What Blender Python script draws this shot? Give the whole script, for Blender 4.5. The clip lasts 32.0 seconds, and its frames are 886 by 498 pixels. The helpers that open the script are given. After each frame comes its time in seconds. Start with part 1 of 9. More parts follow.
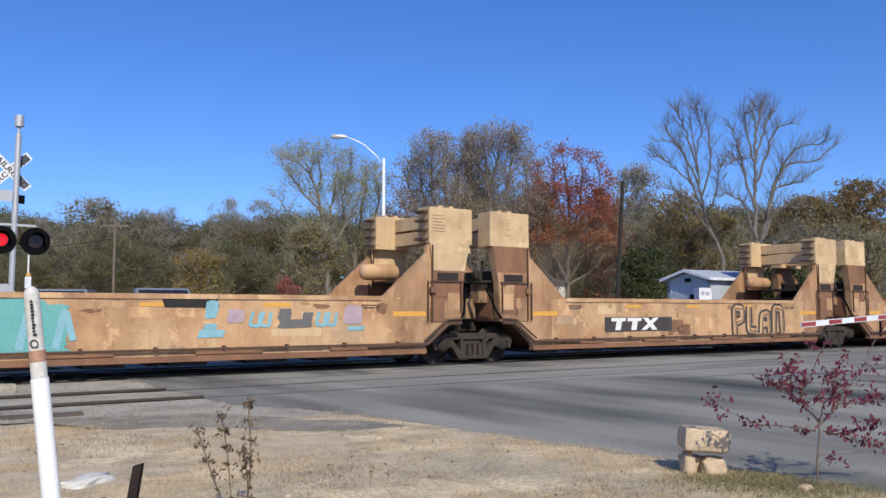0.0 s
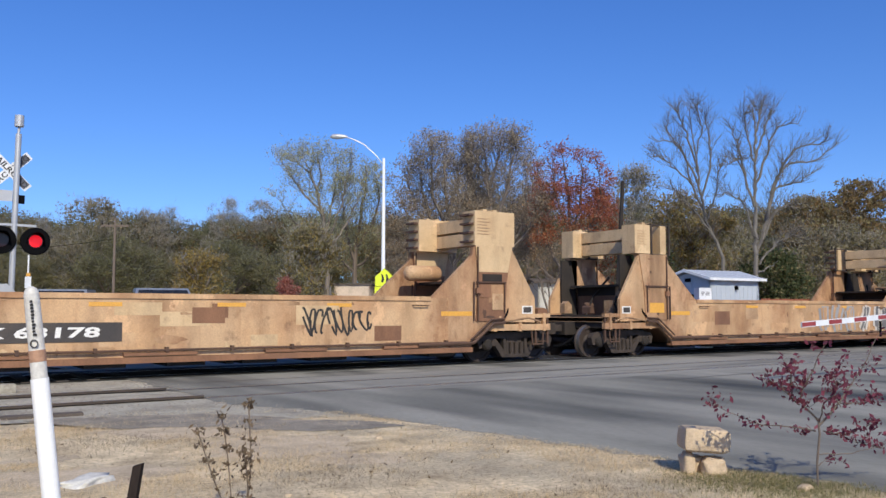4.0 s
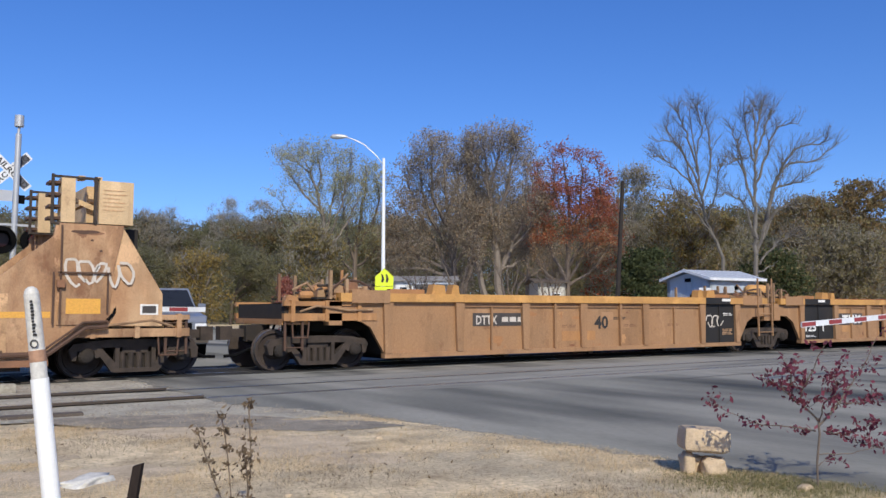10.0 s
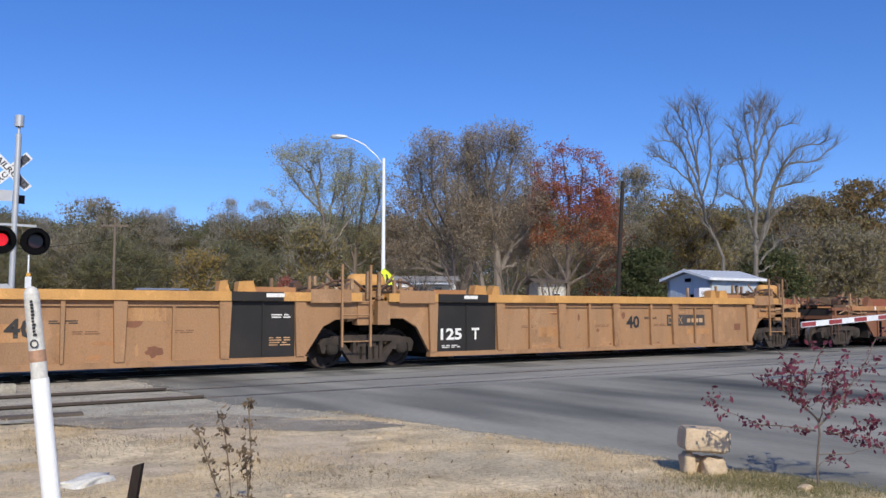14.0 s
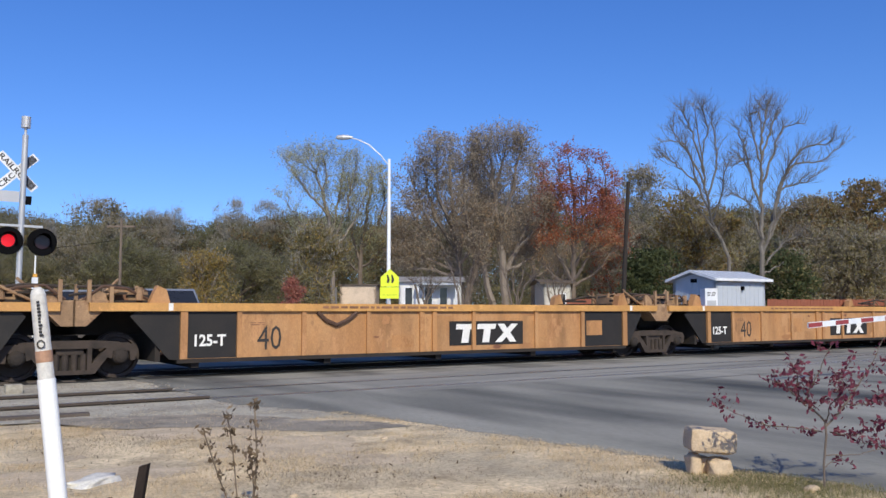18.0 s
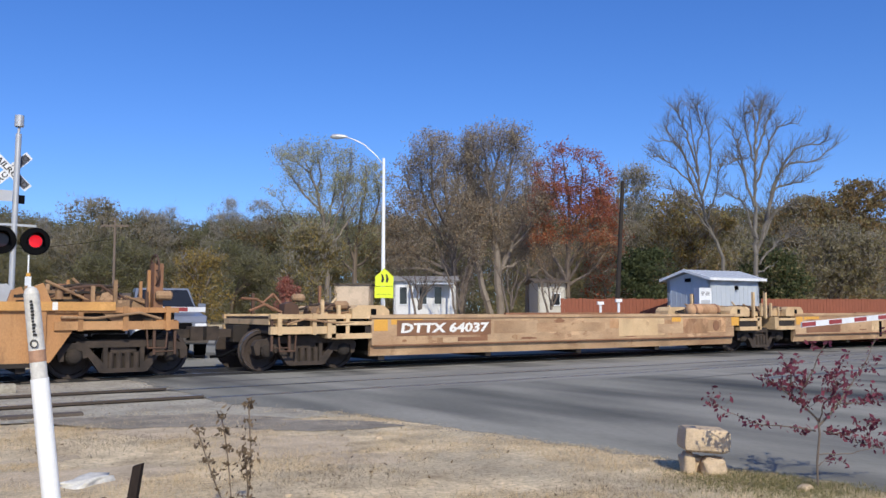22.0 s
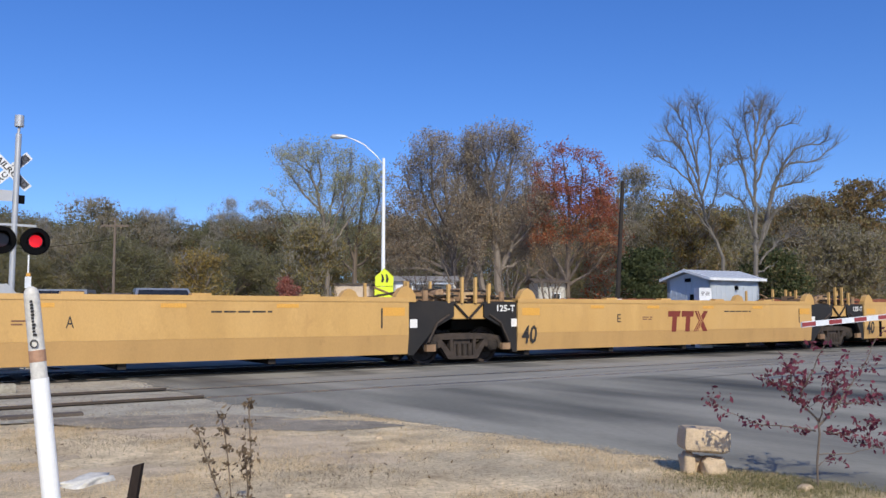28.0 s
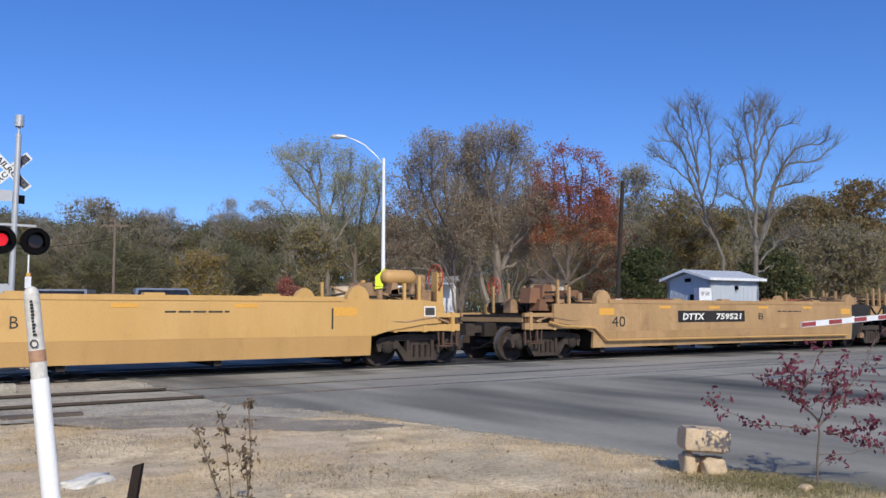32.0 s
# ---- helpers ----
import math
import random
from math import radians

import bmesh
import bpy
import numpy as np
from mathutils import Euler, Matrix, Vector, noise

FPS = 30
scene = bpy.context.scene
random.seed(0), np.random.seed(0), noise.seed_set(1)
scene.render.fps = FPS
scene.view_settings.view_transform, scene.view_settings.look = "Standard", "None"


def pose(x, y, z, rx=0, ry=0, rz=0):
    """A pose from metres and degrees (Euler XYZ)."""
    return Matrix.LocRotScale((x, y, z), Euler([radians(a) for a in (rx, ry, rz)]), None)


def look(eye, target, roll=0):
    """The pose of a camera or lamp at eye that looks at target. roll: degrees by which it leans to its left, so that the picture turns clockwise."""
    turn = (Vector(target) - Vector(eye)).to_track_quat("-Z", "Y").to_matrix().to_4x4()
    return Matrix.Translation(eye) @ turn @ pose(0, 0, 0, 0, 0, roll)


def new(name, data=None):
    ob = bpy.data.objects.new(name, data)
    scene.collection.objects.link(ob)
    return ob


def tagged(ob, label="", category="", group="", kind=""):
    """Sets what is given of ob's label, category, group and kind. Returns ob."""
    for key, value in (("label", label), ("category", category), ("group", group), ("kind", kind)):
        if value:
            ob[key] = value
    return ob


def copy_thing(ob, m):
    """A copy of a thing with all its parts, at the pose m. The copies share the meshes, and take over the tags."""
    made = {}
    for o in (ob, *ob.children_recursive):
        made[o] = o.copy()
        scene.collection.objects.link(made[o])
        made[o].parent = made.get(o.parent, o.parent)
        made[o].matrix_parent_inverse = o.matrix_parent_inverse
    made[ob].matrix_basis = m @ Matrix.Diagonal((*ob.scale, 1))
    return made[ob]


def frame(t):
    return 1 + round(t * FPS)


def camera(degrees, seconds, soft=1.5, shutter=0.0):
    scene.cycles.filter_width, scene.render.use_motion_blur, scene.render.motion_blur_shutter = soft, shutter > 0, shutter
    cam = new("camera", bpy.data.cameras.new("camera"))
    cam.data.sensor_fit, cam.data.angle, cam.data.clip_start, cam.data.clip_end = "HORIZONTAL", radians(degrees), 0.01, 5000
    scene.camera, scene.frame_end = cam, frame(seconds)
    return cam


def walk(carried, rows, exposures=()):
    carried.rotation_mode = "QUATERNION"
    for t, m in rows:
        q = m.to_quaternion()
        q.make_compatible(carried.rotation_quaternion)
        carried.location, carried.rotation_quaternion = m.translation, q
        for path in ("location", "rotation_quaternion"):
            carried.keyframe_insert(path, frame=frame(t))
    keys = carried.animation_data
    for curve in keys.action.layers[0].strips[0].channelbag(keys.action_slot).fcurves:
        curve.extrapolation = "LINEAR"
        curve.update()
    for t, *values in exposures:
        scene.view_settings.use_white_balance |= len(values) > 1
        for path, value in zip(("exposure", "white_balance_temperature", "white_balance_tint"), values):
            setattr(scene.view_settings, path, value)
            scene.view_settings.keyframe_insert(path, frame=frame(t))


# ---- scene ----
cam = camera(55.19, 32.0, soft=1.5)
EYE_Z = 1.30


def aim(left=0.0, down=0.0):
    """The camera's pose on its tripod, turned a little to the left or down (degrees)."""
    return pose(0, 0, EYE_Z, 90 + 4.156 - down, 0, -34.164 + left)


walk(cam, [(0.0, aim()), (13.9, aim()), (14.5, aim(0.08)), (15.5, aim(0.18)), (16.5, aim(0.27, -0.02)), (17.0, aim(0.31, -0.03)),
           (17.5, aim(0.36, -0.04)), (18.0, aim(0.37, -0.04)), (18.2, aim(0.30, -0.03)), (18.5, aim(0.04)), (18.7, aim()), (32.0, aim())],
     exposures=[(0.0, 0.0, 6500, 10), (3.5, 0.0, 6500, 10), (5.5, -0.07, 6500, 10), (9.0, -0.07, 6500, 10), (11.5, 0.0, 6500, 10), (22.0, 0.0, 6500, 10), (23.0, -0.08, 6500, 10), (25.5, -0.08, 6500, 10), (28.0, -0.04, 6500, 10), (32.0, -0.04, 6500, 10)])


def spot(u, depth):
    """Plan position at a sideways slope u (tangent from the camera's axis) and a depth in metres."""
    a = radians(34.164)
    return depth * (math.sin(a) + u * math.cos(a)), depth * (math.cos(a) - u * math.sin(a))


# ---- light ----
SUN_AZ, SUN_EL = radians(199), radians(38)      # from +y, clockwise seen from above
sun = new("sun", bpy.data.lights.new("sun", "SUN"))
sun.data.energy, sun.data.angle, sun.data.color = 4.2, radians(0.5), (1.0, 0.935, 0.77)
sun.matrix_world = look((0, 0, 40), (-math.sin(SUN_AZ) * 40, -math.cos(SUN_AZ) * 40, 40 - math.tan(SUN_EL) * 40))
world = bpy.data.worlds.new("sky")
scene.world, world.use_nodes = world, True
wn = world.node_tree
sky = wn.nodes.new("ShaderNodeTexSky")
sky.sky_type, sky.sun_disc, sky.sun_elevation, sky.sun_rotation = "NISHITA", False, SUN_EL, SUN_AZ
sky.air_density, sky.dust_density, sky.ozone_density, sky.altitude = 1.0, 0.6, 6.0, 100
deep = wn.nodes.new("ShaderNodeHueSaturation")
deep.inputs["Saturation"].default_value, deep.inputs["Hue"].default_value, deep.inputs["Value"].default_value = 1.2, 0.514, 1.11
# the lowest haze is thin: the sky is read a little higher than it stands
way, lift, unit_ = wn.nodes.new("ShaderNodeTexCoord"), wn.nodes.new("ShaderNodeVectorMath"), wn.nodes.new("ShaderNodeVectorMath")
lift.operation, unit_.operation = "ADD", "NORMALIZE"
lift.inputs[1].default_value = (0, 0, 0.05)
wn.links.new(way.outputs["Generated"], lift.inputs[0])
wn.links.new(lift.outputs[0], unit_.inputs[0])
wn.links.new(unit_.outputs[0], sky.inputs["Vector"])
wn.links.new(sky.outputs[0], deep.inputs["Color"])
wn.links.new(deep.outputs[0], wn.nodes["Background"].inputs[0])
wn.nodes["Background"].inputs[1].default_value = 0.15

# ---- materials ----


def material(name, base, rough=0.7, metal=0.0, var=0.25, scale=3.0, second=None, amount=0.45, fine=40.0, bump=0.15, stretch=(1, 1, 1), still=False, emit=0.0, bump_size=0.01, third=None, third_amount=0.3, third_scale=0.5, streak=0.0, detail=6, gloss=0.5, wear=0.0):
    """Noise-varied surface: base colour, blotches of a second colour, a broad third tone, grain and bump."""
    m = bpy.data.materials.new(name)
    m.use_nodes = True
    nt = m.node_tree
    b = nt.nodes["Principled BSDF"]
    b.inputs["Roughness"].default_value, b.inputs["Metallic"].default_value = rough, metal
    b.inputs["Specular IOR Level"].default_value = gloss
    tc = nt.nodes.new("ShaderNodeTexCoord")
    mp = nt.nodes.new("ShaderNodeMapping")
    mp.inputs["Scale"].default_value = stretch
    if still:
        nt.links.new(tc.outputs["Object"], mp.inputs["Vector"])
    else:
        info = nt.nodes.new("ShaderNodeObjectInfo")
        add = nt.nodes.new("ShaderNodeVectorMath")
        mul = nt.nodes.new("ShaderNodeMath")
        mul.operation, mul.inputs[1].default_value = "MULTIPLY", 37.0
        nt.links.new(info.outputs["Random"], mul.inputs[0])
        nt.links.new(tc.outputs["Object"], add.inputs[0])
        nt.links.new(mul.outputs[0], add.inputs[1])
        nt.links.new(add.outputs[0], mp.inputs["Vector"])

    def noise_node(sc, detail, rough_=0.6):
        n = nt.nodes.new("ShaderNodeTexNoise")
        n.inputs["Scale"].default_value, n.inputs["Detail"].default_value, n.inputs["Roughness"].default_value = sc, detail, rough_
        nt.links.new(mp.outputs[0], n.inputs["Vector"])
        return n

    def mix(fac, a, bb, mode="MIX"):
        x = nt.nodes.new("ShaderNodeMix")
        x.data_type, x.blend_type = "RGBA", mode
        if isinstance(fac, float):
            x.inputs[0].default_value = fac
        else:
            nt.links.new(fac, x.inputs[0])
        for k, v in ((6, a), (7, bb)):
            if isinstance(v, tuple):
                x.inputs[k].default_value = (*v, 1)
            else:
                nt.links.new(v, x.inputs[k])
        return x.outputs[2]

    def ramp(src, lo, hi, out_lo=0.0, out_hi=1.0):
        r = nt.nodes.new("ShaderNodeMapRange")
        r.inputs[1].default_value, r.inputs[2].default_value, r.inputs[3].default_value, r.inputs[4].default_value = lo, hi, out_lo, out_hi
        nt.links.new(src, r.inputs[0])
        return r.outputs[0]

    second = second or tuple(c * 0.55 for c in base)
    big = noise_node(scale, detail)
    col = mix(ramp(big.outputs[0], 0.5 - 0.08, 0.5 + 0.22, 0.0, amount), base, second)
    if third:
        broad = noise_node(third_scale, min(4, detail))
        col = mix(ramp(broad.outputs[0], 0.45, 0.65, 0.0, third_amount), col, third)
    if streak:
        sm = nt.nodes.new("ShaderNodeMapping")
        sm.inputs["Scale"].default_value = (1.1, 1.1, 0.35)
        nt.links.new(mp.outputs[0], sm.inputs["Vector"])
        sn = nt.nodes.new("ShaderNodeTexNoise")
        sn.inputs["Scale"].default_value, sn.inputs["Detail"].default_value = 1.6, 3
        nt.links.new(sm.outputs[0], sn.inputs["Vector"])
        col = mix(ramp(sn.outputs[0], 0.48, 0.72, 0.0, streak), col, tuple(c * 0.42 for c in base))
        pn = noise_node(3.5, 6, 0.7)
        col = mix(ramp(pn.outputs[0], 0.58, 0.74, 0.0, streak), col, (0.10, 0.045, 0.025))
    if wear:
        # scuffed and touched-up paint with hard edges, pale above and rusty below, and thin drips
        for src, lo, hi, tone in ((noise_node(1.1, 9, 0.68), 0.575, 0.605, tuple(min(1.0, c * 1.28 + 0.03) for c in base)), (noise_node(1.7, 9, 0.72), 0.60, 0.63, tuple(c * k_ for c, k_ in zip(base, (0.52, 0.42, 0.38))))):
            col = mix(ramp(src.outputs[0], lo, hi, 0.0, wear), col, tone)
        dm = nt.nodes.new("ShaderNodeMapping")
        dm.inputs["Scale"].default_value = (7.0, 7.0, 0.5)
        nt.links.new(mp.outputs[0], dm.inputs["Vector"])
        dn = nt.nodes.new("ShaderNodeTexNoise")
        dn.inputs["Scale"].default_value, dn.inputs["Detail"].default_value, dn.inputs["Roughness"].default_value = 1.0, 5, 0.65
        nt.links.new(dm.outputs[0], dn.inputs["Vector"])
        col = mix(ramp(dn.outputs[0], 0.58, 0.74, 0.0, wear * 0.8), col, tuple(c * k_ for c, k_ in zip(base, (0.5, 0.4, 0.34))))
    grain = noise_node(fine, 5, 0.7)
    col = mix(1.0, col, mix(ramp(grain.outputs[0], 0.25, 0.75), tuple([1 - var] * 3), tuple([1 + var * 0.6] * 3)), "MULTIPLY")
    nt.links.new(col, b.inputs["Base Color"])
    if bump:
        bp = nt.nodes.new("ShaderNodeBump")
        bp.inputs["Strength"].default_value, bp.inputs["Distance"].default_value = bump, bump_size
        nt.links.new(grain.outputs[0], bp.inputs["Height"])
        nt.links.new(bp.outputs[0], b.inputs["Normal"])
    if emit:
        b.inputs["Emission Color"].default_value, b.inputs["Emission Strength"].default_value = (*base, 1), emit
    return m


M = {}
# train paints
M["tan"] = material("faded_tan_paint", (0.56, 0.335, 0.17), 0.75, second=(0.30, 0.14, 0.065), amount=0.95, scale=0.9, stretch=(1, 1, 0.8), third=(0.62, 0.43, 0.25), third_amount=0.6, third_scale=0.6, streak=0.6, wear=0.6)
M["tan_end"] = material("grimy_tan_paint", (0.42, 0.235, 0.12), 0.8, second=(0.19, 0.085, 0.042), amount=0.95, scale=1.7, stretch=(1, 1, 0.6), third=(0.56, 0.37, 0.21), third_amount=0.7, third_scale=0.9, streak=0.7, wear=0.6)
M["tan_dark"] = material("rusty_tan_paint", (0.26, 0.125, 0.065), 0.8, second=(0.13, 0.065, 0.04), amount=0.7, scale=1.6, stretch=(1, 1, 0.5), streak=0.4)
M["head"] = material("cream_tan_paint", (0.63, 0.445, 0.25), 0.7, second=(0.45, 0.28, 0.14), amount=0.6, scale=1.5, streak=0.4, wear=0.45)
M["orange"] = material("ochre_orange_paint", (0.45, 0.22, 0.082), 0.65, second=(0.29, 0.14, 0.06), amount=0.8, scale=1.1, stretch=(1, 1, 0.5), third=(0.51, 0.29, 0.13), third_amount=0.6, third_scale=0.9, streak=0.6, wear=0.4)
M["ochre_worn"] = material("weathered_brown_ochre_paint", (0.36, 0.195, 0.092), 0.7, second=(0.24, 0.128, 0.064), amount=0.7, scale=0.9, stretch=(1, 1, 0.6), third=(0.40, 0.235, 0.12), third_amount=0.5, third_scale=0.9, streak=0.4, wear=0.35)
M["orange_pale"] = material("faded_ochre_paint", (0.48, 0.255, 0.11), 0.7, second=(0.36, 0.18, 0.08), amount=0.6, scale=1.2, streak=0.4)
M["orange_top"] = material("bright_ochre_paint", (0.58, 0.30, 0.085), 0.6, second=(0.40, 0.2, 0.07), amount=0.6, scale=1.2, streak=0.35, wear=0.4)
M["yellow"] = material("clean_yellow_paint", (0.565, 0.335, 0.108), 0.5, second=(0.48, 0.27, 0.085), amount=0.5, scale=0.7, stretch=(1, 1, 0.5), third=(0.61, 0.38, 0.145), third_amount=0.45, var=0.1, streak=0.14, wear=0.14)
M["yellow_low"] = material("darker_yellow_paint", (0.50, 0.295, 0.105), 0.55, second=(0.45, 0.26, 0.10), amount=0.5, scale=0.7, stretch=(1, 1, 0.5), var=0.1, streak=0.2)
M["pale"] = material("bleached_tan_paint", (0.49, 0.315, 0.175), 0.75, second=(0.27, 0.14, 0.075), amount=0.9, scale=0.9, stretch=(0.6, 1, 1.6), third=(0.58, 0.42, 0.26), third_amount=0.5, streak=0.5, wear=0.65)
M["brown"] = material("red_brown_paint", (0.22, 0.09, 0.045), 0.75, second=(0.12, 0.05, 0.03), amount=0.6, scale=1.2, stretch=(1, 1, 0.5))
M["rust_top"] = material("rusty_orange_chord", (0.40, 0.19, 0.075), 0.65, second=(0.26, 0.11, 0.05), amount=0.6, scale=1.0, streak=0.3)
M["black"] = material("black_panel_paint", (0.024, 0.022, 0.021), 0.6, second=(0.05, 0.04, 0.033), amount=0.5, scale=1.4, gloss=0.25)
M["plate"] = material("dark_sign_plate", (0.05, 0.042, 0.038), 0.6, second=(0.11, 0.085, 0.065), amount=0.5, scale=3)
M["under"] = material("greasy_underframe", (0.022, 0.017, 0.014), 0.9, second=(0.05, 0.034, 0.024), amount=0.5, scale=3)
M["truck"] = material("dusty_cast_steel", (0.056, 0.040, 0.031), 0.9, second=(0.022, 0.017, 0.014), amount=1.0, scale=4)
M["gear"] = material("weathered_end_gear", (0.35, 0.215, 0.115), 0.8, second=(0.14, 0.08, 0.05), amount=0.8, scale=3, streak=0.5, wear=0.6)
M["dull"] = material("dull_tan_yellow_paint", (0.43, 0.265, 0.12), 0.6, second=(0.31, 0.185, 0.085), amount=0.6, scale=0.8, stretch=(1, 1, 0.5), streak=0.3, wear=0.3)
M["wheel"] = material("rusty_wheel_steel", (0.05, 0.034, 0.027), 0.75, second=(0.025, 0.018, 0.015), amount=0.7, scale=5)
M["tread"] = material("polished_tread_steel", (0.30, 0.28, 0.26), 0.45, 0.8, var=0.1)
M["amber"] = material("amber_reflective_tape", (0.70, 0.36, 0.06), 0.5, second=(0.65, 0.30, 0.06), amount=0.35, scale=4)
M["white"] = material("white_lettering", (0.78, 0.76, 0.72), 0.6, second=(0.6, 0.55, 0.48), amount=0.35, scale=5)
M["ink"] = material("black_lettering", (0.03, 0.026, 0.022), 0.6)
M["redink"] = material("dark_red_lettering", (0.20, 0.032, 0.016), 0.6, second=(0.15, 0.03, 0.016), amount=0.4)
M["silver"] = material("silver_spray_paint", (0.33, 0.32, 0.31), 0.5, second=(0.2, 0.19, 0.19), amount=0.5, scale=2)
M["greyspray"] = material("grey_spray_paint", (0.15, 0.14, 0.135), 0.6)
M["chalk"] = material("white_spray_paint", (0.60, 0.54, 0.47), 0.6, second=(0.46, 0.37, 0.28), amount=0.7, scale=2.5)
M["lilac"] = material("faded_lilac_spray", (0.44, 0.33, 0.36), 0.7)
M["teal"] = material("teal_spray_paint", (0.12, 0.38, 0.36), 0.65, second=(0.2, 0.42, 0.36))
M["sky_spray"] = material("pale_blue_spray", (0.24, 0.46, 0.52), 0.65)
M["redpart"] = material("faded_red_paint", (0.45, 0.075, 0.035), 0.65, second=(0.25, 0.06, 0.035))
# place
M["soil"] = material("dry_lawn", (0.80, 0.645, 0.42), 0.95, second=(0.34, 0.26, 0.165), amount=1.0, scale=1.7, fine=22, bump=0.8, bump_size=0.03, still=True, third=(0.44, 0.37, 0.26), third_amount=0.8, third_scale=0.75, var=0.45, gloss=0.15)
M["gravel"] = material("grey_ballast", (0.46, 0.42, 0.335), 0.95, second=(0.23, 0.20, 0.16), amount=0.75, scale=1.6, fine=16, bump=0.8, bump_size=0.04, still=True, var=0.4, gloss=0.15)
M["asphalt"] = material("worn_asphalt", (0.25, 0.242, 0.205), 0.9, second=(0.066, 0.067, 0.063), amount=1.3, scale=0.55, fine=34, bump=0.3, stretch=(0.75, 0.16, 1), still=True, var=0.22, third=(0.37, 0.35, 0.30), third_amount=0.6, third_scale=0.8, detail=2.2, gloss=0.2)
M["strip"] = material("bleached_crossing_asphalt", (0.29, 0.278, 0.242), 0.9, second=(0.12, 0.116, 0.105), amount=1.0, scale=0.5, fine=34, bump=0.3, stretch=(0.2, 1, 1), still=True, var=0.25, gloss=0.2)
M["earth"] = material("bare_trodden_earth", (0.56, 0.45, 0.315), 0.95, second=(0.36, 0.285, 0.195), amount=0.9, scale=1.8, fine=30, bump=0.6, bump_size=0.02, still=True, third=(0.68, 0.55, 0.39), third_amount=0.6, third_scale=3.0, var=0.35, gloss=0.15)
M["panel"] = material("under_train_black", (0.032, 0.03, 0.028), 0.85, second=(0.06, 0.055, 0.05), amount=0.6, scale=1.5, fine=30, bump=0.4, gloss=0.2)
M["grime"] = material("dark_cinder_dirt", (0.30, 0.262, 0.21), 0.95, second=(0.17, 0.145, 0.115), amount=0.9, scale=1.6, fine=24, bump=0.7, bump_size=0.03, still=True, third=(0.44, 0.38, 0.30), third_amount=0.6, third_scale=2.2, var=0.4, gloss=0.15)
M["rail"] = material("rusty_rail", (0.065, 0.048, 0.036), 0.85, second=(0.035, 0.028, 0.022))
M["railtop"] = material("polished_rail", (0.5, 0.5, 0.5), 0.3, 0.9, var=0.1)
M["tie"] = material("creosoted_timber", (0.09, 0.07, 0.055), 0.9, second=(0.15, 0.12, 0.095), stretch=(1, 4, 1))
M["galv"] = material("galvanised_steel", (0.50, 0.50, 0.50), 0.45, 0.4, second=(0.38, 0.38, 0.39), amount=0.4, var=0.1)
M["cast_shadow"] = material("cast_shadow_brown", (0.028, 0.021, 0.018), 0.9, second=(0.045, 0.035, 0.03), amount=0.6, scale=14, stretch=(1, 1, 0.2), gloss=0.1)
M["lampblack"] = material("black_enamel", (0.005, 0.005, 0.006), 0.8, gloss=0.06)
M["rustbar"] = material("dark_rusty_bar", (0.10, 0.052, 0.032), 0.8, second=(0.05, 0.03, 0.022), amount=0.6, scale=4)
M["signwhite"] = material("sign_white", (0.75, 0.76, 0.78), 0.4, var=0.08)
M["signyellow"] = material("fluorescent_yellow_green", (0.72, 0.82, 0.03), 0.4, second=(0.62, 0.72, 0.03), amount=0.3, var=0.05)
M["blade_shade"] = material("blade_shade_blue", (0.07, 0.075, 0.10), 0.6, second=(0.16, 0.16, 0.18), amount=0.6, scale=6)
M["whitepole"] = material("white_painted_pole", (0.82, 0.82, 0.80), 0.4, second=(0.6, 0.6, 0.58), amount=0.25, var=0.06)
M["postgrey"] = material("weathered_grey_plastic", (0.62, 0.60, 0.55), 0.6, second=(0.36, 0.32, 0.28), amount=0.5, scale=6)
M["rust"] = material("rust_stain", (0.42, 0.24, 0.15), 0.8)
M["stone"] = material("buff_sandstone", (0.56, 0.43, 0.29), 0.9, second=(0.42, 0.31, 0.20), amount=0.5, scale=5, fine=60, bump=0.4, gloss=0.2)
M["fence"] = material("red_stained_cedar", (0.27, 0.085, 0.045), 0.85, second=(0.17, 0.055, 0.03), stretch=(6, 6, 1), amount=0.5)
M["shed"] = material("pale_blue_siding", (0.43, 0.47, 0.52), 0.7, second=(0.36, 0.40, 0.45), amount=0.4, var=0.1)
M["shedroof"] = material("light_metal_roof", (0.44, 0.47, 0.52), 0.55, second=(0.35, 0.38, 0.43), amount=0.4)
M["housewhite"] = material("white_clapboard", (0.70, 0.69, 0.68), 0.7, second=(0.55, 0.54, 0.53), amount=0.4)
M["glass_dark"] = material("dark_window_glass", (0.02, 0.022, 0.026), 0.08, var=0.02, bump=0)
M["bark"] = material("grey_brown_bark", (0.16, 0.125, 0.10), 0.95, second=(0.09, 0.07, 0.058), amount=0.6, scale=5, stretch=(1, 1, 0.3))
M["greybark"] = material("grey_brown_limb_bark", (0.23, 0.19, 0.155), 0.95, second=(0.13, 0.105, 0.085), amount=0.6, scale=5, stretch=(1, 1, 0.3))
M["palebark"] = material("pale_grey_bark", (0.175, 0.158, 0.138), 0.95, second=(0.10, 0.09, 0.078), amount=0.6, scale=3, stretch=(1, 1, 0.3))
M["truckblue"] = material("blue_grey_car_paint", (0.20, 0.22, 0.27), 0.3, 0.2, var=0.04, bump=0)
M["cardark"] = material("dark_grey_car_paint", (0.24, 0.26, 0.29), 0.3, 0.2, var=0.04, bump=0)
M["red_lit"] = material("lit_red_lens", (0.5, 0.006, 0.012), 0.4, emit=1.5, var=0.02, bump=0)
M["armred"] = material("red_reflective_sheet", (0.30, 0.045, 0.045), 0.5, var=0.1)

# ---- shaping tools ----


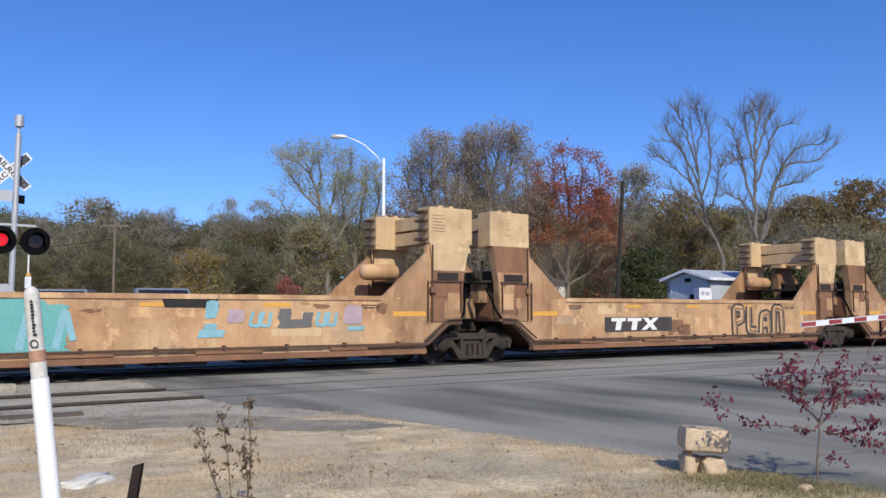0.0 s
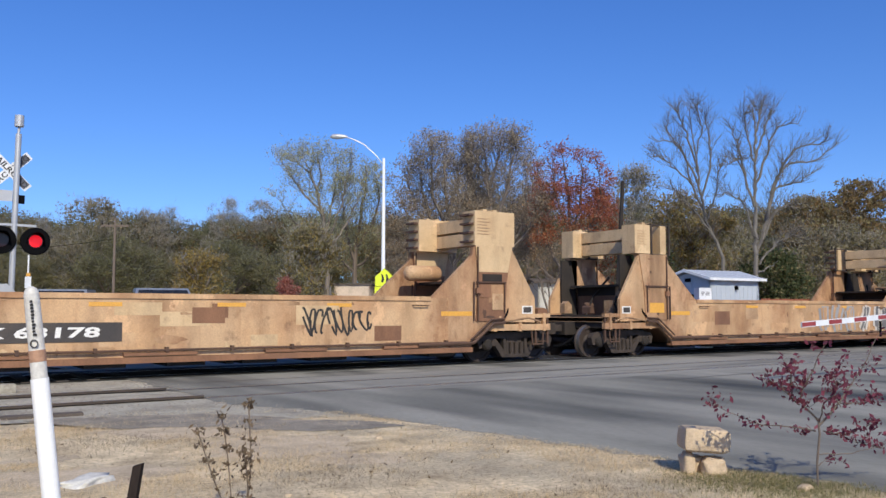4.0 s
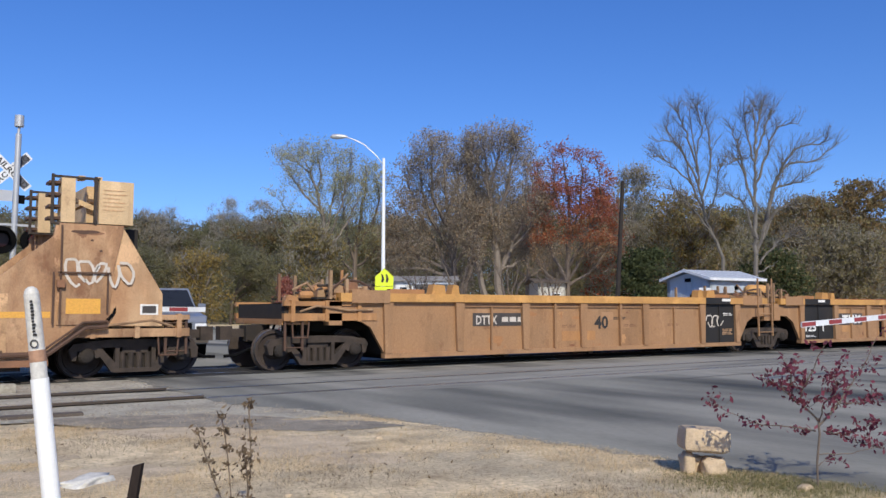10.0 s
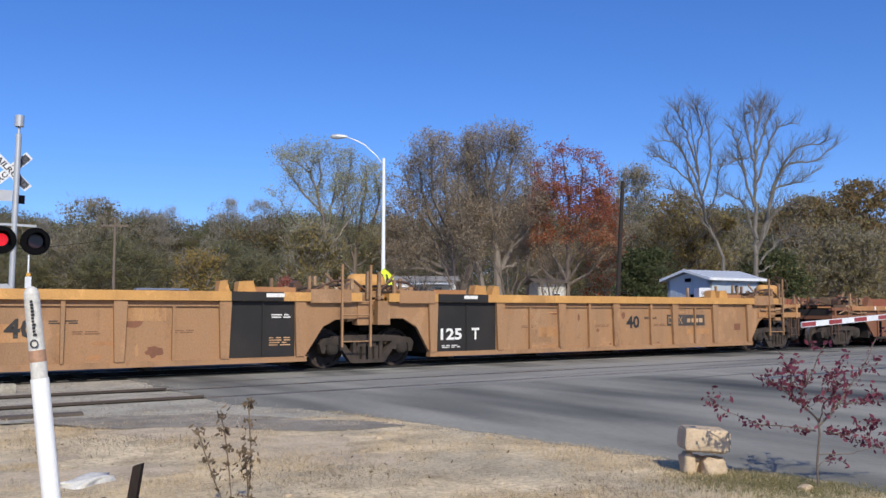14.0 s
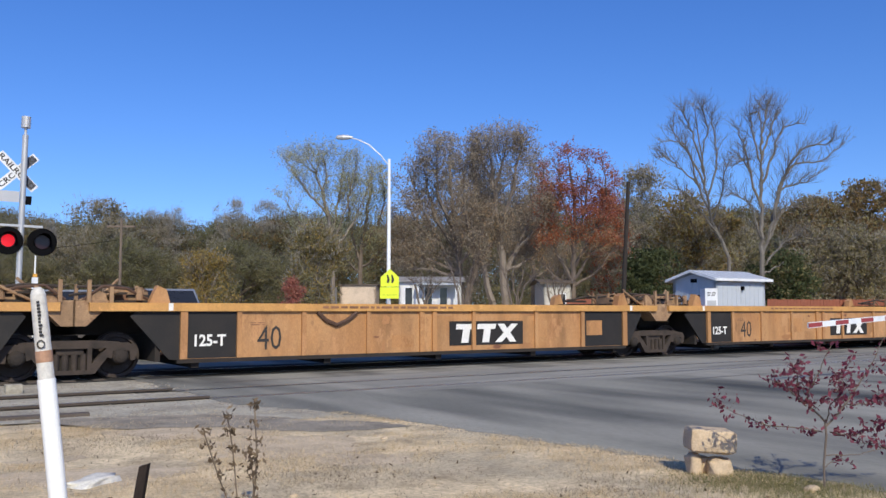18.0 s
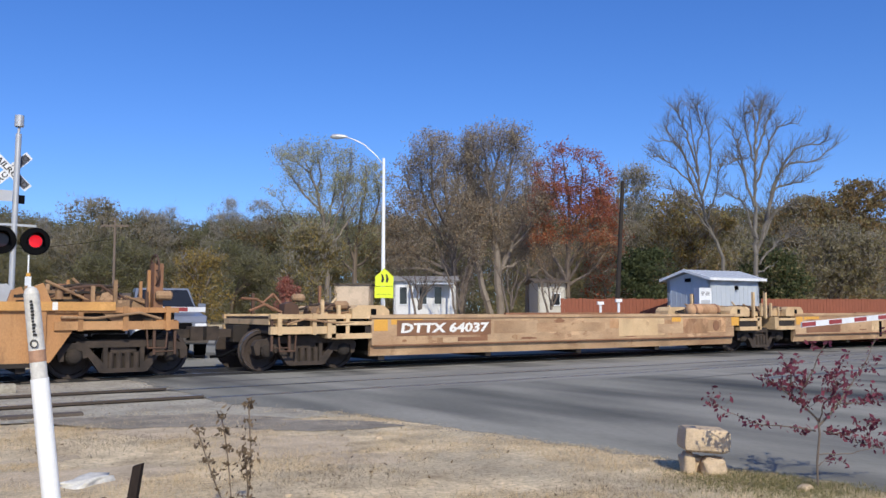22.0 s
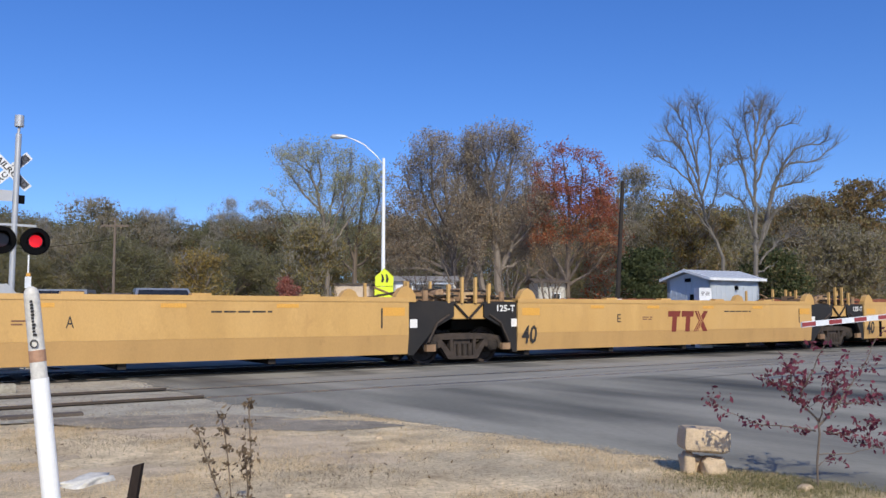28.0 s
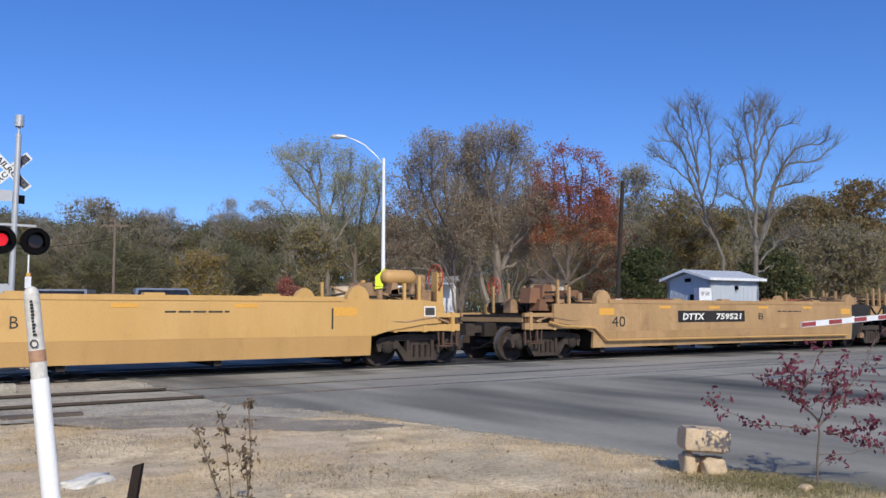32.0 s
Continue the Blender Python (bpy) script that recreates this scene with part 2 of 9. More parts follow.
def part(name, bm, mat, parent=None, label="", bevel=0.0, smooth=False):
    """Links a bmesh as one mesh object, under a thing or a part."""
    if bevel:
        edges = [e for e in bm.edges if len(e.link_faces) == 2 and e.calc_face_angle(0) > 0.6]
        bmesh.ops.bevel(bm, geom=edges, offset=bevel, segments=1, affect="EDGES", clamp_overlap=True)
    bmesh.ops.recalc_face_normals(bm, faces=bm.faces)
    me = bpy.data.meshes.new(name)
    bm.to_mesh(me)
    bm.free()
    if smooth:
        for p in me.polygons:
            p.use_smooth = True
    me.materials.append(mat)
    ob = new(name, me)
    if parent is not None:
        ob.parent = parent
    if label:
        ob["label"] = label
    return ob


def mesh_part(name, verts, faces, mat, parent=None, label=""):
    me = bpy.data.meshes.new(name)
    me.from_pydata(verts, [], faces)
    me.update()
    me.materials.append(mat)
    ob = new(name, me)
    if parent is not None:
        ob.parent = parent
    if label:
        ob["label"] = label
    return ob


def B():
    return bmesh.new()


def box(bm, x0, x1, y0, y1, z0, z1):
    vs = [bm.verts.new(p) for p in ((x0, y0, z0), (x1, y0, z0), (x1, y1, z0), (x0, y1, z0), (x0, y0, z1), (x1, y0, z1), (x1, y1, z1), (x0, y1, z1))]
    for f in ((0, 3, 2, 1), (4, 5, 6, 7), (0, 1, 5, 4), (1, 2, 6, 5), (2, 3, 7, 6), (3, 0, 4, 7)):
        bm.faces.new([vs[i] for i in f])
    return bm


def prism(bm, poly, y0, y1):
    """A profile in x and z, extruded from y0 to y1."""
    a = [bm.verts.new((x, y0, z)) for x, z in poly]
    b = [bm.verts.new((x, y1, z)) for x, z in poly]
    n = len(poly)
    bm.faces.new(a)
    bm.faces.new(b[::-1])
    for i in range(n):
        bm.faces.new((a[i], b[i], b[(i + 1) % n], a[(i + 1) % n]))
    return bm


def cyl(bm, p0, p1, r0, r1=None, seg=12):
    p0, p1 = Vector(p0), Vector(p1)
    r1 = r0 if r1 is None else r1
    d = (p1 - p0).normalized()
    s = d.orthogonal().normalized()
    t = d.cross(s)
    ra = [bm.verts.new(p0 + (s * math.cos(a) + t * math.sin(a)) * r0) for a in (2 * math.pi * i / seg for i in range(seg))]
    rb = [bm.verts.new(p1 + (s * math.cos(a) + t * math.sin(a)) * r1) for a in (2 * math.pi * i / seg for i in range(seg))]
    for i in range(seg):
        bm.faces.new((ra[i], ra[(i + 1) % seg], rb[(i + 1) % seg], rb[i]))
    bm.faces.new(ra[::-1])
    bm.faces.new(rb)
    return bm


def pipe(bm, pts, r, seg=6):
    """A bent pipe along a run of points."""
    for a, b in zip(pts, pts[1:]):
        cyl(bm, a, b, r, seg=seg)
    return bm


def lathe(bm, profile, axis="y", seg=20, centre=(0, 0, 0), caps=True):
    """Turns a profile of (along, radius) round an axis."""
    rings = []
    for a, r in profile:
        ring = []
        for i in range(seg):
            c, s = r * math.cos(2 * math.pi * i / seg), r * math.sin(2 * math.pi * i / seg)
            p = (c, a, s) if axis == "y" else ((a, c, s) if axis == "x" else (c, s, a))
            ring.append(bm.verts.new(Vector(p) + Vector(centre)))
        rings.append(ring)
    for ra, rb in zip(rings, rings[1:]):
        for i in range(seg):
            bm.faces.new((ra[i], ra[(i + 1) % seg], rb[(i + 1) % seg], rb[i]))
    if caps:
        bm.faces.new(rings[0][::-1])
        bm.faces.new(rings[-1])
    return bm


def empty(name, m=None):
    ob = new(name)
    ob.empty_display_size = 0.2
    if m is not None:
        ob.matrix_basis = m
    return ob


def lettering(name, words, x0, x1, z0, z1, y, mat, parent, shear=0.0, bold=0.0, back=False):
    """Words in the built-in font, fitted to a box on a side that faces -y."""
    cu = bpy.data.curves.new(name, "FONT")
    cu.body, cu.resolution_u, cu.offset = words, 2, bold
    tmp = new("tmp", cu)
    me = bpy.data.meshes.new_from_object(tmp)
    bpy.data.objects.remove(tmp)
    bpy.data.curves.remove(cu)
    co = np.array([v.co[:] for v in me.vertices])
    lo, hi = co.min(0), co.max(0)
    w = (co - lo) / np.maximum(hi - lo, 1e-6)
    for v, (a, b, _) in zip(me.vertices, w):
        x = x0 + a * (x1 - x0) + shear * b * (z1 - z0)
        v.co = (x, y, z0 + b * (z1 - z0))
    me.materials.clear()
    me.materials.append(mat)
    ob = new(name, me)
    ob.parent = parent
    return ob


def plate(name, x0, x1, z0, z1, y, mat, parent, label="", lean=0.0):
    """A thin painted or stuck-on panel on a side that faces -y."""
    bm = B()
    prism(bm, [(x0, z0), (x1, z0), (x1 + lean, z1), (x0 + lean, z1)], y, y + 0.003)
    return part(name, bm, mat, parent, label)

# ---- the train ----
def slab(name, poly, mat, parent, y0=-1.5, y1=-1.38, label="", bevel=0.0, far=True):
    part(name, prism(B(), poly, y0, y1), mat, parent, label, bevel)
    if far:
        part(name, prism(B(), poly, -y1, -y0), mat, parent, label, bevel)


def well_floor(unit, x0, x1, z0, mat):
    bm = B()
    box(bm, x0, x1, -1.36, 1.36, z0, z0 + 0.08)
    part("floor_pan", bm, mat, unit)
    n = 4
    for i in range(n + 1):
        x = x0 + 0.2 + i * (x1 - x0 - 0.5) / n
        part("cross_beam", box(B(), x, x + 0.16, -1.36, 1.36, z0 - 0.12, z0), M["under"], unit)


def tank(unit, x0, x1, y, z, r, mat, label=""):
    bm = B()
    lathe(bm, [(x0, r * 0.4), (x0 + 0.06, r * 0.85), (x0 + 0.14, r), (x1 - 0.14, r), (x1 - 0.06, r * 0.85), (x1, r * 0.4)], "x", 14, (0, y, z))
    part("air_tank", bm, mat, unit, label, smooth=True)


def brake_wheel(unit, x, y, z, r=0.26, mat="redpart"):
    bm = B()
    n = 18
    for i in range(n):
        a, b = 2 * math.pi * i / n, 2 * math.pi * (i + 1) / n
        cyl(bm, (x, y + r * math.cos(a), z + r * math.sin(a)), (x, y + r * math.cos(b), z + r * math.sin(b)), 0.02, seg=5)
    for i in range(4):
        a = math.pi * i / 4
        cyl(bm, (x, y - r * math.cos(a), z - r * math.sin(a)), (x, y + r * math.cos(a), z + r * math.sin(a)), 0.014, seg=4)
    cyl(bm, (x - 0.02, y, z), (x + 0.12, y, z), 0.05, seg=8)
    part("brake_wheel", bm, M[mat], unit, "hand brake wheel")


def ladder(unit, x0, x1, z0, z1, mat, n=4, y=-1.53):
    bm = B()
    for x in (x0, x1):
        box(bm, x - 0.025, x + 0.025, y - 0.02, y + 0.03, z0, z1)
    for i in range(n):
        z = z0 + 0.06 + i * (z1 - z0 - 0.12) / max(1, n - 1)
        cyl(bm, (x0, y, z), (x1, y, z), 0.015, seg=5)
    part("ladder", bm, mat, unit)


def coupler(unit, x, way):
    """End sill, draft gear and knuckle; way is +1 towards the rear."""
    a, b = sorted((x, x + way * 0.55))
    bm = B()
    box(bm, a, b, -0.22, 0.22, 0.62, 0.98)
    part("draft_sill", bm, M["under"], unit, bevel=0.02)
    a, b = sorted((x + way * 0.5, x + way * 0.95))
    bm = B()
    box(bm, a, b, -0.09, 0.09, 0.72, 0.9)
    k0, k1 = sorted((x + way * 0.85, x + way * 1.12))
    prism(bm, [(k0, 0.66), (k1, 0.66), (k1, 0.96), (k0, 0.96)], -0.17, 0.12)
    part("coupler", bm, M["truck"], unit, bevel=0.02)
    bm = B()
    pipe(bm, [(x + way * 0.2, -0.45, 0.75), (x + way * 0.5, -0.45, 0.5), (x + way * 0.85, -0.4, 0.33), (x + way * 1.1, -0.35, 0.32)], 0.035)
    part("air_hose", bm, M["lampblack"], unit)


def end_gear(unit, x, way, z, mat, seed, tall=True):
    """Walkway grating, stanchions, brake rigging and pipes on an end platform that runs towards way."""
    rnd = random.Random(seed)

    def X0(a, b):
        return sorted((x + way * a, x + way * b))
    a, b = X0(-0.1, 1.5)
    part("walkway", box(B(), a, b, -1.25, 1.25, z, z + 0.05), M["under"], unit)
    for k, (da, y, h) in enumerate(((0.15, -1.42, 0.42), (0.55, -1.42, 0.3), (1.2, -0.6, 0.35), (0.35, 0.9, 0.4), (1.3, 1.35, 0.36))):
        h *= 1.5 if tall else 1.0
        xx = x + way * da
        part("stanchion", box(B(), xx - 0.035, xx + 0.035, y - 0.035, y + 0.035, z, z + h), mat, unit)
    bm = B()
    a, b = X0(0.5, 1.35)
    box(bm, a, b, -0.9, -0.35, z + 0.05, z + 0.22)
    a, b = X0(0.7, 1.0)
    box(bm, a, b, -0.5, 0.1, z + 0.05, z + 0.33)
    part("brake_valve", bm, M["gear"], unit, bevel=0.02)
    bm = B()
    pipe(bm, [(x, -1.1, z + 0.3), (x + way * 0.7, -1.0, z + 0.33), (x + way * 1.4, -0.4, z + 0.24)], 0.03)
    part("brake_pipe", bm, M["truck"], unit)
    bm = B()
    pipe(bm, [(x + way * 0.1, 0.3, z + 0.16), (x + way * 0.9, 0.5, z + 0.28), (x + way * 1.5, 0.9, z + 0.14)], 0.03)
    part("brake_pipe", bm, M["truck"], unit)
    a, b = X0(0.9, 1.6)
    for k in (0, 2):
        part("grating", box(B(), a, b, -1.2 + 0.9 * k, -1.05 + 0.9 * k, z + 0.1, z + 0.16), M["under"], unit)
    # slanting struts, a lever and a small tray
    for k in range(3):
        xa, xb = x + way * rnd.uniform(0.0, 0.6), x + way * rnd.uniform(0.6, 1.4)
        yy = (-1.3, -0.8, 0.7)[k]
        bm = B()
        cyl(bm, (xa, yy, z + rnd.uniform(0.02, 0.1)), (xb, yy + rnd.uniform(-0.1, 0.2), z + rnd.uniform(0.2, 0.42)), 0.028, seg=6)
        part("strut", bm, M["gear"], unit)
    a, b = X0(0.2, 0.85)
    part("tray", box(B(), a, b, -1.35, -0.95, z + 0.16, z + 0.2), M["under"], unit)
    a, b = X0(0.3, 0.5)
    part("valve_box", box(B(), a, b, -1.3, -1.1, z + 0.02, z + 0.16), M["gear"], unit, bevel=0.015)
    bm = B()
    cyl(bm, (x + way * 1.1, -1.25, z + 0.05), (x + way * 1.1, -1.25, z + 0.3), 0.07, seg=10)
    part("brake_cylinder", bm, M["gear"], unit)


def mark_shapes(unit, x0, x1, z0, z1, y, mat, stripes=False):
    """The owner's mark as plain bars: two pillars under a beam, and two crossing bars."""
    w, h = x1 - x0, z1 - z0
    t = 0.003

    def bar(name, pts):
        part(name, prism(B(), [(x0 + a * w, z0 + b * h) for a, b in pts], y, y + t), mat, unit)
    s = 0.03
    for o in (0.0, 0.33):
        bar("mark_beam", [(o + s * 0.7, 0.72), (o + 0.31, 0.72), (o + 0.33, 1.0), (o + s, 1.0)])
        bar("mark_pillar", [(o + 0.10, 0.0), (o + 0.21, 0.0), (o + 0.24, 0.72), (o + 0.13, 0.72)])
    bar("mark_slant", [(0.64, 0.0), (0.75, 0.0), (1.02, 1.0), (0.91, 1.0)])
    y -= 0.0006
    bar("mark_slant", [(0.68, 1.0), (0.79, 1.0), (0.99, 0.0), (0.88, 0.0)])
    if stripes:
        mat, y = stripes, y - 0.0006
        bar("mark_stripe", [(0.665, 0.0), (0.68, 0.0), (0.83, 0.52), (0.74, 1.0), (0.725, 1.0), (0.81, 0.52)])
        bar("mark_stripe", [(0.715, 0.0), (0.73, 0.0), (0.88, 0.52), (0.79, 1.0), (0.775, 1.0), (0.86, 0.52)])


def ribbon(bm, pts, width, y):
    """A flat ribbon along a run of points in x and z, its corners rounded off."""
    run = []
    for i, p in enumerate(pts):
        p = Vector(p)
        if 0 < i < len(pts) - 1:
            a, b = Vector(pts[i - 1]), Vector(pts[i + 1])
            run += [p.lerp(a, 0.16), p.lerp(a, 0.05).lerp(b, 0.03), p.lerp(b, 0.16)]
        else:
            run.append(p)
    prev = None
    for i, p in enumerate(run):
        d = (run[min(i + 1, len(run) - 1)] - run[max(i - 1, 0)]).normalized()
        o = Vector((-d.y, d.x)) * width / 2
        pair = [bm.verts.new((q.x, y - 0.0002 * i, q.y)) for q in (p - o, p + o)]
        if prev:
            bm.faces.new((prev[0], pair[0], pair[1], prev[1]))
        prev = pair


SHAPES = {"R": (((0.1, 0), (0.1, 1), (0.85, 0.9), (0.8, 0.55), (0.15, 0.48)), ((0.35, 0.5), (0.9, 0))), "I": (((0.5, 0), (0.5, 1)),),
          "S": (((0.9, 0.85), (0.15, 0.97), (0.1, 0.58), (0.88, 0.45), (0.9, 0.05), (0.05, 0.05)),), "E": (((0.9, 0.95), (0.12, 0.95), (0.12, 0.05), (0.9, 0.05)), ((0.12, 0.52), (0.75, 0.52))),
          "P": (((0.15, 0), (0.1, 0.98), (0.85, 0.95), (0.9, 0.55), (0.15, 0.45)),), "L": (((0.2, 1), (0.15, 0.1), (0.95, 0.08)),), "A": (((0.05, 0), (0.15, 0.7), (0.85, 0.75), (0.9, 0.0)), ((0.1, 0.35), (0.85, 0.35))),
          "N": (((0.05, 0), (0.1, 0.95), (0.85, 0.9), (0.95, 0.0)),)}


def graffiti(unit, x0, x1, z0, z1, seed, fill, line, n=4, y=-1.515, word="", fat=0.0):
    """Spray-painted shapes: fat strokes of one colour inside a rim of another; without a word they spell nothing."""
    rnd = random.Random(seed)
    w, h = (x1 - x0) / n, z1 - z0
    for i in range(n):
        if word:
            strokes = SHAPES[word[i]]
        else:
            # slanting, crooked strokes
            strokes = []
            for k in range(rnd.choice((2, 2, 3))):
                a = rnd.uniform(0.0, 0.5)
                strokes.append(tuple((a + rnd.uniform(-0.15, 0.55), zz + rnd.uniform(-0.08, 0.08)) for zz in rnd.choice(((0.0, 0.55, 1.0), (0.9, 0.1, 0.6), (0.05, 0.95, 0.5, 0.05)))))
        lean = 0.0 if word else rnd.uniform(-0.1, 0.3)
        ox, up = x0 + i * w + 0.08 * w, rnd.uniform(-0.03, 0.05) * h

        def put(p):
            return ox + (0.08 + 0.72 * p[0] + lean * (p[1] - 0.5)) * w, z0 + up + (0.10 + 0.80 * p[1]) * h
        rim, core = B(), B()
        for k, st in enumerate(strokes):
            ribbon(rim, [put(p) for p in st], (fat + 0.1 if fat else 0.5 if word == "RISE" else 0.40 if word else 0.46) * w + 0.05, y + 0.004 - 0.004 * (i % 2) - 0.0013 * k)
            ribbon(core, [put(p) for p in st], (fat if fat else 0.3 if word == "RISE" else 0.25 if word else 0.2) * w, y - 0.006 - 0.0013 * k)
        g = part("graffiti_shape", rim, line, unit)
        part("graffiti_fill", core, fill, g)
        bm = B()
        ribbon(bm, [(put(p)[0] + 0.06 * w, put(p)[1] - 0.02) for p in strokes[0]], 0.035 * w + 0.008, y - 0.011)
        part("graffiti_stroke", bm, line, g)


def scrawl(unit, x0, x1, z0, z1, seed, mat, n=7, width=0.035, y=-1.506):
    """Thin looping spray lines that spell nothing, each one a bent ribbon."""
    rnd = random.Random(seed)
    for k in range(n):
        cx = x0 + (k + 0.5) * (x1 - x0) / n
        a0, turns = rnd.uniform(0, 6.3), rnd.uniform(0.5, 1.1)
        rx, rz = (x1 - x0) / n * rnd.uniform(0.4, 0.8), (z1 - z0) / 2 * rnd.uniform(0.5, 0.95)
        tilt = rnd.uniform(-0.4, 0.4)
        pts = []
        for i in range(13):
            a = a0 + 2 * math.pi * turns * i / 12
            pz = rz * math.sin(a) * (1 + 0.15 * math.sin(3 * a))
            pts.append(Vector((cx + rx * math.cos(a) * (0.6 + 0.4 * i / 12) + tilt * pz, (z0 + z1) / 2 + pz)))
        bm = B()
        prev = None
        for i, p in enumerate(pts):
            d = (pts[min(i + 1, 12)] - pts[max(i - 1, 0)]).normalized()
            o = Vector((-d.y, d.x)) * width / 2
            pair = [bm.verts.new((q.x, y - 0.0003 * k, q.y)) for q in (p - o, p + o)]
            if prev:
                bm.faces.new((prev[0], pair[0], pair[1], prev[1]))
            prev = pair
        part("spray_line", bm, mat, unit)


def patches(unit, x0, x1, z0, z1, seed, mats, n=6, y=-1.503, big=1.0):
    """Touched-up and faded rectangles of paint."""
    rnd = random.Random(seed)
    for i in range(n):
        w, h = rnd.uniform(0.3, 1.3) * big, rnd.uniform(0.15, 0.5)
        x, z = rnd.uniform(x0, x1 - w), rnd.uniform(z0, z1 - h)
        plate("paint_patch", x, x + w, z, z + h, y - 0.0003 * i, rnd.choice(mats), unit)


def ragged(name, x0, x1, z0, z1, y, mat, parent, seed, label="", lean=0.0):
    """A patch of spray paint with an uneven outline."""
    pts = []
    n = 40
    for i in range(n):
        a = 2 * math.pi * i / n
        c, s = math.cos(a), math.sin(a)
        q = 1 + 0.22 * noise.noise((c * 2.2, s * 2.2, seed * 1.7)) + 0.12 * noise.noise((c * 7, s * 7, seed * 2.3))
        px_, pz_ = math.copysign(abs(c) ** 0.35, c) * q, math.copysign(abs(s) ** 0.35, s) * q
        pts.append(((x0 + x1) / 2 + px_ * abs(x1 - x0) / 2 + lean * pz_, max(0.45, min(1.52, (z0 + z1) / 2 + pz_ * (z1 - z0) / 2))))
    return part(name, prism(B(), pts, y, y + 0.002), mat, parent, label)


def blotches(unit, x0, x1, z0, z1, seed, mats, n=12, y=-1.5025):
    """Ragged spots of rust and grime, most of them at the lower or upper edge."""
    rnd = random.Random(seed)
    for i in range(n):
        rx, rz = 0.03 + 0.3 * rnd.random() ** 3, 0.02 + 0.11 * rnd.random() ** 2
        cx = rnd.uniform(x0 + rx * 1.4, x1 - rx * 1.4)
        cz = rnd.choice((z0 + rz * 1.35, z1 - rz * 1.35, rnd.uniform(z0 + rz * 1.4, z1 - rz * 1.4)))
        pts = []
        for k in range(22):
            a = 2 * math.pi * k / 22
            q = 1 + 0.55 * noise.noise((math.cos(a) * 1.6, math.sin(a) * 1.6, seed * 3.7 + i))
            q = max(0.35, min(1.35, q + rnd.uniform(-0.08, 0.08)))
            pts.append((cx + rx * q * math.cos(a), cz + rz * q * math.sin(a)))
        part("rust_blotch", prism(B(), pts, y - 0.0002 * i, y - 0.0002 * i + 0.0012), rnd.choice(mats), unit)


def text_bars(unit, x0, x1, z, rows, mat, y, h=0.035, seed=0):
    """Small stencilled lines that are too small to read."""
    rnd = random.Random(seed)
    bm = B()
    for r in range(rows):
        x = x0
        while x < x1 - 0.05:
            w = rnd.uniform(0.08, 0.3)
            prism(bm, [(x, z - r * h * 2), (min(x1, x + w), z - r * h * 2), (min(x1, x + w), z + h - r * h * 2), (x, z + h - r * h * 2)], y, y + 0.002)
            x += w + 0.05
    tagged(part("stencil", bm, mat, unit), kind="stuff")


# --- trucks ---


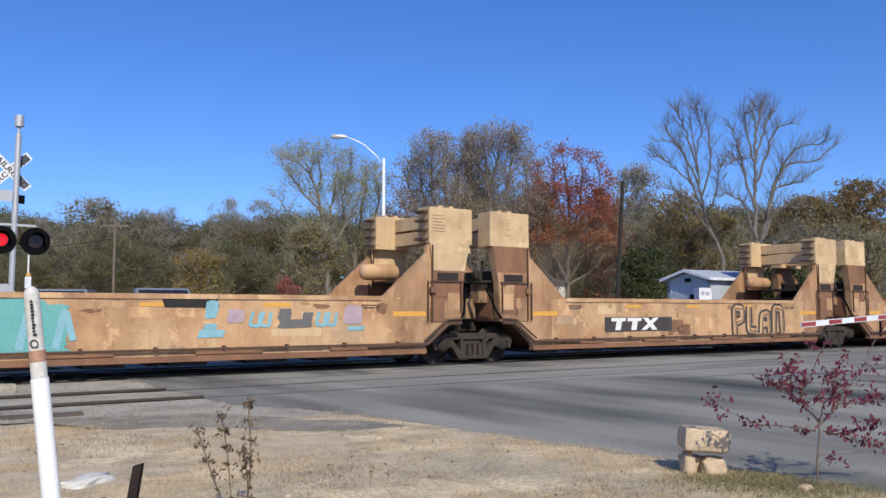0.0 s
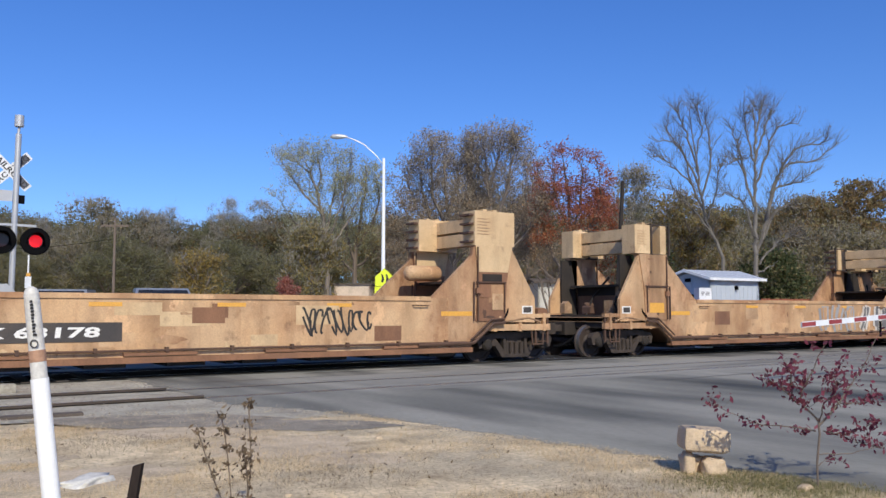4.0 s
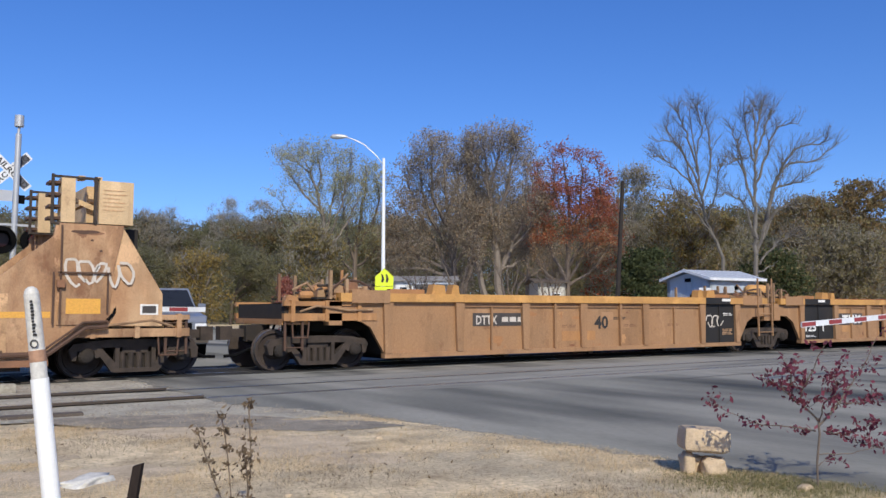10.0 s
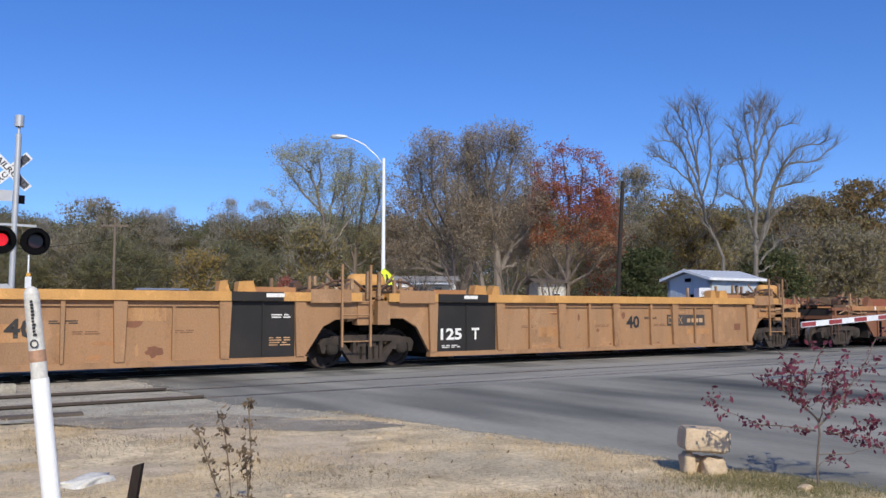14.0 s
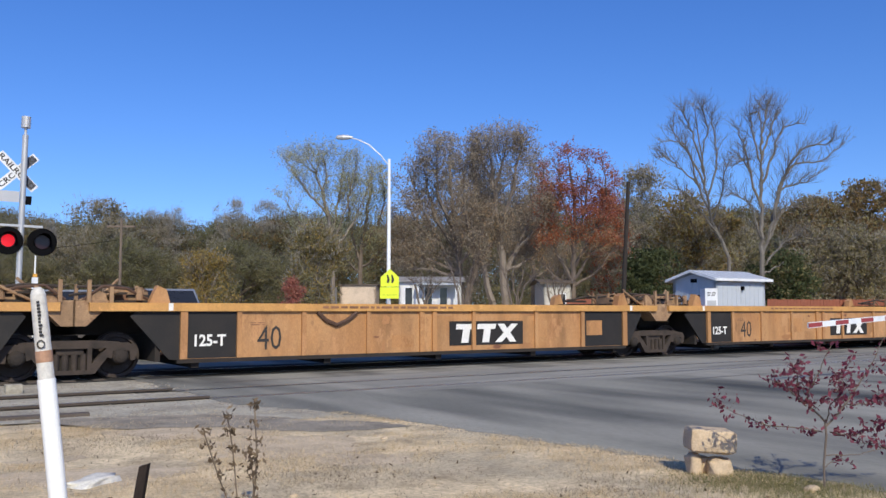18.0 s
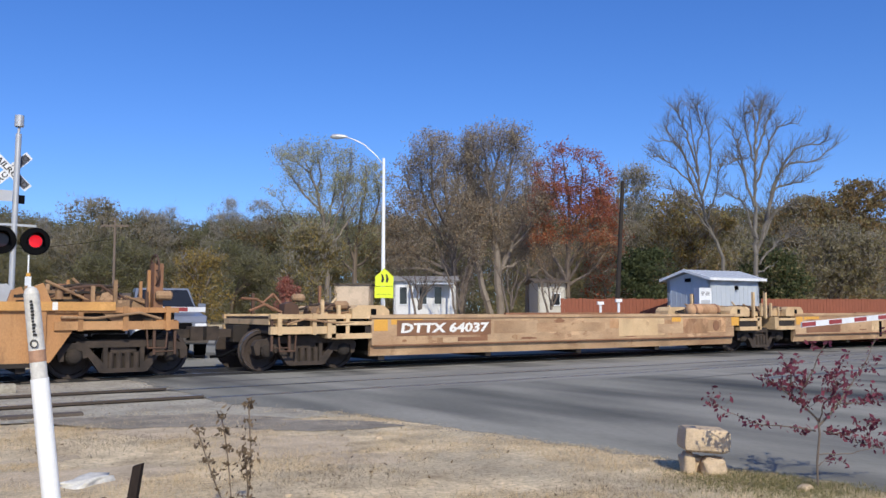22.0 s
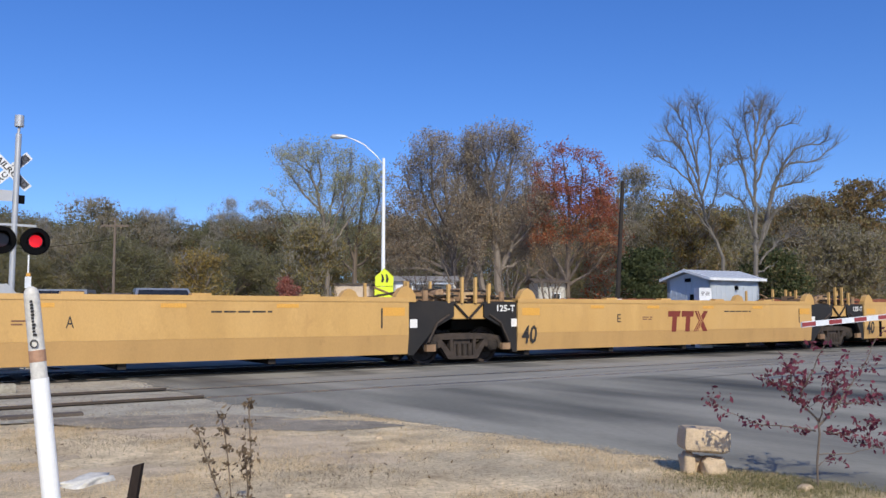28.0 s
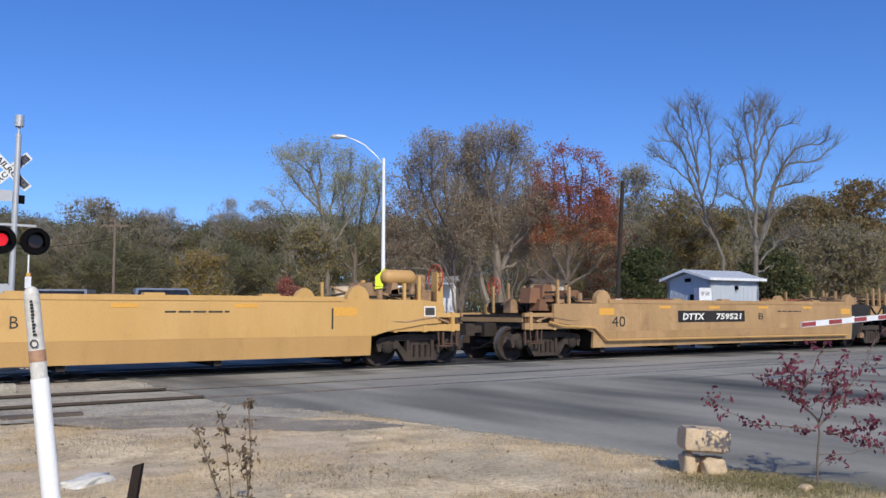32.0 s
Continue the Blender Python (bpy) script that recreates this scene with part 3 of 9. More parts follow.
def make_truck(name="rail_truck", axle=0.90, r=0.44):
    """A two-axle truck, at the middle of its bolster, on the rails."""
    t = empty(name)
    for side in (-1, 1):
        y0, y1 = sorted((side * 1.02, side * 1.20))
        bm = B()
        prism(bm, [(-1.0, 0.60), (1.0, 0.60), (0.86, 0.72), (0.4, 0.75), (-0.4, 0.75), (-0.86, 0.72)], y0, y1)
        for w in (-1, 1):
            prism(bm, [(w * q, z) for q, z in ((0.72, 0.62), (0.92, 0.70), (1.14, 0.67), (1.22, 0.56), (1.16, 0.36), (1.08, 0.36), (1.06, 0.54), (0.76, 0.54), (0.74, 0.40), (0.66, 0.42))][::w], y0 + 0.002, y1 - 0.002)
            prism(bm, [(w * q, z) for q, z in ((0.78, 0.60), (0.66, 0.62), (0.30, 0.22), (0.34, 0.13), (0.44, 0.13))][::w], y0 + 0.004, y1 - 0.004)
            prism(bm, [(w * q, z) for q, z in ((0.30, 0.20), (0.38, 0.20), (0.38, 0.62), (0.30, 0.62))][::w], y0 + 0.006, y1 - 0.006)
        prism(bm, [(-0.40, 0.12), (0.40, 0.12), (0.42, 0.20), (-0.42, 0.20)], y0 + 0.001, y1 - 0.001)
        sf = part("side_frame", bm, M["truck"], t, bevel=0.012)
        # a dark plate gives the opening its shade by colour
        part("spring_plate", box(B(), -0.3, 0.3, min(side * 1.06, side * 1.08), max(side * 1.06, side * 1.08), 0.2, 0.52), M["under"], sf, "dark plate as the shade behind the springs")
        for i in range(4):
            x = -0.24 + 0.16 * i
            bm = B()
            cyl(bm, (x, side * 1.13, 0.2), (x, side * 1.13, 0.5), 0.058, seg=9)
            part("spring", bm, M["truck"], sf)
        for x in (-axle, axle):
            bm = B()
            lathe(bm, [(side * 1.0, 0.15), (side * 1.20, 0.15), (side * 1.25, 0.11), (side * 1.27, 0.05)], "y", 12, (x, 0, r))
            part("bearing_cap", bm, M["under"], sf)
    bm = B()
    box(bm, -0.24, 0.24, -1.14, 1.14, 0.48, 0.68)
    lathe(bm, [(0.66, 0.36), (0.82, 0.34)], "z", 16)
    part("bolster", bm, M["truck"], t, bevel=0.02)
    bm = B()
    pipe(bm, [(-0.5, -0.9, 0.42), (-0.35, -0.3, 0.4), (0.35, 0.3, 0.4), (0.5, 0.9, 0.42)], 0.05)
    part("brake_beam", bm, M["under"], t)
    for k, x in enumerate((-axle, axle)):
        bm = B()
        cyl(bm, (0, -1.1, 0), (0, 1.1, 0), 0.075, seg=10)
        ws = part("axle", bm, M["wheel"], t)
        ws.location = (x, 0, r)
        for side in (-1, 1):
            bm = B()
            y = side * 0.7175
            o = side
            lathe(bm, [(y - o * 0.05, r + 0.028), (y - o * 0.02, r + 0.026), (y, r), (y + o * 0.1, r - 0.006), (y + o * 0.1, r - 0.07), (y + o * 0.05, r - 0.09),
                       (y + o * 0.03, 0.2), (y + o * 0.09, 0.13), (y + o * 0.1, 0.08)], "y", 24)
            # lightening marks that show the turning
            w = part("wheel", bm, M["wheel"], ws)
            bm = B()
            lathe(bm, [(y + o * 0.002, r + 0.003), (y + o * 0.098, r - 0.003)], "y", 24, (0, 0, 0), False)
            part("tread", bm, M["tread"], w, "bright running tread")
            bm = B()
            for i in range(3):
                a = 2 * math.pi * i / 3
                box(bm, 0.24 * math.cos(a) - 0.03, 0.24 * math.cos(a) + 0.03, y + o * 0.03 - 0.012, y + o * 0.03 + 0.012, 0.24 * math.sin(a) - 0.03, 0.24 * math.sin(a) + 0.03)
            part("wheel_mark", bm, M["truck"], w)
    return tagged(t, "dusty cast steel freight truck with two axles", "rail truck", "trucks under the train")


# --- car bodies; x runs from the front pivot (0) to the rear pivot (P) ---


def bulkhead_unit(P, style, front_end=False, rear_end=False):
    u = empty("bulkhead_well_car")
    side = M["tan"]
    # long side plates with their raised ends
    mid = [(2.3, 0.36), (P - 2.3, 0.36), (P - 2.3, 1.6), (2.3, 1.6)]
    slab("side_plate", mid, side, u, -1.5, -1.40)
    slab("end_side_plate", [(2.3, 0.36), (2.3, 1.6), (2.78, 1.6), (1.58, 2.66), (1.55, 2.86), (0.40, 2.86), (0.56, 1.9), (0.62, 1.02), (0.98, 1.0), (1.62, 0.46), (1.62, 0.36)][::-1], M["tan_end"], u, -1.502, -1.40, "grimy tan raised end of the side")
    slab("end_side_plate", [(P - q, z) for q, z in ((2.3, 0.36), (2.3, 1.6), (2.78, 1.6), (1.58, 2.66), (1.55, 2.86), (0.40, 2.86), (0.56, 1.9), (0.62, 1.02), (0.98, 1.0), (1.62, 0.46), (1.62, 0.36))], M["tan_end"], u, -1.502, -1.40, "grimy tan raised end of the side")
    slab("bottom_chord", [(1.62, 0.30), (P - 1.62, 0.30), (P - 1.62, 0.42), (1.62, 0.42)], M["tan_dark"], u, -1.56, -1.38, bevel=0.015)
    slab("top_chord", [(2.8, 1.53), (P - 2.8, 1.53), (P - 2.8, 1.63), (2.8, 1.63)], side, u, -1.53, -1.36, bevel=0.012)
    # floor pieces that hang below the sill
    for i in range(8):
        x = 2.2 + i * (P - 4.6) / 7
        part("floor_bracket", box(B(), x - 0.4, x + 0.35, -1.45, 1.45, 0.22, 0.31), M["under"], u)
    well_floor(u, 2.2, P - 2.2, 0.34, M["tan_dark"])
    for i in range(4):
        x = 3.4 + i * (P - 6.8) / 3
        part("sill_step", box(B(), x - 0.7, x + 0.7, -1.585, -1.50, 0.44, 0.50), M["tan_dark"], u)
    for e, w in ((0.0, 1), (P, -1)):
        def X(a, b):
            return sorted((e + w * a, e + w * b))
        for s in (-1, 1):
            y0, y1 = sorted((s * 1.52, s * 1.02))
            if style == "frame":
                hd = part("bulkhead_head", box(B(), *X(0.20, 0.82), y0, y1, 2.92, 3.74), M["head"], u, "cream tan bulkhead box", bevel=0.025)
                part("head_post", box(B(), *X(1.24, 1.48), y0, y1 - 0.15, 2.92, 3.74), M["head"], hd, "tan guide post", bevel=0.015)
                for za in (2.88, 3.74):
                    part("head_rail", box(B(), *X(0.80, 1.64), y0 + 0.02, y0 + 0.08, za, za + 0.045), M["truck"], hd, "dark rusty rail")
                for q in (0.86, 1.60):
                    part("head_rail", box(B(), *X(q, q + 0.05), y0 - 0.01, y0 + 0.05, 2.88, 3.80), M["truck"], hd, "dark rusty rail")
                part("head_brace", prism(B(), [(e + w * q, z) for q, z in ((0.84, 3.2), (1.26, 3.36), (1.26, 3.46), (0.84, 3.3))][::w], y1 - 0.12, y1 - 0.06), M["head"], hd)
            else:
                hd = part("bulkhead_head", box(B(), *X(0.28, 1.52), y0, y1, 2.9, 3.76), M["head"], u, "cream tan bulkhead box", bevel=0.025)
            a, b = X(1.52, 1.66) if style != "frame" else X(1.48, 1.68)
            for k in range(4):
                z = 2.97 + 0.22 * k
                part("guide_fin", box(B(), a, b, y0 + 0.05, y1 - 0.05, z, z + 0.05), M["rustbar"], hd, "rusty guide fin")
            a, b = X(0.75, 1.05)
            for k in range(2):
                part("head_lug", box(B(), a + 0.3 * k - 0.12, a + 0.3 * k, s * 1.3 - 0.1, s * 1.3 + 0.1, 3.74, 3.82), M["head"], hd)
            a, b = X(0.24, 0.80) if style == "frame" else X(0.5, 1.5)
            yy = s * 1.524 - (0.002 if s < 0 else 0)
            bm = B()
            rnd = random.Random(int(e) + s)
            for k in range(6):
                z = 3.55 - 0.075 * k
                prism(bm, [(a + 0.05, z), (a + rnd.uniform(0.3, 0.5), z), (a + rnd.uniform(0.3, 0.5), z + 0.02), (a + 0.05, z + 0.02)], yy - 0.002, yy + 0.002)
            tagged(part("stencil", bm, M["tan"], hd), kind="stuff")
            # leg: proud post down to the sill
            y0, y1 = sorted((s * 1.53, s * 1.30))
            leg = [(e + w * q, z) for q, z in ((0.60, 1.04), (1.50, 1.04), (1.42, 2.0), (1.50, 2.9), (0.36, 2.9), (0.54, 2.0))][::w]
            lg = part("leg", prism(B(), leg, y0, y1), M["tan_end"] if (w > 0 or style == "frame") else M["tan_dark"], u, "weathered tan bulkhead leg", bevel=0.015)
            if style != "frame":
                top = [(e + w * q, z) for q, z in ((0.50, 2.25), (1.44, 2.25), (1.50, 2.9), (0.36, 2.9))][::w]
                part("upper_leg", prism(B(), top, y0 - 0.006, y1 + 0.006), M["head"] if w < 0 else M["tan_dark"], lg, "cream tan upper leg" if w < 0 else "rusty brown upper leg", bevel=0.01)
                if s < 0:
                    # welded repair plates and a stained foot on the leg
                    for j, (qa, qb, za, zb) in enumerate(((0.66, 1.0, 1.32, 1.72), (1.04, 1.38, 1.62, 1.94), (0.7, 1.3, 2.02, 2.2))):
                        part("repair_plate", box(B(), *X(qa, qb), y0 - 0.014, y0 - 0.001, za, zb), (M["tan"], M["tan_dark"], M["under"])[j], lg, bevel=0.004)
            a, b = X(0.58, 1.5)
            part("leg_rail", box(B(), a, b, y0 - 0.05, y0 - 0.015, 1.98, 2.01), M["rustbar"], lg)
            for q, za, zb in ((1.44, 1.05, 2.86), (1.56, 1.05, 2.0), (0.62, 1.25, 2.0)):
                a, b = X(q, q + 0.028)
                part("leg_bar", box(B(), a, b, y0 - 0.05, y0 - 0.015, za, zb), M["rustbar"], lg)
            part("leg_latch", box(B(), *X(1.38, 1.52), y0 - 0.08, y0 - 0.01, 1.72, 1.86), M["tan_dark"], lg, bevel=0.015)
        # beams across the car
        a, b = X(0.55, 0.95)
        for z0, z1 in ((2.98, 3.30), (3.36, 3.68)):
            part("cross_beam", box(B(), a, b, -1.02, 1.02, z0, z1), M["head"], u, "tan bulkhead cross beam", bevel=0.02)
        a, b = X(0.62, 0.8)
        part("end_plate", box(B(), a, b, -1.4, 1.4, 1.02, 1.75), M["tan_dark"], u)
        if style == "frame":
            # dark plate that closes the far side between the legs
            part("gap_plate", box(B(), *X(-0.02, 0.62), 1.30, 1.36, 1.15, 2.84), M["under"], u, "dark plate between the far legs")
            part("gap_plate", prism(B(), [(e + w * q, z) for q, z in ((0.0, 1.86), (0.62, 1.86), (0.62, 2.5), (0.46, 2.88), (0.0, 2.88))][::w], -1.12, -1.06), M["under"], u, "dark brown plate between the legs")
            part("hub_bar", lathe(B(), [(-1.15, 0.05), (-0.5, 0.05), (-0.5, 0.13), (-0.38, 0.13), (-0.38, 0.04)], "y", 10, (e + w * 1.5, 0, 2.16)), M["gear"], u)
            part("end_wall", box(B(), a, b, -1.28, 1.28, 1.75, 2.02), M["under"], u)
        elif w > 0:
            part("end_wall", box(B(), a, b, -1.28, 1.28, 1.75, 2.3), M["under"], u)
        slope = [(e + w * q, z) for q, z in ((0.8, 1.6), (0.9, 1.7), (2.3, 0.42), (2.2, 0.34))][::w]
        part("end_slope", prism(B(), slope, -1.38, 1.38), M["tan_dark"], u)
        part("walkway", box(B(), *X(0.25, 1.4), -1.2, 1.2, 2.0, 2.06), M["under"], u)
        bm = B()
        pipe(bm, [(e + w * 0.3, -0.8, 1.1), (e + w * 0.2, -0.7, 1.5), (e + w * 0.5, -0.6, 1.9), (e + w * 1.0, -0.4, 2.15)], 0.035)
        part("brake_pipe", bm, M["under"], u)
        bm = B()
        pipe(bm, [(e + w * 0.15, 0.5, 1.0), (e + w * 0.4, 0.4, 1.7), (e + w * 0.9, 0.2, 2.3)], 0.035)
        part("brake_pipe", bm, M["under"], u)
        part("centre_sill", box(B(), *X(-0.15, 2.2), -0.35, 0.35, 0.78, 1.06), M["under"], u)
        bm = B()
        pipe(bm, [(e + w * 0.62, -1.57, 1.0), (e + w * 1.0, -1.57, 0.98), (e + w * 1.62, -1.6, 0.52), (e + w * 3.2, -1.6, 0.50)], 0.038)
        pipe(bm, [(e + w * 0.62, -1.57, 1.1), (e + w * 1.05, -1.57, 1.08), (e + w * 1.7, -1.6, 0.60)], 0.024)
        part("air_pipe", bm, M["rustbar"], u)
        bm = B()
        pipe(bm, [(e + w * 0.62, -1.54, 1.12), (e + w * 0.5, -1.5, 1.25), (e + w * 0.4, -1.4, 1.6), (e + w * 0.3, -1.3, 1.85)], 0.03)
        part("air_hose", bm, M["lampblack"], u)
        plate("tape", *X(1.6, 2.5), 1.17, 1.28, -1.505, M["amber"], u, "amber reflective tape")
    for e, w, end in ((0.0, 1, front_end), (P, -1, rear_end)):
        if end:
            # outer ends flare down to a platform
            slab("end_flare", [(e + w * q, z) for q, z in ((0.66, 1.02), (-0.4, 1.0), (-0.4, 1.62), (0.36, 2.86), (0.66, 2.86))][::w], M["tan"], u, -1.495, -1.40)
            plate("data_panel", *sorted((e - w * 0.32, e + w * 0.02)), 1.22, 1.42, -1.499, M["white"], u, "white framed data panel")
            plate("data_panel", *sorted((e - w * 0.28, e - w * 0.02)), 1.25, 1.39, -1.503, M["plate"], u)
            part("end_deck", box(B(), *sorted((e + w * 0.5, e - w * 0.95)), -1.35, 1.35, 0.98, 1.1), M["gear"], u)
    if style != "frame":
        tank(u, P - 2.15, P - 1.05, 0.7, 2.28, 0.21, M["tan"])
    for x in (P * 0.34, P * 0.5, P * 0.66):
        plate("tape", x - 0.3, x + 0.3, 1.38, 1.46, -1.505, M["amber"], u, "amber reflective tape")
    # clamps of the sill pipe, steps and grab irons near the ends
    for i in range(9):
        x = 2.4 + i * (P - 4.8) / 8
        part("pipe_clamp", box(B(), x - 0.03, x + 0.03, -1.605, -1.50, 0.50, 0.60), M["rustbar"], u)
    for x in (2.9, P - 3.3):
        bm = B()
        pipe(bm, [(x, -1.5, 1.42), (x, -1.57, 1.42), (x + 0.4, -1.57, 1.42), (x + 0.4, -1.5, 1.42)], 0.014)
        part("grab_iron", bm, M["rustbar"], u)
    for e, w in ((0.0, 1), (P, -1)):
        for q, za, zb, y in ((0.34, 1.5, 1.98, -0.95), (0.12, 1.1, 1.6, -0.7)):
            a, b = sorted((e + w * q, e + w * (q + 0.3)))
            part("brake_rigging", box(B(), a, b, y, y + 0.35, za, zb), M["gear"], u, bevel=0.03)
        bm = B()
        cyl(bm, (e + w * 0.25, -1.15, 2.05), (e + w * 0.5, -0.9, 2.55), 0.035, seg=7)
        part("lever", bm, M["under"], u)
        bm = B()
        lathe(bm, [(-1.02, 0.02), (-1.0, 0.12), (-0.9, 0.13), (-0.88, 0.03)], "y", 12, (e + w * 0.3, 0, 2.2))
        part("valve", bm, M["under"], u)
    bm = B()
    pipe(bm, [(1.8, -1.58, 0.54), (P - 1.8, -1.58, 0.54)], 0.026)
    part("side_pipe", bm, M["rustbar"], u)
    return u


def ribbed_unit(P, rear_end, front_end):
    """Ochre well car with a heavy top chord and posts, black end panels."""
    u = empty("ribbed_well_car")
    o = M["ochre_worn"]
    f0 = 0.35
    r0 = P - 0.35
    poly = [(f0, 1.12), (0.80, 1.12), (1.16, 0.92), (1.56, 0.26), (P - 1.72, 0.26), (P - 1.25, 0.95), (P - 0.95, 1.1), (r0, 1.12), (r0, 1.6), (f0, 1.6)]
    slab("side_plate", poly, o, u, -1.43, -1.34)
    slab("top_chord", [(f0, 1.50), (r0, 1.50), (r0, 1.69), (f0, 1.69)], M["orange_top"], u, -1.545, -1.28, "ochre top chord", 0.02)
    slab("bottom_chord", [(1.5, 0.22), (P - 1.66, 0.22), (P - 1.66, 0.33), (1.5, 0.33)], o, u, -1.49, -1.32, bevel=0.012)
    slab("inner_ledge", [(3.5, 1.385), (P - 3.4, 1.385), (P - 3.4, 1.415), (3.5, 1.415)], o, u, -1.475, -1.43, far=False)
    posts = [1.50, 3.50, 5.55, 6.6, 7.55, 9.0, 9.95, P - 3.55, P - 1.90]
    for i, x in enumerate(posts):
        w = 0.17 if i in (0, 1, 2, 4, 6, 7, 8) else 0.05
        slab("side_post", [(x, 0.33), (x + w, 0.33), (x + w * 1.25, 1.5), (x - w * 0.25, 1.5)], o, u, -1.515, -1.43, bevel=0.01)
    for x in (4.53, (6.5 + P) / 2):
        slab("side_post", [(x, 0.33), (x + 0.05, 0.33), (x + 0.05, 1.38), (x, 1.38)], o, u, -1.5, -1.4305, bevel=0.008, far=False)
    for a, b in ((1.69, 3.47), (P - 3.36, P - 1.92)):
        if front_end and a < 4 or rear_end and a > 4:
            continue
        pl = plate("end_panel", a, b, 0.335, 1.495, -1.44, M["black"], u, "black painted end panel")
        plate("chord_panel", a, b - 0.3, 1.50, 1.69, -1.549, M["black"], u, "black painted chord")
        part("panel_rib", box(B(), (a + b) / 2 - 0.02, (a + b) / 2 + 0.02, -1.47, -1.44, 0.34, 1.48), M["black"], u)
        plate("data_plate", a + 0.75, a + 1.15, 1.58, 1.66, -1.553, M["white"], u, "white data plate")
    well_floor(u, 1.9, P - 1.9, 0.26, M["under"])
    for e, w in ((0.0, 1), (P, -1)):
        def X(a, b):
            return sorted((e + w * a, e + w * b))
        part("end_platform", box(B(), *X(0.1, 1.6), -1.3, 1.3, 1.2, 1.32), M["under"], u)
        part("end_wall", box(B(), *X(1.55, 1.65), -1.34, 1.34, 0.3, 1.5), M["under"], u)
        part("centre_sill", box(B(), *X(-0.2, 1.6), -0.4, 0.4, 0.82, 1.2), M["under"], u)
        part("end_bracket", box(B(), *X(0.1, 0.42), -1.46, -1.2, 0.98, 1.52), o, u, bevel=0.02)
        part("cover", box(B(), *X(0.55, 1.1), -1.3, -0.75, 1.32, 1.78), o, u, bevel=0.03)
        part("chord_guard", box(B(), *X(0.62, 1.6), -1.5485, -1.30, 1.47, 1.76), o, u, "raised ochre guard plate", bevel=0.02)
        part("top_beam", box(B(), *X(1.8, 2.75), -1.2, -1.05, 1.69, 1.80), M["rust_top"], u)
        for qa, qb in ((2.8, 3.2), (3.36, 3.6)):
            part("chord_pad", prism(B(), [(e + w * q, z) for q, z in ((qa, 1.69), (qb, 1.69), (qb - 0.03, 1.9), (qa + 0.06, 1.92))][::w], -1.45, -1.2), M["orange_top"], u, bevel=0.02)
        end_gear(u, e + w * 0.0, w, 1.55, M["gear"], 7 + w)
    bm = B()
    for x in (P - 0.85, P - 0.14):
        box(bm, x - 0.022, x + 0.022, -1.575, -1.53, 0.5, 2.32)
    for z in (0.62, 1.2, 1.5):
        cyl(bm, (P - 0.85, -1.55, z), (P - 0.14, -1.55, z), 0.016, seg=5)
    part("ladder", bm, o, u)
    tank(u, P - 0.3, P + 0.66, -0.75, 1.93, 0.23, M["orange_top"])
    for k, (xa, xb, za, zb) in enumerate(((-0.45, -0.1, 1.3, 1.72), (-0.1, 0.3, 1.42, 1.75), (0.34, 0.62, 1.25, 1.74), (-0.62, -0.38, 1.05, 1.4), (0.05, 0.28, 1.0, 1.42))):
        part("casting", prism(B(), [(P + xa, za), (P + xb, za + 0.03), (P + xb - 0.03, zb), (P + xa + 0.05, zb)], -1.35 + 0.1 * (k % 3), -1.0 + 0.1 * (k % 3)), o if k % 2 else M["gear"], u, bevel=0.03)
    for x in (4.3, 6.9, 9.2, 11.0):
        text_bars(u, x, x + 0.5, 0.9, 2, M["tan_dark"], -1.436, 0.02, int(x * 7))
    return u


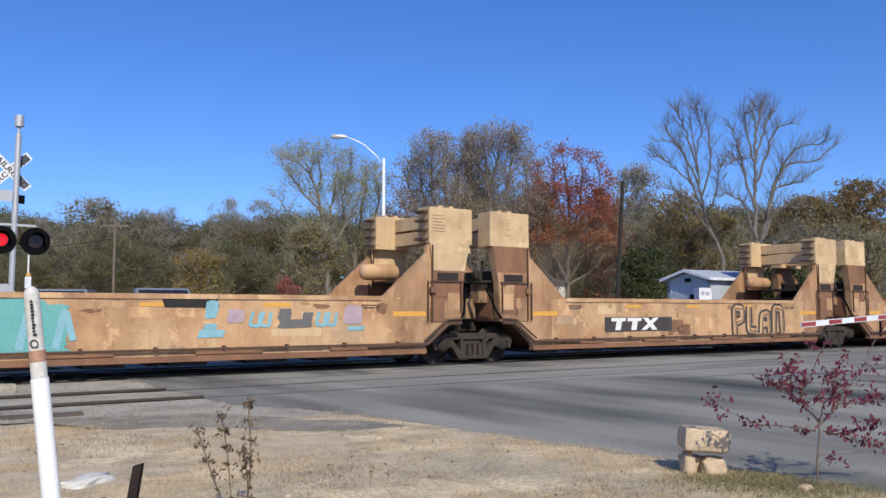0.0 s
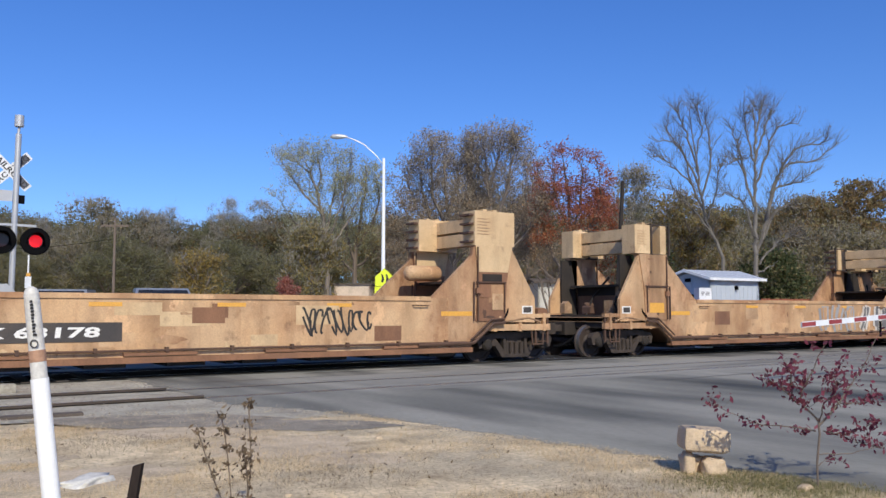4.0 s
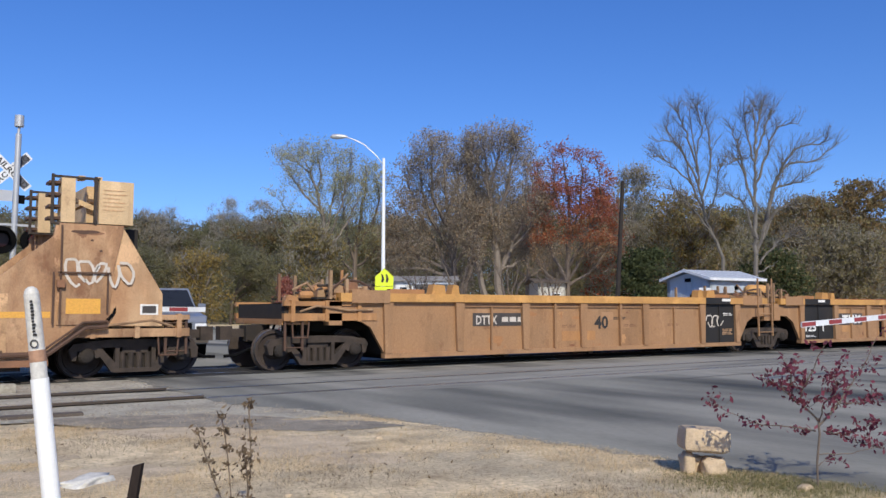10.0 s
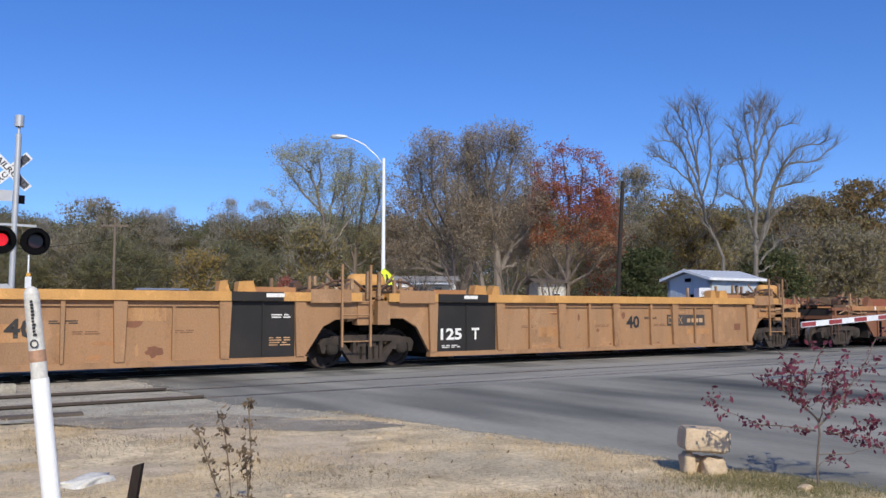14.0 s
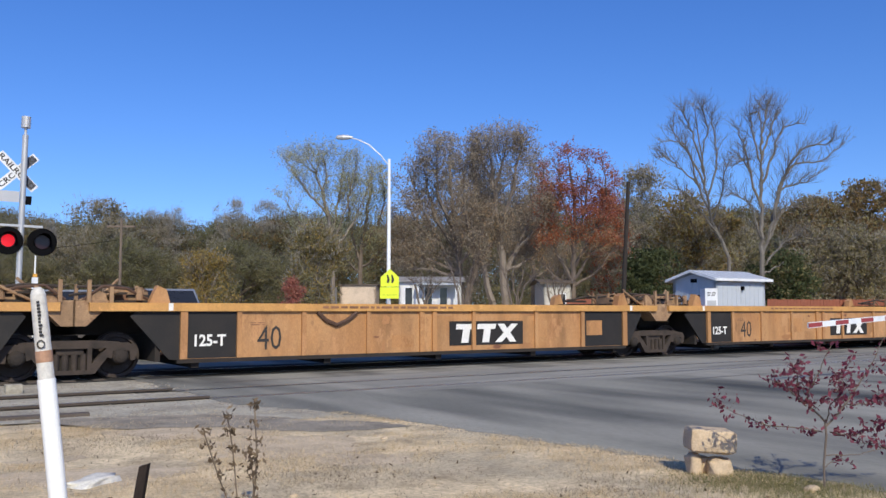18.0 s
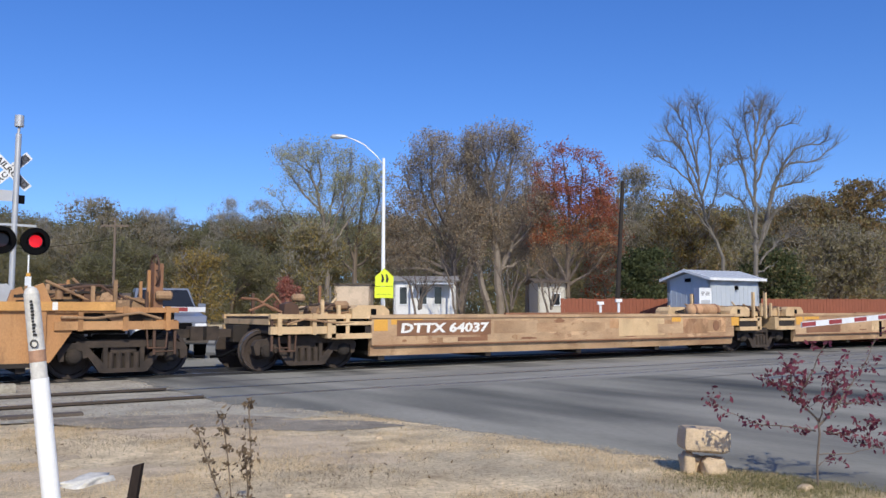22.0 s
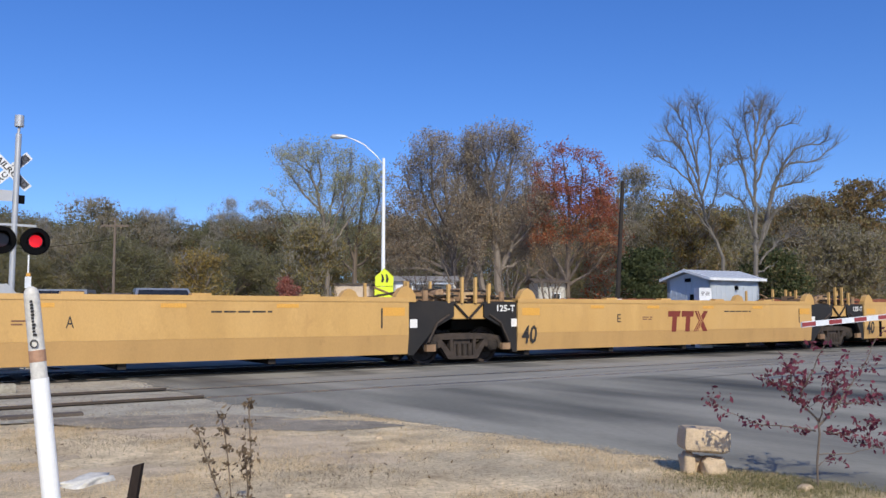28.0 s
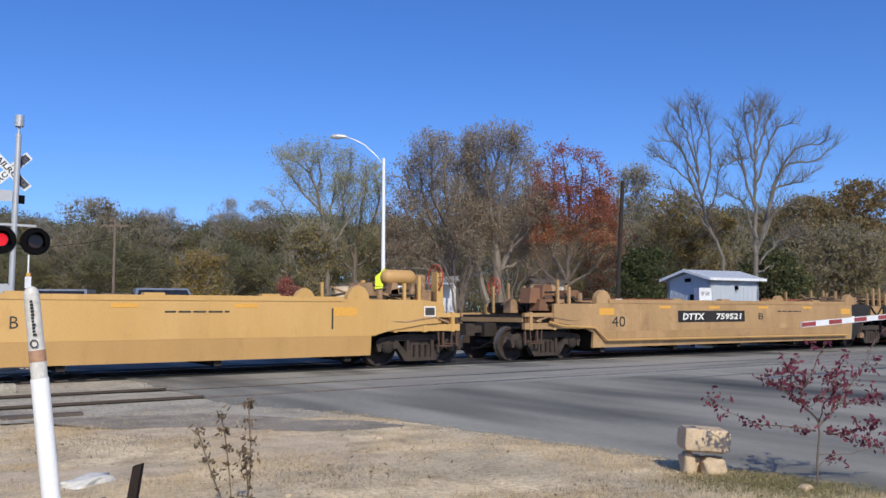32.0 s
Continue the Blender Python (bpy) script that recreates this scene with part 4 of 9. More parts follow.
def chord_unit(P, dark=True, front=True, rear=True):
    """Ochre well car with a broad yellow top chord over recessed panels."""
    u = empty("chorded_well_car")
    o = M["orange"]
    slab("top_chord", [(0.25, 1.30), (P - 0.25, 1.30), (P - 0.25, 1.46), (0.25, 1.46)], M["orange_top"], u, -1.50, -1.2, "yellow ochre top chord", 0.02)
    slab("side_plate", [(1.95, 0.34), (P - 1.55, 0.34), (P - 1.55, 1.30), (1.95, 1.30)], o, u, -1.42, -1.34)
    slab("bottom_chord", [(1.9, 0.28), (P - 1.5, 0.28), (P - 1.5, 0.36), (1.9, 0.36)], M["under"], u, -1.46, -1.32)
    slab("end_gusset", [(1.15, 1.30), (1.0, 1.2), (1.75, 0.36), (1.95, 0.34), (1.95, 1.30)], M["black"] if dark and front else o, u, -1.41, -1.36)
    slab("end_gusset", [(P - 0.9, 1.30), (P - 0.8, 1.2), (P - 1.35, 0.36), (P - 1.55, 0.34), (P - 1.55, 1.30)], M["black"] if dark and rear else o, u, -1.41, -1.36)
    for x, w in ((1.95, 0.14), (3.1, 0.1), (4.53, 0.1), (6.1, 0.1), (7.5, 0.12), (7.85, 0.12), (9.0, 0.1), (10.97, 0.1), (12.56, 0.12), (P - 1.6, 0.16)):
        slab("side_post", [(x, 0.36), (x + w, 0.36), (x + w, 1.30), (x, 1.30)], o, u, -1.475, -1.42, bevel=0.01)
    if dark and front:
        plate("end_panel", 2.09, 3.1, 0.37, 1.29, -1.426, M["black"], u, "black painted end panel")
    if dark and rear:
        plate("end_panel", 12.68, P - 1.6, 0.37, 1.29, -1.426, M["black"], u, "black painted end panel")
        plate("paint_patch", 12.78, 13.35, 0.66, 1.05, -1.43, o, u)
    well_floor(u, 2.0, P - 1.6, 0.3, M["under"])
    text_bars(u, 5.0, 8.4, 1.36, 1, M["tan_dark"], -1.504, 0.05, 3)
    for x in (1.7, P - 1.35):
        plate("chord_stripe", x, x + 0.09, 1.31, 1.455, -1.505, M["white"], u, "white stripe")
    for e, w in ((0.0, 1), (P, -1)):
        def X(a, b):
            return sorted((e + w * a, e + w * b))
        part("end_platform", box(B(), *X(0.1, 1.8), -1.3, 1.3, 1.28, 1.36), M["under"], u)
        part("end_wall", box(B(), *X(1.5, 1.6), -1.34, 1.34, 0.32, 1.4), M["under"], u)
        part("centre_sill", box(B(), *X(-0.2, 1.6), -0.4, 0.4, 0.84, 1.28), M["under"], u)
        part("end_bracket", prism(B(), [(e + w * q, z) for q, z in ((-0.02, 1.5), (0.62, 1.5), (0.5, 1.3), (0.22, 1.02), (-0.02, 1.02))][::w], -1.42, -0.95), M["gear"], u, bevel=0.03)
        end_gear(u, e + w * 0.1, w, 1.46, M["gear"], 3 + w, False)
        part("corner_guide", prism(B(), [(e + w * q, z) for q, z in ((1.35, 1.46), (1.75, 1.46), (1.68, 1.72), (1.5, 1.8))][::w], -1.42, -1.22), o, u, bevel=0.015)
        part("corner_guide", prism(B(), [(e + w * q, z) for q, z in ((1.35, 1.46), (1.75, 1.46), (1.68, 1.72), (1.5, 1.8))][::w], 1.22, 1.42), o, u, bevel=0.015)
    return u


def low_unit(P):
    """Low bleached tan well car with a kinked side."""
    u = empty("low_well_car")
    o = M["pale"]
    for s in (-1, 1):
        bm = B()
        prof = [(-1.5, 1.16), (-1.5, 0.52), (-1.44, 0.48), (-1.40, 0.28), (-1.32, 0.28), (-1.34, 1.16)]
        a = [bm.verts.new((1.45, s * y, z)) for y, z in prof]
        b = [bm.verts.new((P - 1.75, s * y, z)) for y, z in prof]
        for i in range(len(prof)):
            bm.faces.new((a[i], b[i], b[(i + 1) % len(prof)], a[(i + 1) % len(prof)]))
        bm.faces.new(a)
        bm.faces.new(b[::-1])
        part("side_plate", bm, o, u)
    slab("top_chord", [(1.4, 1.13), (P - 1.7, 1.13), (P - 1.7, 1.20), (1.4, 1.20)], o, u, -1.53, -1.3, bevel=0.01)
    slab("crease", [(1.5, 0.50), (P - 1.8, 0.50), (P - 1.8, 0.53), (1.5, 0.53)], M["tan_dark"], u, -1.515, -1.48)
    well_floor(u, 1.5, P - 1.8, 0.3, M["under"])
    part("guide_rail", box(B(), 5.4, 9.6, -1.34, -1.26, 1.2, 1.25), M["tan_dark"], u)
    for e, w in ((0.0, 1), (P, -1)):
        def X(a, b):
            return sorted((e + w * a, e + w * b))
        for s in (-1, 1):
            y0, y1 = sorted((s * 1.5, s * 0.95))
            br = part("corner_casting", prism(B(), [(e + w * q, z) for q, z in ((0.95, 1.12), (1.9, 1.12), (1.9, 1.30), (1.75, 1.42), (1.1, 1.42), (0.95, 1.34))][::w], y0, y1), M["head"], u, "bleached tan corner casting", bevel=0.02)
            yy = y0 - 0.002 if s < 0 else y1
            part("lifting_hole", box(B(), *X(1.42, 1.56), yy, yy + 0.004, 1.2, 1.34), M["lampblack"], br)
            part("end_box", box(B(), *X(0.45, 1.45), y0, y1, 0.98, 1.06), M["head"], u, bevel=0.012)
            part("end_box", box(B(), *X(0.45, 1.45), y0 + 0.04, y1 - 0.04, 0.78, 0.98), M["under"], u)
            part("end_box", box(B(), *X(0.45, 1.45), y0, y1, 0.68, 0.80), M["head"], u, bevel=0.012)
            part("end_box", box(B(), *X(0.35, 0.55), y0, y1, 0.7, 1.1), M["head"], u, bevel=0.02)
        part("end_platform", box(B(), *X(0.0, 1.6), -1.0, 1.0, 1.0, 1.1), M["under"], u)
        part("centre_sill", box(B(), *X(-0.2, 1.7), -0.4, 0.4, 0.8, 1.0), M["under"], u)
        part("end_wall", box(B(), *X(1.62, 1.72), -1.34, 1.34, 0.32, 1.15), M["under"], u)
        end_gear(u, e + w * 0.1, w, 1.12, M["head"], 11 + w, False)
        plate("tape", *X(1.5, 1.86), 0.84, 1.1, -1.505, M["amber"], u, "amber reflective tape")
    tank(u, P - 3.35, P - 1.95, -1.06, 1.31, 0.20, M["tan_end"], "tan air reservoir")
    for x in (P - 3.2, P - 2.2):
        bm = B()
        lathe(bm, [(x, 0.207), (x + 0.09, 0.207)], "x", 14, (0, -1.06, 1.31))
        part("tank_strap", bm, M["tan_dark"], u)
        part("tank_saddle", box(B(), x, x + 0.1, -1.3, -0.95, 1.18, 1.24), M["under"], u)
    for x, y in ((P - 0.62, -1.4), (P - 0.0, -1.4), (P - 0.3, 1.3)):
        part("tall_post", box(B(), x - 0.04, x + 0.04, y - 0.04, y + 0.04, 1.05, 1.88), M["head"], u, "bleached upright post")
    for k in range(4):
        xa = P - 1.5 + 0.42 * k
        part("casting", prism(B(), [(xa, 1.1), (xa + 0.34, 1.1), (xa + 0.3, 1.34), (xa + 0.12, 1.44), (xa + 0.02, 1.3)], -1.35 + 0.14 * k, -1.05 + 0.14 * k), M["head"], u, bevel=0.03)
        part("casting", prism(B(), [(0.1 + xa - P + 1.5, 1.1), (0.4 + xa - P + 1.5, 1.1), (0.36 + xa - P + 1.5, 1.42), (0.2 + xa - P + 1.5, 1.36)], -1.30 + 0.12 * k, -1.05 + 0.12 * k), M["gear"], u, bevel=0.03)
    for a, b in ((1.95, 2.8), (11.4, 11.8)):
        plate("tape", a, b, 0.98, 1.1, -1.505, M["amber"], u, "faded amber tape")
    return u


def smooth_unit(P, front_end=False, rear_end=False, paint="yellow"):
    """Clean yellow well car with plain sides and black ends."""
    u = empty("smooth_well_car")
    o = M[paint]
    f0, r0 = 1.48, P - 1.76
    if front_end:
        f0 = 0.2
    if rear_end:
        r0 = P - 0.05
    for s in (-1, 1):
        y0, y1 = sorted((s * 1.5, s * 1.42))
        if front_end:
            poly = [(0.0, 1.0), (1.05, 0.86), (1.32, 0.74), (r0, 0.74), (r0, 1.55), (0.0, 1.48)]
        elif rear_end:
            poly = [(f0, 0.74), (P - 1.42, 0.74), (P - 1.05, 0.84), (P - 0.1, 0.98), (P + 0.3, 1.0), (P + 0.3, 1.5), (P - 0.2, 1.55), (f0, 1.55)]
        else:
            poly = [(f0, 0.74), (r0, 0.74), (r0, 1.55), (f0, 1.55)]
        part("side_plate", prism(B(), poly, y0, y1), o, u)
    la, lb = (1.42 if front_end else f0), (P - 1.5 if rear_end else r0)
    for s in (-1, 1):
        bm = B()
        prof = [(-1.5, 0.738), (-1.45, 0.30), (-1.37, 0.30), (-1.42, 0.738)]
        a = [bm.verts.new((la, s * y, z)) for y, z in prof]
        b = [bm.verts.new((lb, s * y, z)) for y, z in prof]
        for i in range(4):
            bm.faces.new((a[i], b[i], b[(i + 1) % 4], a[(i + 1) % 4]))
        bm.faces.new(a)
        bm.faces.new(b[::-1])
        part("lower_plate", bm, M["yellow_low"] if paint == "yellow" else o, u, "lower side plate")
    slab("top_chord", [(max(f0, 2.0) if front_end else f0, 1.50), (P - 2.2 if rear_end else r0, 1.50), (P - 2.2 if rear_end else r0, 1.605), (max(f0, 2.0) if front_end else f0, 1.605)], o, u, -1.515, -1.3, bevel=0.02)
    well_floor(u, 1.6, P - 1.8, 0.3, M["under"])
    for e, w, end in ((0.0, 1, front_end), (P, -1, rear_end)):
        def X(a, b):
            return sorted((e + w * a, e + w * b))
        off = 0.0 if w > 0 else 0.25
        if not end:
            for s in (-1, 1):
                y0, y1 = sorted((s * 1.45, s * 1.36))
                poly = [(e + w * q, z) for q, z in ((0.45, 1.52), (1.5 + off, 1.52), (1.5 + off, 0.27), (1.35 + off, 0.27), (1.0, 0.9), (0.45, 1.15))][::w]
                part("end_panel", prism(B(), poly, y0, y1), M["black"], u, "black painted end panel")
            part("end_bracket", box(B(), *X(0.0, 0.55), -1.40, -0.9, 1.1, 1.47), o, u, bevel=0.03)
            bm = B()
            cyl(bm, (e + w * 0.45, -1.43, 1.5), (e + w * 0.02, -1.43, 1.12), 0.03, seg=6)
            part("brake_lever", bm, M["under"], u)
            part("step_box", box(B(), *X(1.0, 1.25), -1.48, -1.38, 0.34, 0.5), M["gear"], u, bevel=0.02)
            bm = B()
            pipe(bm, [(e + w * 0.6, -1.47, 1.2), (e + w * 0.95, -1.47, 1.0), (e + w * 1.2, -1.47, 0.55)], 0.03)
            part("brake_pipe", bm, M["truck"], u)
            plate("data_plate", *X(1.3 + off * 0.8, 1.5 + off * 0.8), 0.9, 1.1, -1.456, M["white"], u, "white data plate")
        part("end_platform", box(B(), *X(0.0, 1.7), -1.34, 1.34, 1.4, 1.48), M["under"], u)
        part("end_wall", box(B(), *X(1.55, 1.65), -1.34, 1.34, 0.3, 1.5), M["under"], u)
        part("centre_sill", box(B(), *X(-0.2, 1.6), -0.4, 0.4, 0.82, 1.2), M["under"], u)
        end_gear(u, e + w * 0.05, w, 1.48, o, 21 + w)
        for s in (-1, 1):
            y0, y1 = sorted((s * 1.48, s * 1.3))
            part("corner_guide", prism(B(), [(e + w * q, z) for q, z in ((1.55, 1.5), (2.12, 1.5), (2.08, 1.66), (1.98, 1.8), (1.82, 1.87), (1.66, 1.8), (1.57, 1.66))][::w], y0, y1), o, u, bevel=0.02)
        plate("tape", *X(1.62 + off, 2.2 + off), 1.18, 1.37, -1.505, M["amber"], u, "amber reflective tape")
    for x in (4.0, 6.2, 8.6, 11.0):
        plate("tape", x, x + 0.5, 1.36, 1.44, -1.505, M["amber"], u, "amber reflective tape")
        part("chord_pad", box(B(), x + 0.6, x + 1.0, -1.5, -1.3, 1.605, 1.65), o, u)
    text_bars(u, 9.6, 10.9, 1.26, 1, M["ink"], -1.505, 0.035, 5)
    text_bars(u, 6.0, 6.4, 1.1, 2, M["tan_dark"], -1.505, 0.03, 6)
    return u

# --- the consist: pivots along the train, in metres behind the first one at time zero ---
TRACK_Y = 18.2


def gone(t):
    """Metres that the train has gone at t seconds."""
    s = t / 16
    return t * (15.44683 - 1.303858 * s + 3.016852 * s ** 2 - 3.03905 * s ** 3 + 1.399171 * s ** 4 - 0.233688 * s ** 5)


PIVOTS = {
    "bulkhead_a": (-3.2, 12.45, 28.15, 43.85, 59.58, 74.85),
    "bulkhead_b": (78.73, 94.78, 110.33, 125.87, 141.42, 156.95),
    "ribbed": (160.85, 176.80, 192.33, 207.86, 223.40, 238.71),
    "brown": (242.46, 258.18),
    "chorded": (262.18, 278.30, 294.01, 309.72, 325.42, 340.96),
    "low": (344.78, 360.76, 376.49, 392.23, 407.96, 423.60),
    "smooth": (427.43, 443.45, 459.39, 475.34, 491.29, 506.99),
    "last": (510.92, 526.60, 542.30),
}
UNITS, TRUCKS, made = [], [], {}
LABELS = {"bulkhead_a": "weathered tan bulkhead well car with rusty patches", "bulkhead_b": "weathered tan well car with framed bulkheads and graffiti",
          "ribbed": "ochre ribbed well car with black end panels", "brown": "red-brown ribbed well car with low ends", "chorded": "ochre well car with yellow top chord and black ends",
          "low": "low bleached tan well car with worn paint", "smooth": "clean yellow smooth-sided well car with black ends", "last": "tan yellow well car with stencilled black plates"}
for car, piv in PIVOTS.items():
    for k, (a, b) in enumerate(zip(piv, piv[1:])):
        P, first, last = round(b - a, 2), k == 0, k == len(piv) - 2
        key = (car, P, first, last)
        if key in made:
            u = copy_thing(made[key], Matrix())
        else:
            if car == "bulkhead_a":
                u = bulkhead_unit(P, "plain", first, last)
            elif car == "bulkhead_b":
                u = bulkhead_unit(P, "frame", first, last)
            elif car == "ribbed":
                u = ribbed_unit(P, last, first)
            elif car in ("chorded", "brown"):
                u = chord_unit(P, car == "chorded", not first, not last)
            elif car == "low":
                u = low_unit(P)
            else:
                u = smooth_unit(P, first, last and car == "smooth", "yellow" if car == "smooth" else "dull")
            if car == "brown":
                for ob in u.children_recursive:
                    if ob.data.materials[0] == M["orange"]:
                        ob.data.materials[0] = M["brown"]
                    elif ob.data.materials[0] == M["orange_top"]:
                        ob.data.materials[0] = M["rust_top"]
            made[key] = u
        u.name = {"bulkhead_a": "bulkhead_well_car", "bulkhead_b": "bulkhead_well_car", "ribbed": "ribbed_well_car", "brown": "brown_well_car", "chorded": "chorded_well_car",
                  "low": "low_well_car", "smooth": "smooth_well_car", "last": "smooth_well_car"}[car]
        tagged(u, LABELS[car], "well car", "cars of the freight train")
        UNITS.append((car, k, a, P, u))
    for p in piv:
        TRUCKS.append(p)
unit_at = {(c, k): (u, P) for c, k, a, P, u in UNITS}

# ends of each car: couplers, brake wheels, ladders
for car, piv in PIVOTS.items():
    n = len(piv) - 2
    u, P = unit_at[(car, 0)]
    paint = {"bulkhead_a": "tan", "bulkhead_b": "tan", "ribbed": "orange", "brown": "brown", "chorded": "orange", "low": "head", "smooth": "yellow", "last": "dull"}[car]
    coupler(u, -0.75, -1)
    part("end_sill", box(B(), -0.95, -0.3, -1.35, 1.35, 1.0, 1.12), M[paint], u, bevel=0.02)
    ladder(u, -0.9, -0.5, 0.45, 1.12, M["rustbar"], 2, -1.4)
    if car != "last":
        v, Q = unit_at[(car, n)]
        coupler(v, Q + 0.75, 1)
        part("end_sill", box(B(), Q + 0.3, Q + 0.95, -1.35, 1.35, 1.0, 1.12), M[paint], v, bevel=0.02)
        ladder(v, Q + 0.5, Q + 0.9, 0.45, 1.12, M["rustbar"], 2, -1.4)
        if car in ("ribbed", "brown", "chorded", "smooth"):
            brake_wheel(v, Q + 0.62, -0.9, 2.1, 0.32, "redpart" if car == "smooth" else "rustbar")
    if car in ("chorded", "last", "smooth"):
        brake_wheel(u, -0.5, 0.4, 1.95, 0.26, "redpart" if car == "last" else "rustbar")
        tank(u, 0.3, 1.2, -0.2, 1.85, 0.18, M[paint])

truck0 = make_truck()
TRUCK_OBS = [truck0] + [copy_thing(truck0, Matrix()) for _ in TRUCKS[1:]]

# --- paint, tape and lettering, unit by unit ---
TANS = [M["tan"], M["tan_dark"], M["head"], M["pale"]]


def mark_plate(u, x0, x1, z0, z1, mx0, mx1, back="plate"):
    plate("mark_panel", x0, x1, z0, z1, -1.533, M[back], u, "dark panel with white bars")
    mark_shapes(u, mx0, mx1, z0 + (z1 - z0) * 0.16, z1 - (z1 - z0) * 0.14, -1.538, M["white"])


for k in range(5):
    u, P = unit_at[("bulkhead_a", k)]
    patches(u, 2.2, P - 2.2, 0.5, 1.5, 40 + k, TANS, 9)
    for e, w in ((0, 1), (P, -1)):
        for j in range(2):
            z = 1.1 + 0.75 * j + 0.1 * k
            a, b = sorted((e + w * 0.62, e + w * (1.1 + 0.1 * j)))
            plate("paint_patch", a, b, z, z + 0.45, -1.535, (M["tan_end"], M["tan_dark"])[(k + j) % 2], u)
u, P = unit_at[("bulkhead_a", 0)]
plate("black_patch", P - 7.66, P - 6.56, 1.36, 1.54, -1.512, M["black"], u, lean=-0.05)
ragged("teal_patch", P - 12.6, P - 9.3, 0.5, 1.5, -1.512, M["teal"], u, 3, "teal spray paint")
for k, x in enumerate((10.9, 10.2, 9.6)):
    bm = B()
    ribbon(bm, [(P - x, 0.6), (P - x + 0.15, 1.35), (P - x + 0.3, 0.75)], 0.12, -1.516)
    part("spray_line", bm, M["sky_spray"], u)
for k, (x0, x1, z0, z1, c) in enumerate(((6.85, 6.6, 1.15, 1.5, "sky_spray"), (7.0, 6.45, 0.76, 0.92, "sky_spray"), (6.88, 6.62, 0.9, 1.04, "sky_spray"), (6.4, 6.05, 1.05, 1.32, "lilac"),
                                         (5.3, 4.55, 0.93, 1.12, "greyspray"), (5.3, 5.0, 1.1, 1.34, "greyspray"), (4.75, 4.5, 1.1, 1.26, "greyspray"), (3.75, 3.3, 1.0, 1.4, "lilac"), (3.65, 3.25, 0.86, 0.96, "sky_spray"))):
    ragged("spray_patch", P - x0, P - x1, z0, z1, -1.513 - 0.0004 * k, M[c], u, k + 5, "faded spray paint", 0.02)
for x in (5.85, 5.62, 4.35, 4.1):
    bm = B()
    ribbon(bm, [(P - x, 1.28), (P - x - 0.08, 1.0), (P - x + 0.12, 0.98), (P - x + 0.16, 1.26)], 0.07, -1.514)
    part("spray_line", bm, M["sky_spray"], u)
u, P = unit_at[("bulkhead_a", 1)]
plate("mark_panel", 4.2, 6.9, 0.72, 1.12, -1.512, M["plate"], u, "dark panel with white bars")
mark_shapes(u, 4.4, 6.3, 0.76, 1.1, -1.517, M["white"])
g0, g1 = P - 6.1, P - 3.4
graffiti(u, g0, g1, 0.48, 1.52, 3, M["tan"], M["plate"], 4, word="PLAN")
lettering("unit_letter", "C", P - 8.55, P - 8.3, 0.66, 0.86, -1.508, M["ink"], u)
u, P = unit_at[("bulkhead_a", 2)]
plate("mark_panel", 2.5, 6.4, 0.72, 1.08, -1.512, M["brown"], u, "rusty panel with white bars")
mark_shapes(u, 3.65, 5.2, 0.74, 1.06, -1.517, M["white"])
graffiti(u, P - 5.7, P - 4.1, 0.52, 1.5, 5, M["plate"], M["plate"], 3)
scrawl(u, P - 5.6, P - 4.2, 0.62, 1.4, 30, M["silver"], 9, 0.025, -1.52)
scrawl(u, P - 8.6, P - 6.0, 0.6, 1.45, 6, M["tan_dark"], 12)
lettering("unit_letter", "D", P - 7.4, P - 7.2, 0.66, 0.84, -1.508, M["ink"], u)
u, P = unit_at[("bulkhead_a", 3)]
plate("mark_panel", 4.6, 6.5, 0.72, 1.05, -1.512, M["plate"], u, "dark panel with white bars")
mark_shapes(u, 4.75, 6.4, 0.74, 1.08, -1.517, M["white"])
scrawl(u, 4.9, 7.0, 0.8, 1.55, 8, M["plate"], 5, 0.05, -1.52)
scrawl(u, P - 7.4, P - 5.2, 0.75, 1.45, 28, M["sky_spray"], 7, 0.05)
scrawl(u, P - 7.2, P - 4.6, 0.75, 1.4, 29, M["lilac"], 6, 0.07)
lettering("unit_letter", "E", P - 8.55, P - 8.3, 0.66, 0.84, -1.508, M["ink"], u)
u, P = unit_at[("bulkhead_a", 4)]
plate("number_panel", 1.75, 5.5, 0.72, 1.08, -1.512, M["plate"], u, "dark panel with white lettering")
lettering("car_number", "DTTX 63178", 1.95, 5.1, 0.8, 1.0, -1.516, M["white"], u, 0.1, 0.03)
scrawl(u, 9.2, 10.9, 0.75, 1.45, 9, M["ink"], 11, 0.05)

for k in range(5):
    u, P = unit_at[("bulkhead_b", k)]
    patches(u, 2.2, P - 2.2, 0.5, 1.5, 60 + k, TANS, 5)
    for e, w in ((0, 1), (P, -1)):
        a, b = sorted((e + w * 0.75, e + w * 1.35))
        plate("tape_panel", a, b, 1.24, 1.52, -1.535, M["amber"], u, "worn orange reflective panel")
u, P = unit_at[("bulkhead_b", 0)]
graffiti(u, P - 7.0, P - 4.7, 0.5, 1.58, 12, M["tan"], M["silver"], 3)
graffiti(u, P - 4.5, P - 1.75, 0.5, 1.55, 13, M["greyspray"], M["chalk"], 4)
u, P = unit_at[("bulkhead_b", 1)]
bm = B()
prism(bm, [(2.0 + 2.5 * (0.5 + 0.5 * math.cos(a)) ** 0.8 * (1 + 0.05 * math.sin(7 * a)), 1.02 + 0.56 * math.copysign(abs(math.sin(a)) ** 0.4, math.sin(a)) * (1 + 0.06 * math.sin(5 * a))) for a in [2 * math.pi * i / 36 for i in range(36)]], -1.511, -1.509)
part("graffiti_cloud", bm, M["silver"], u, "silver spray-painted ground")
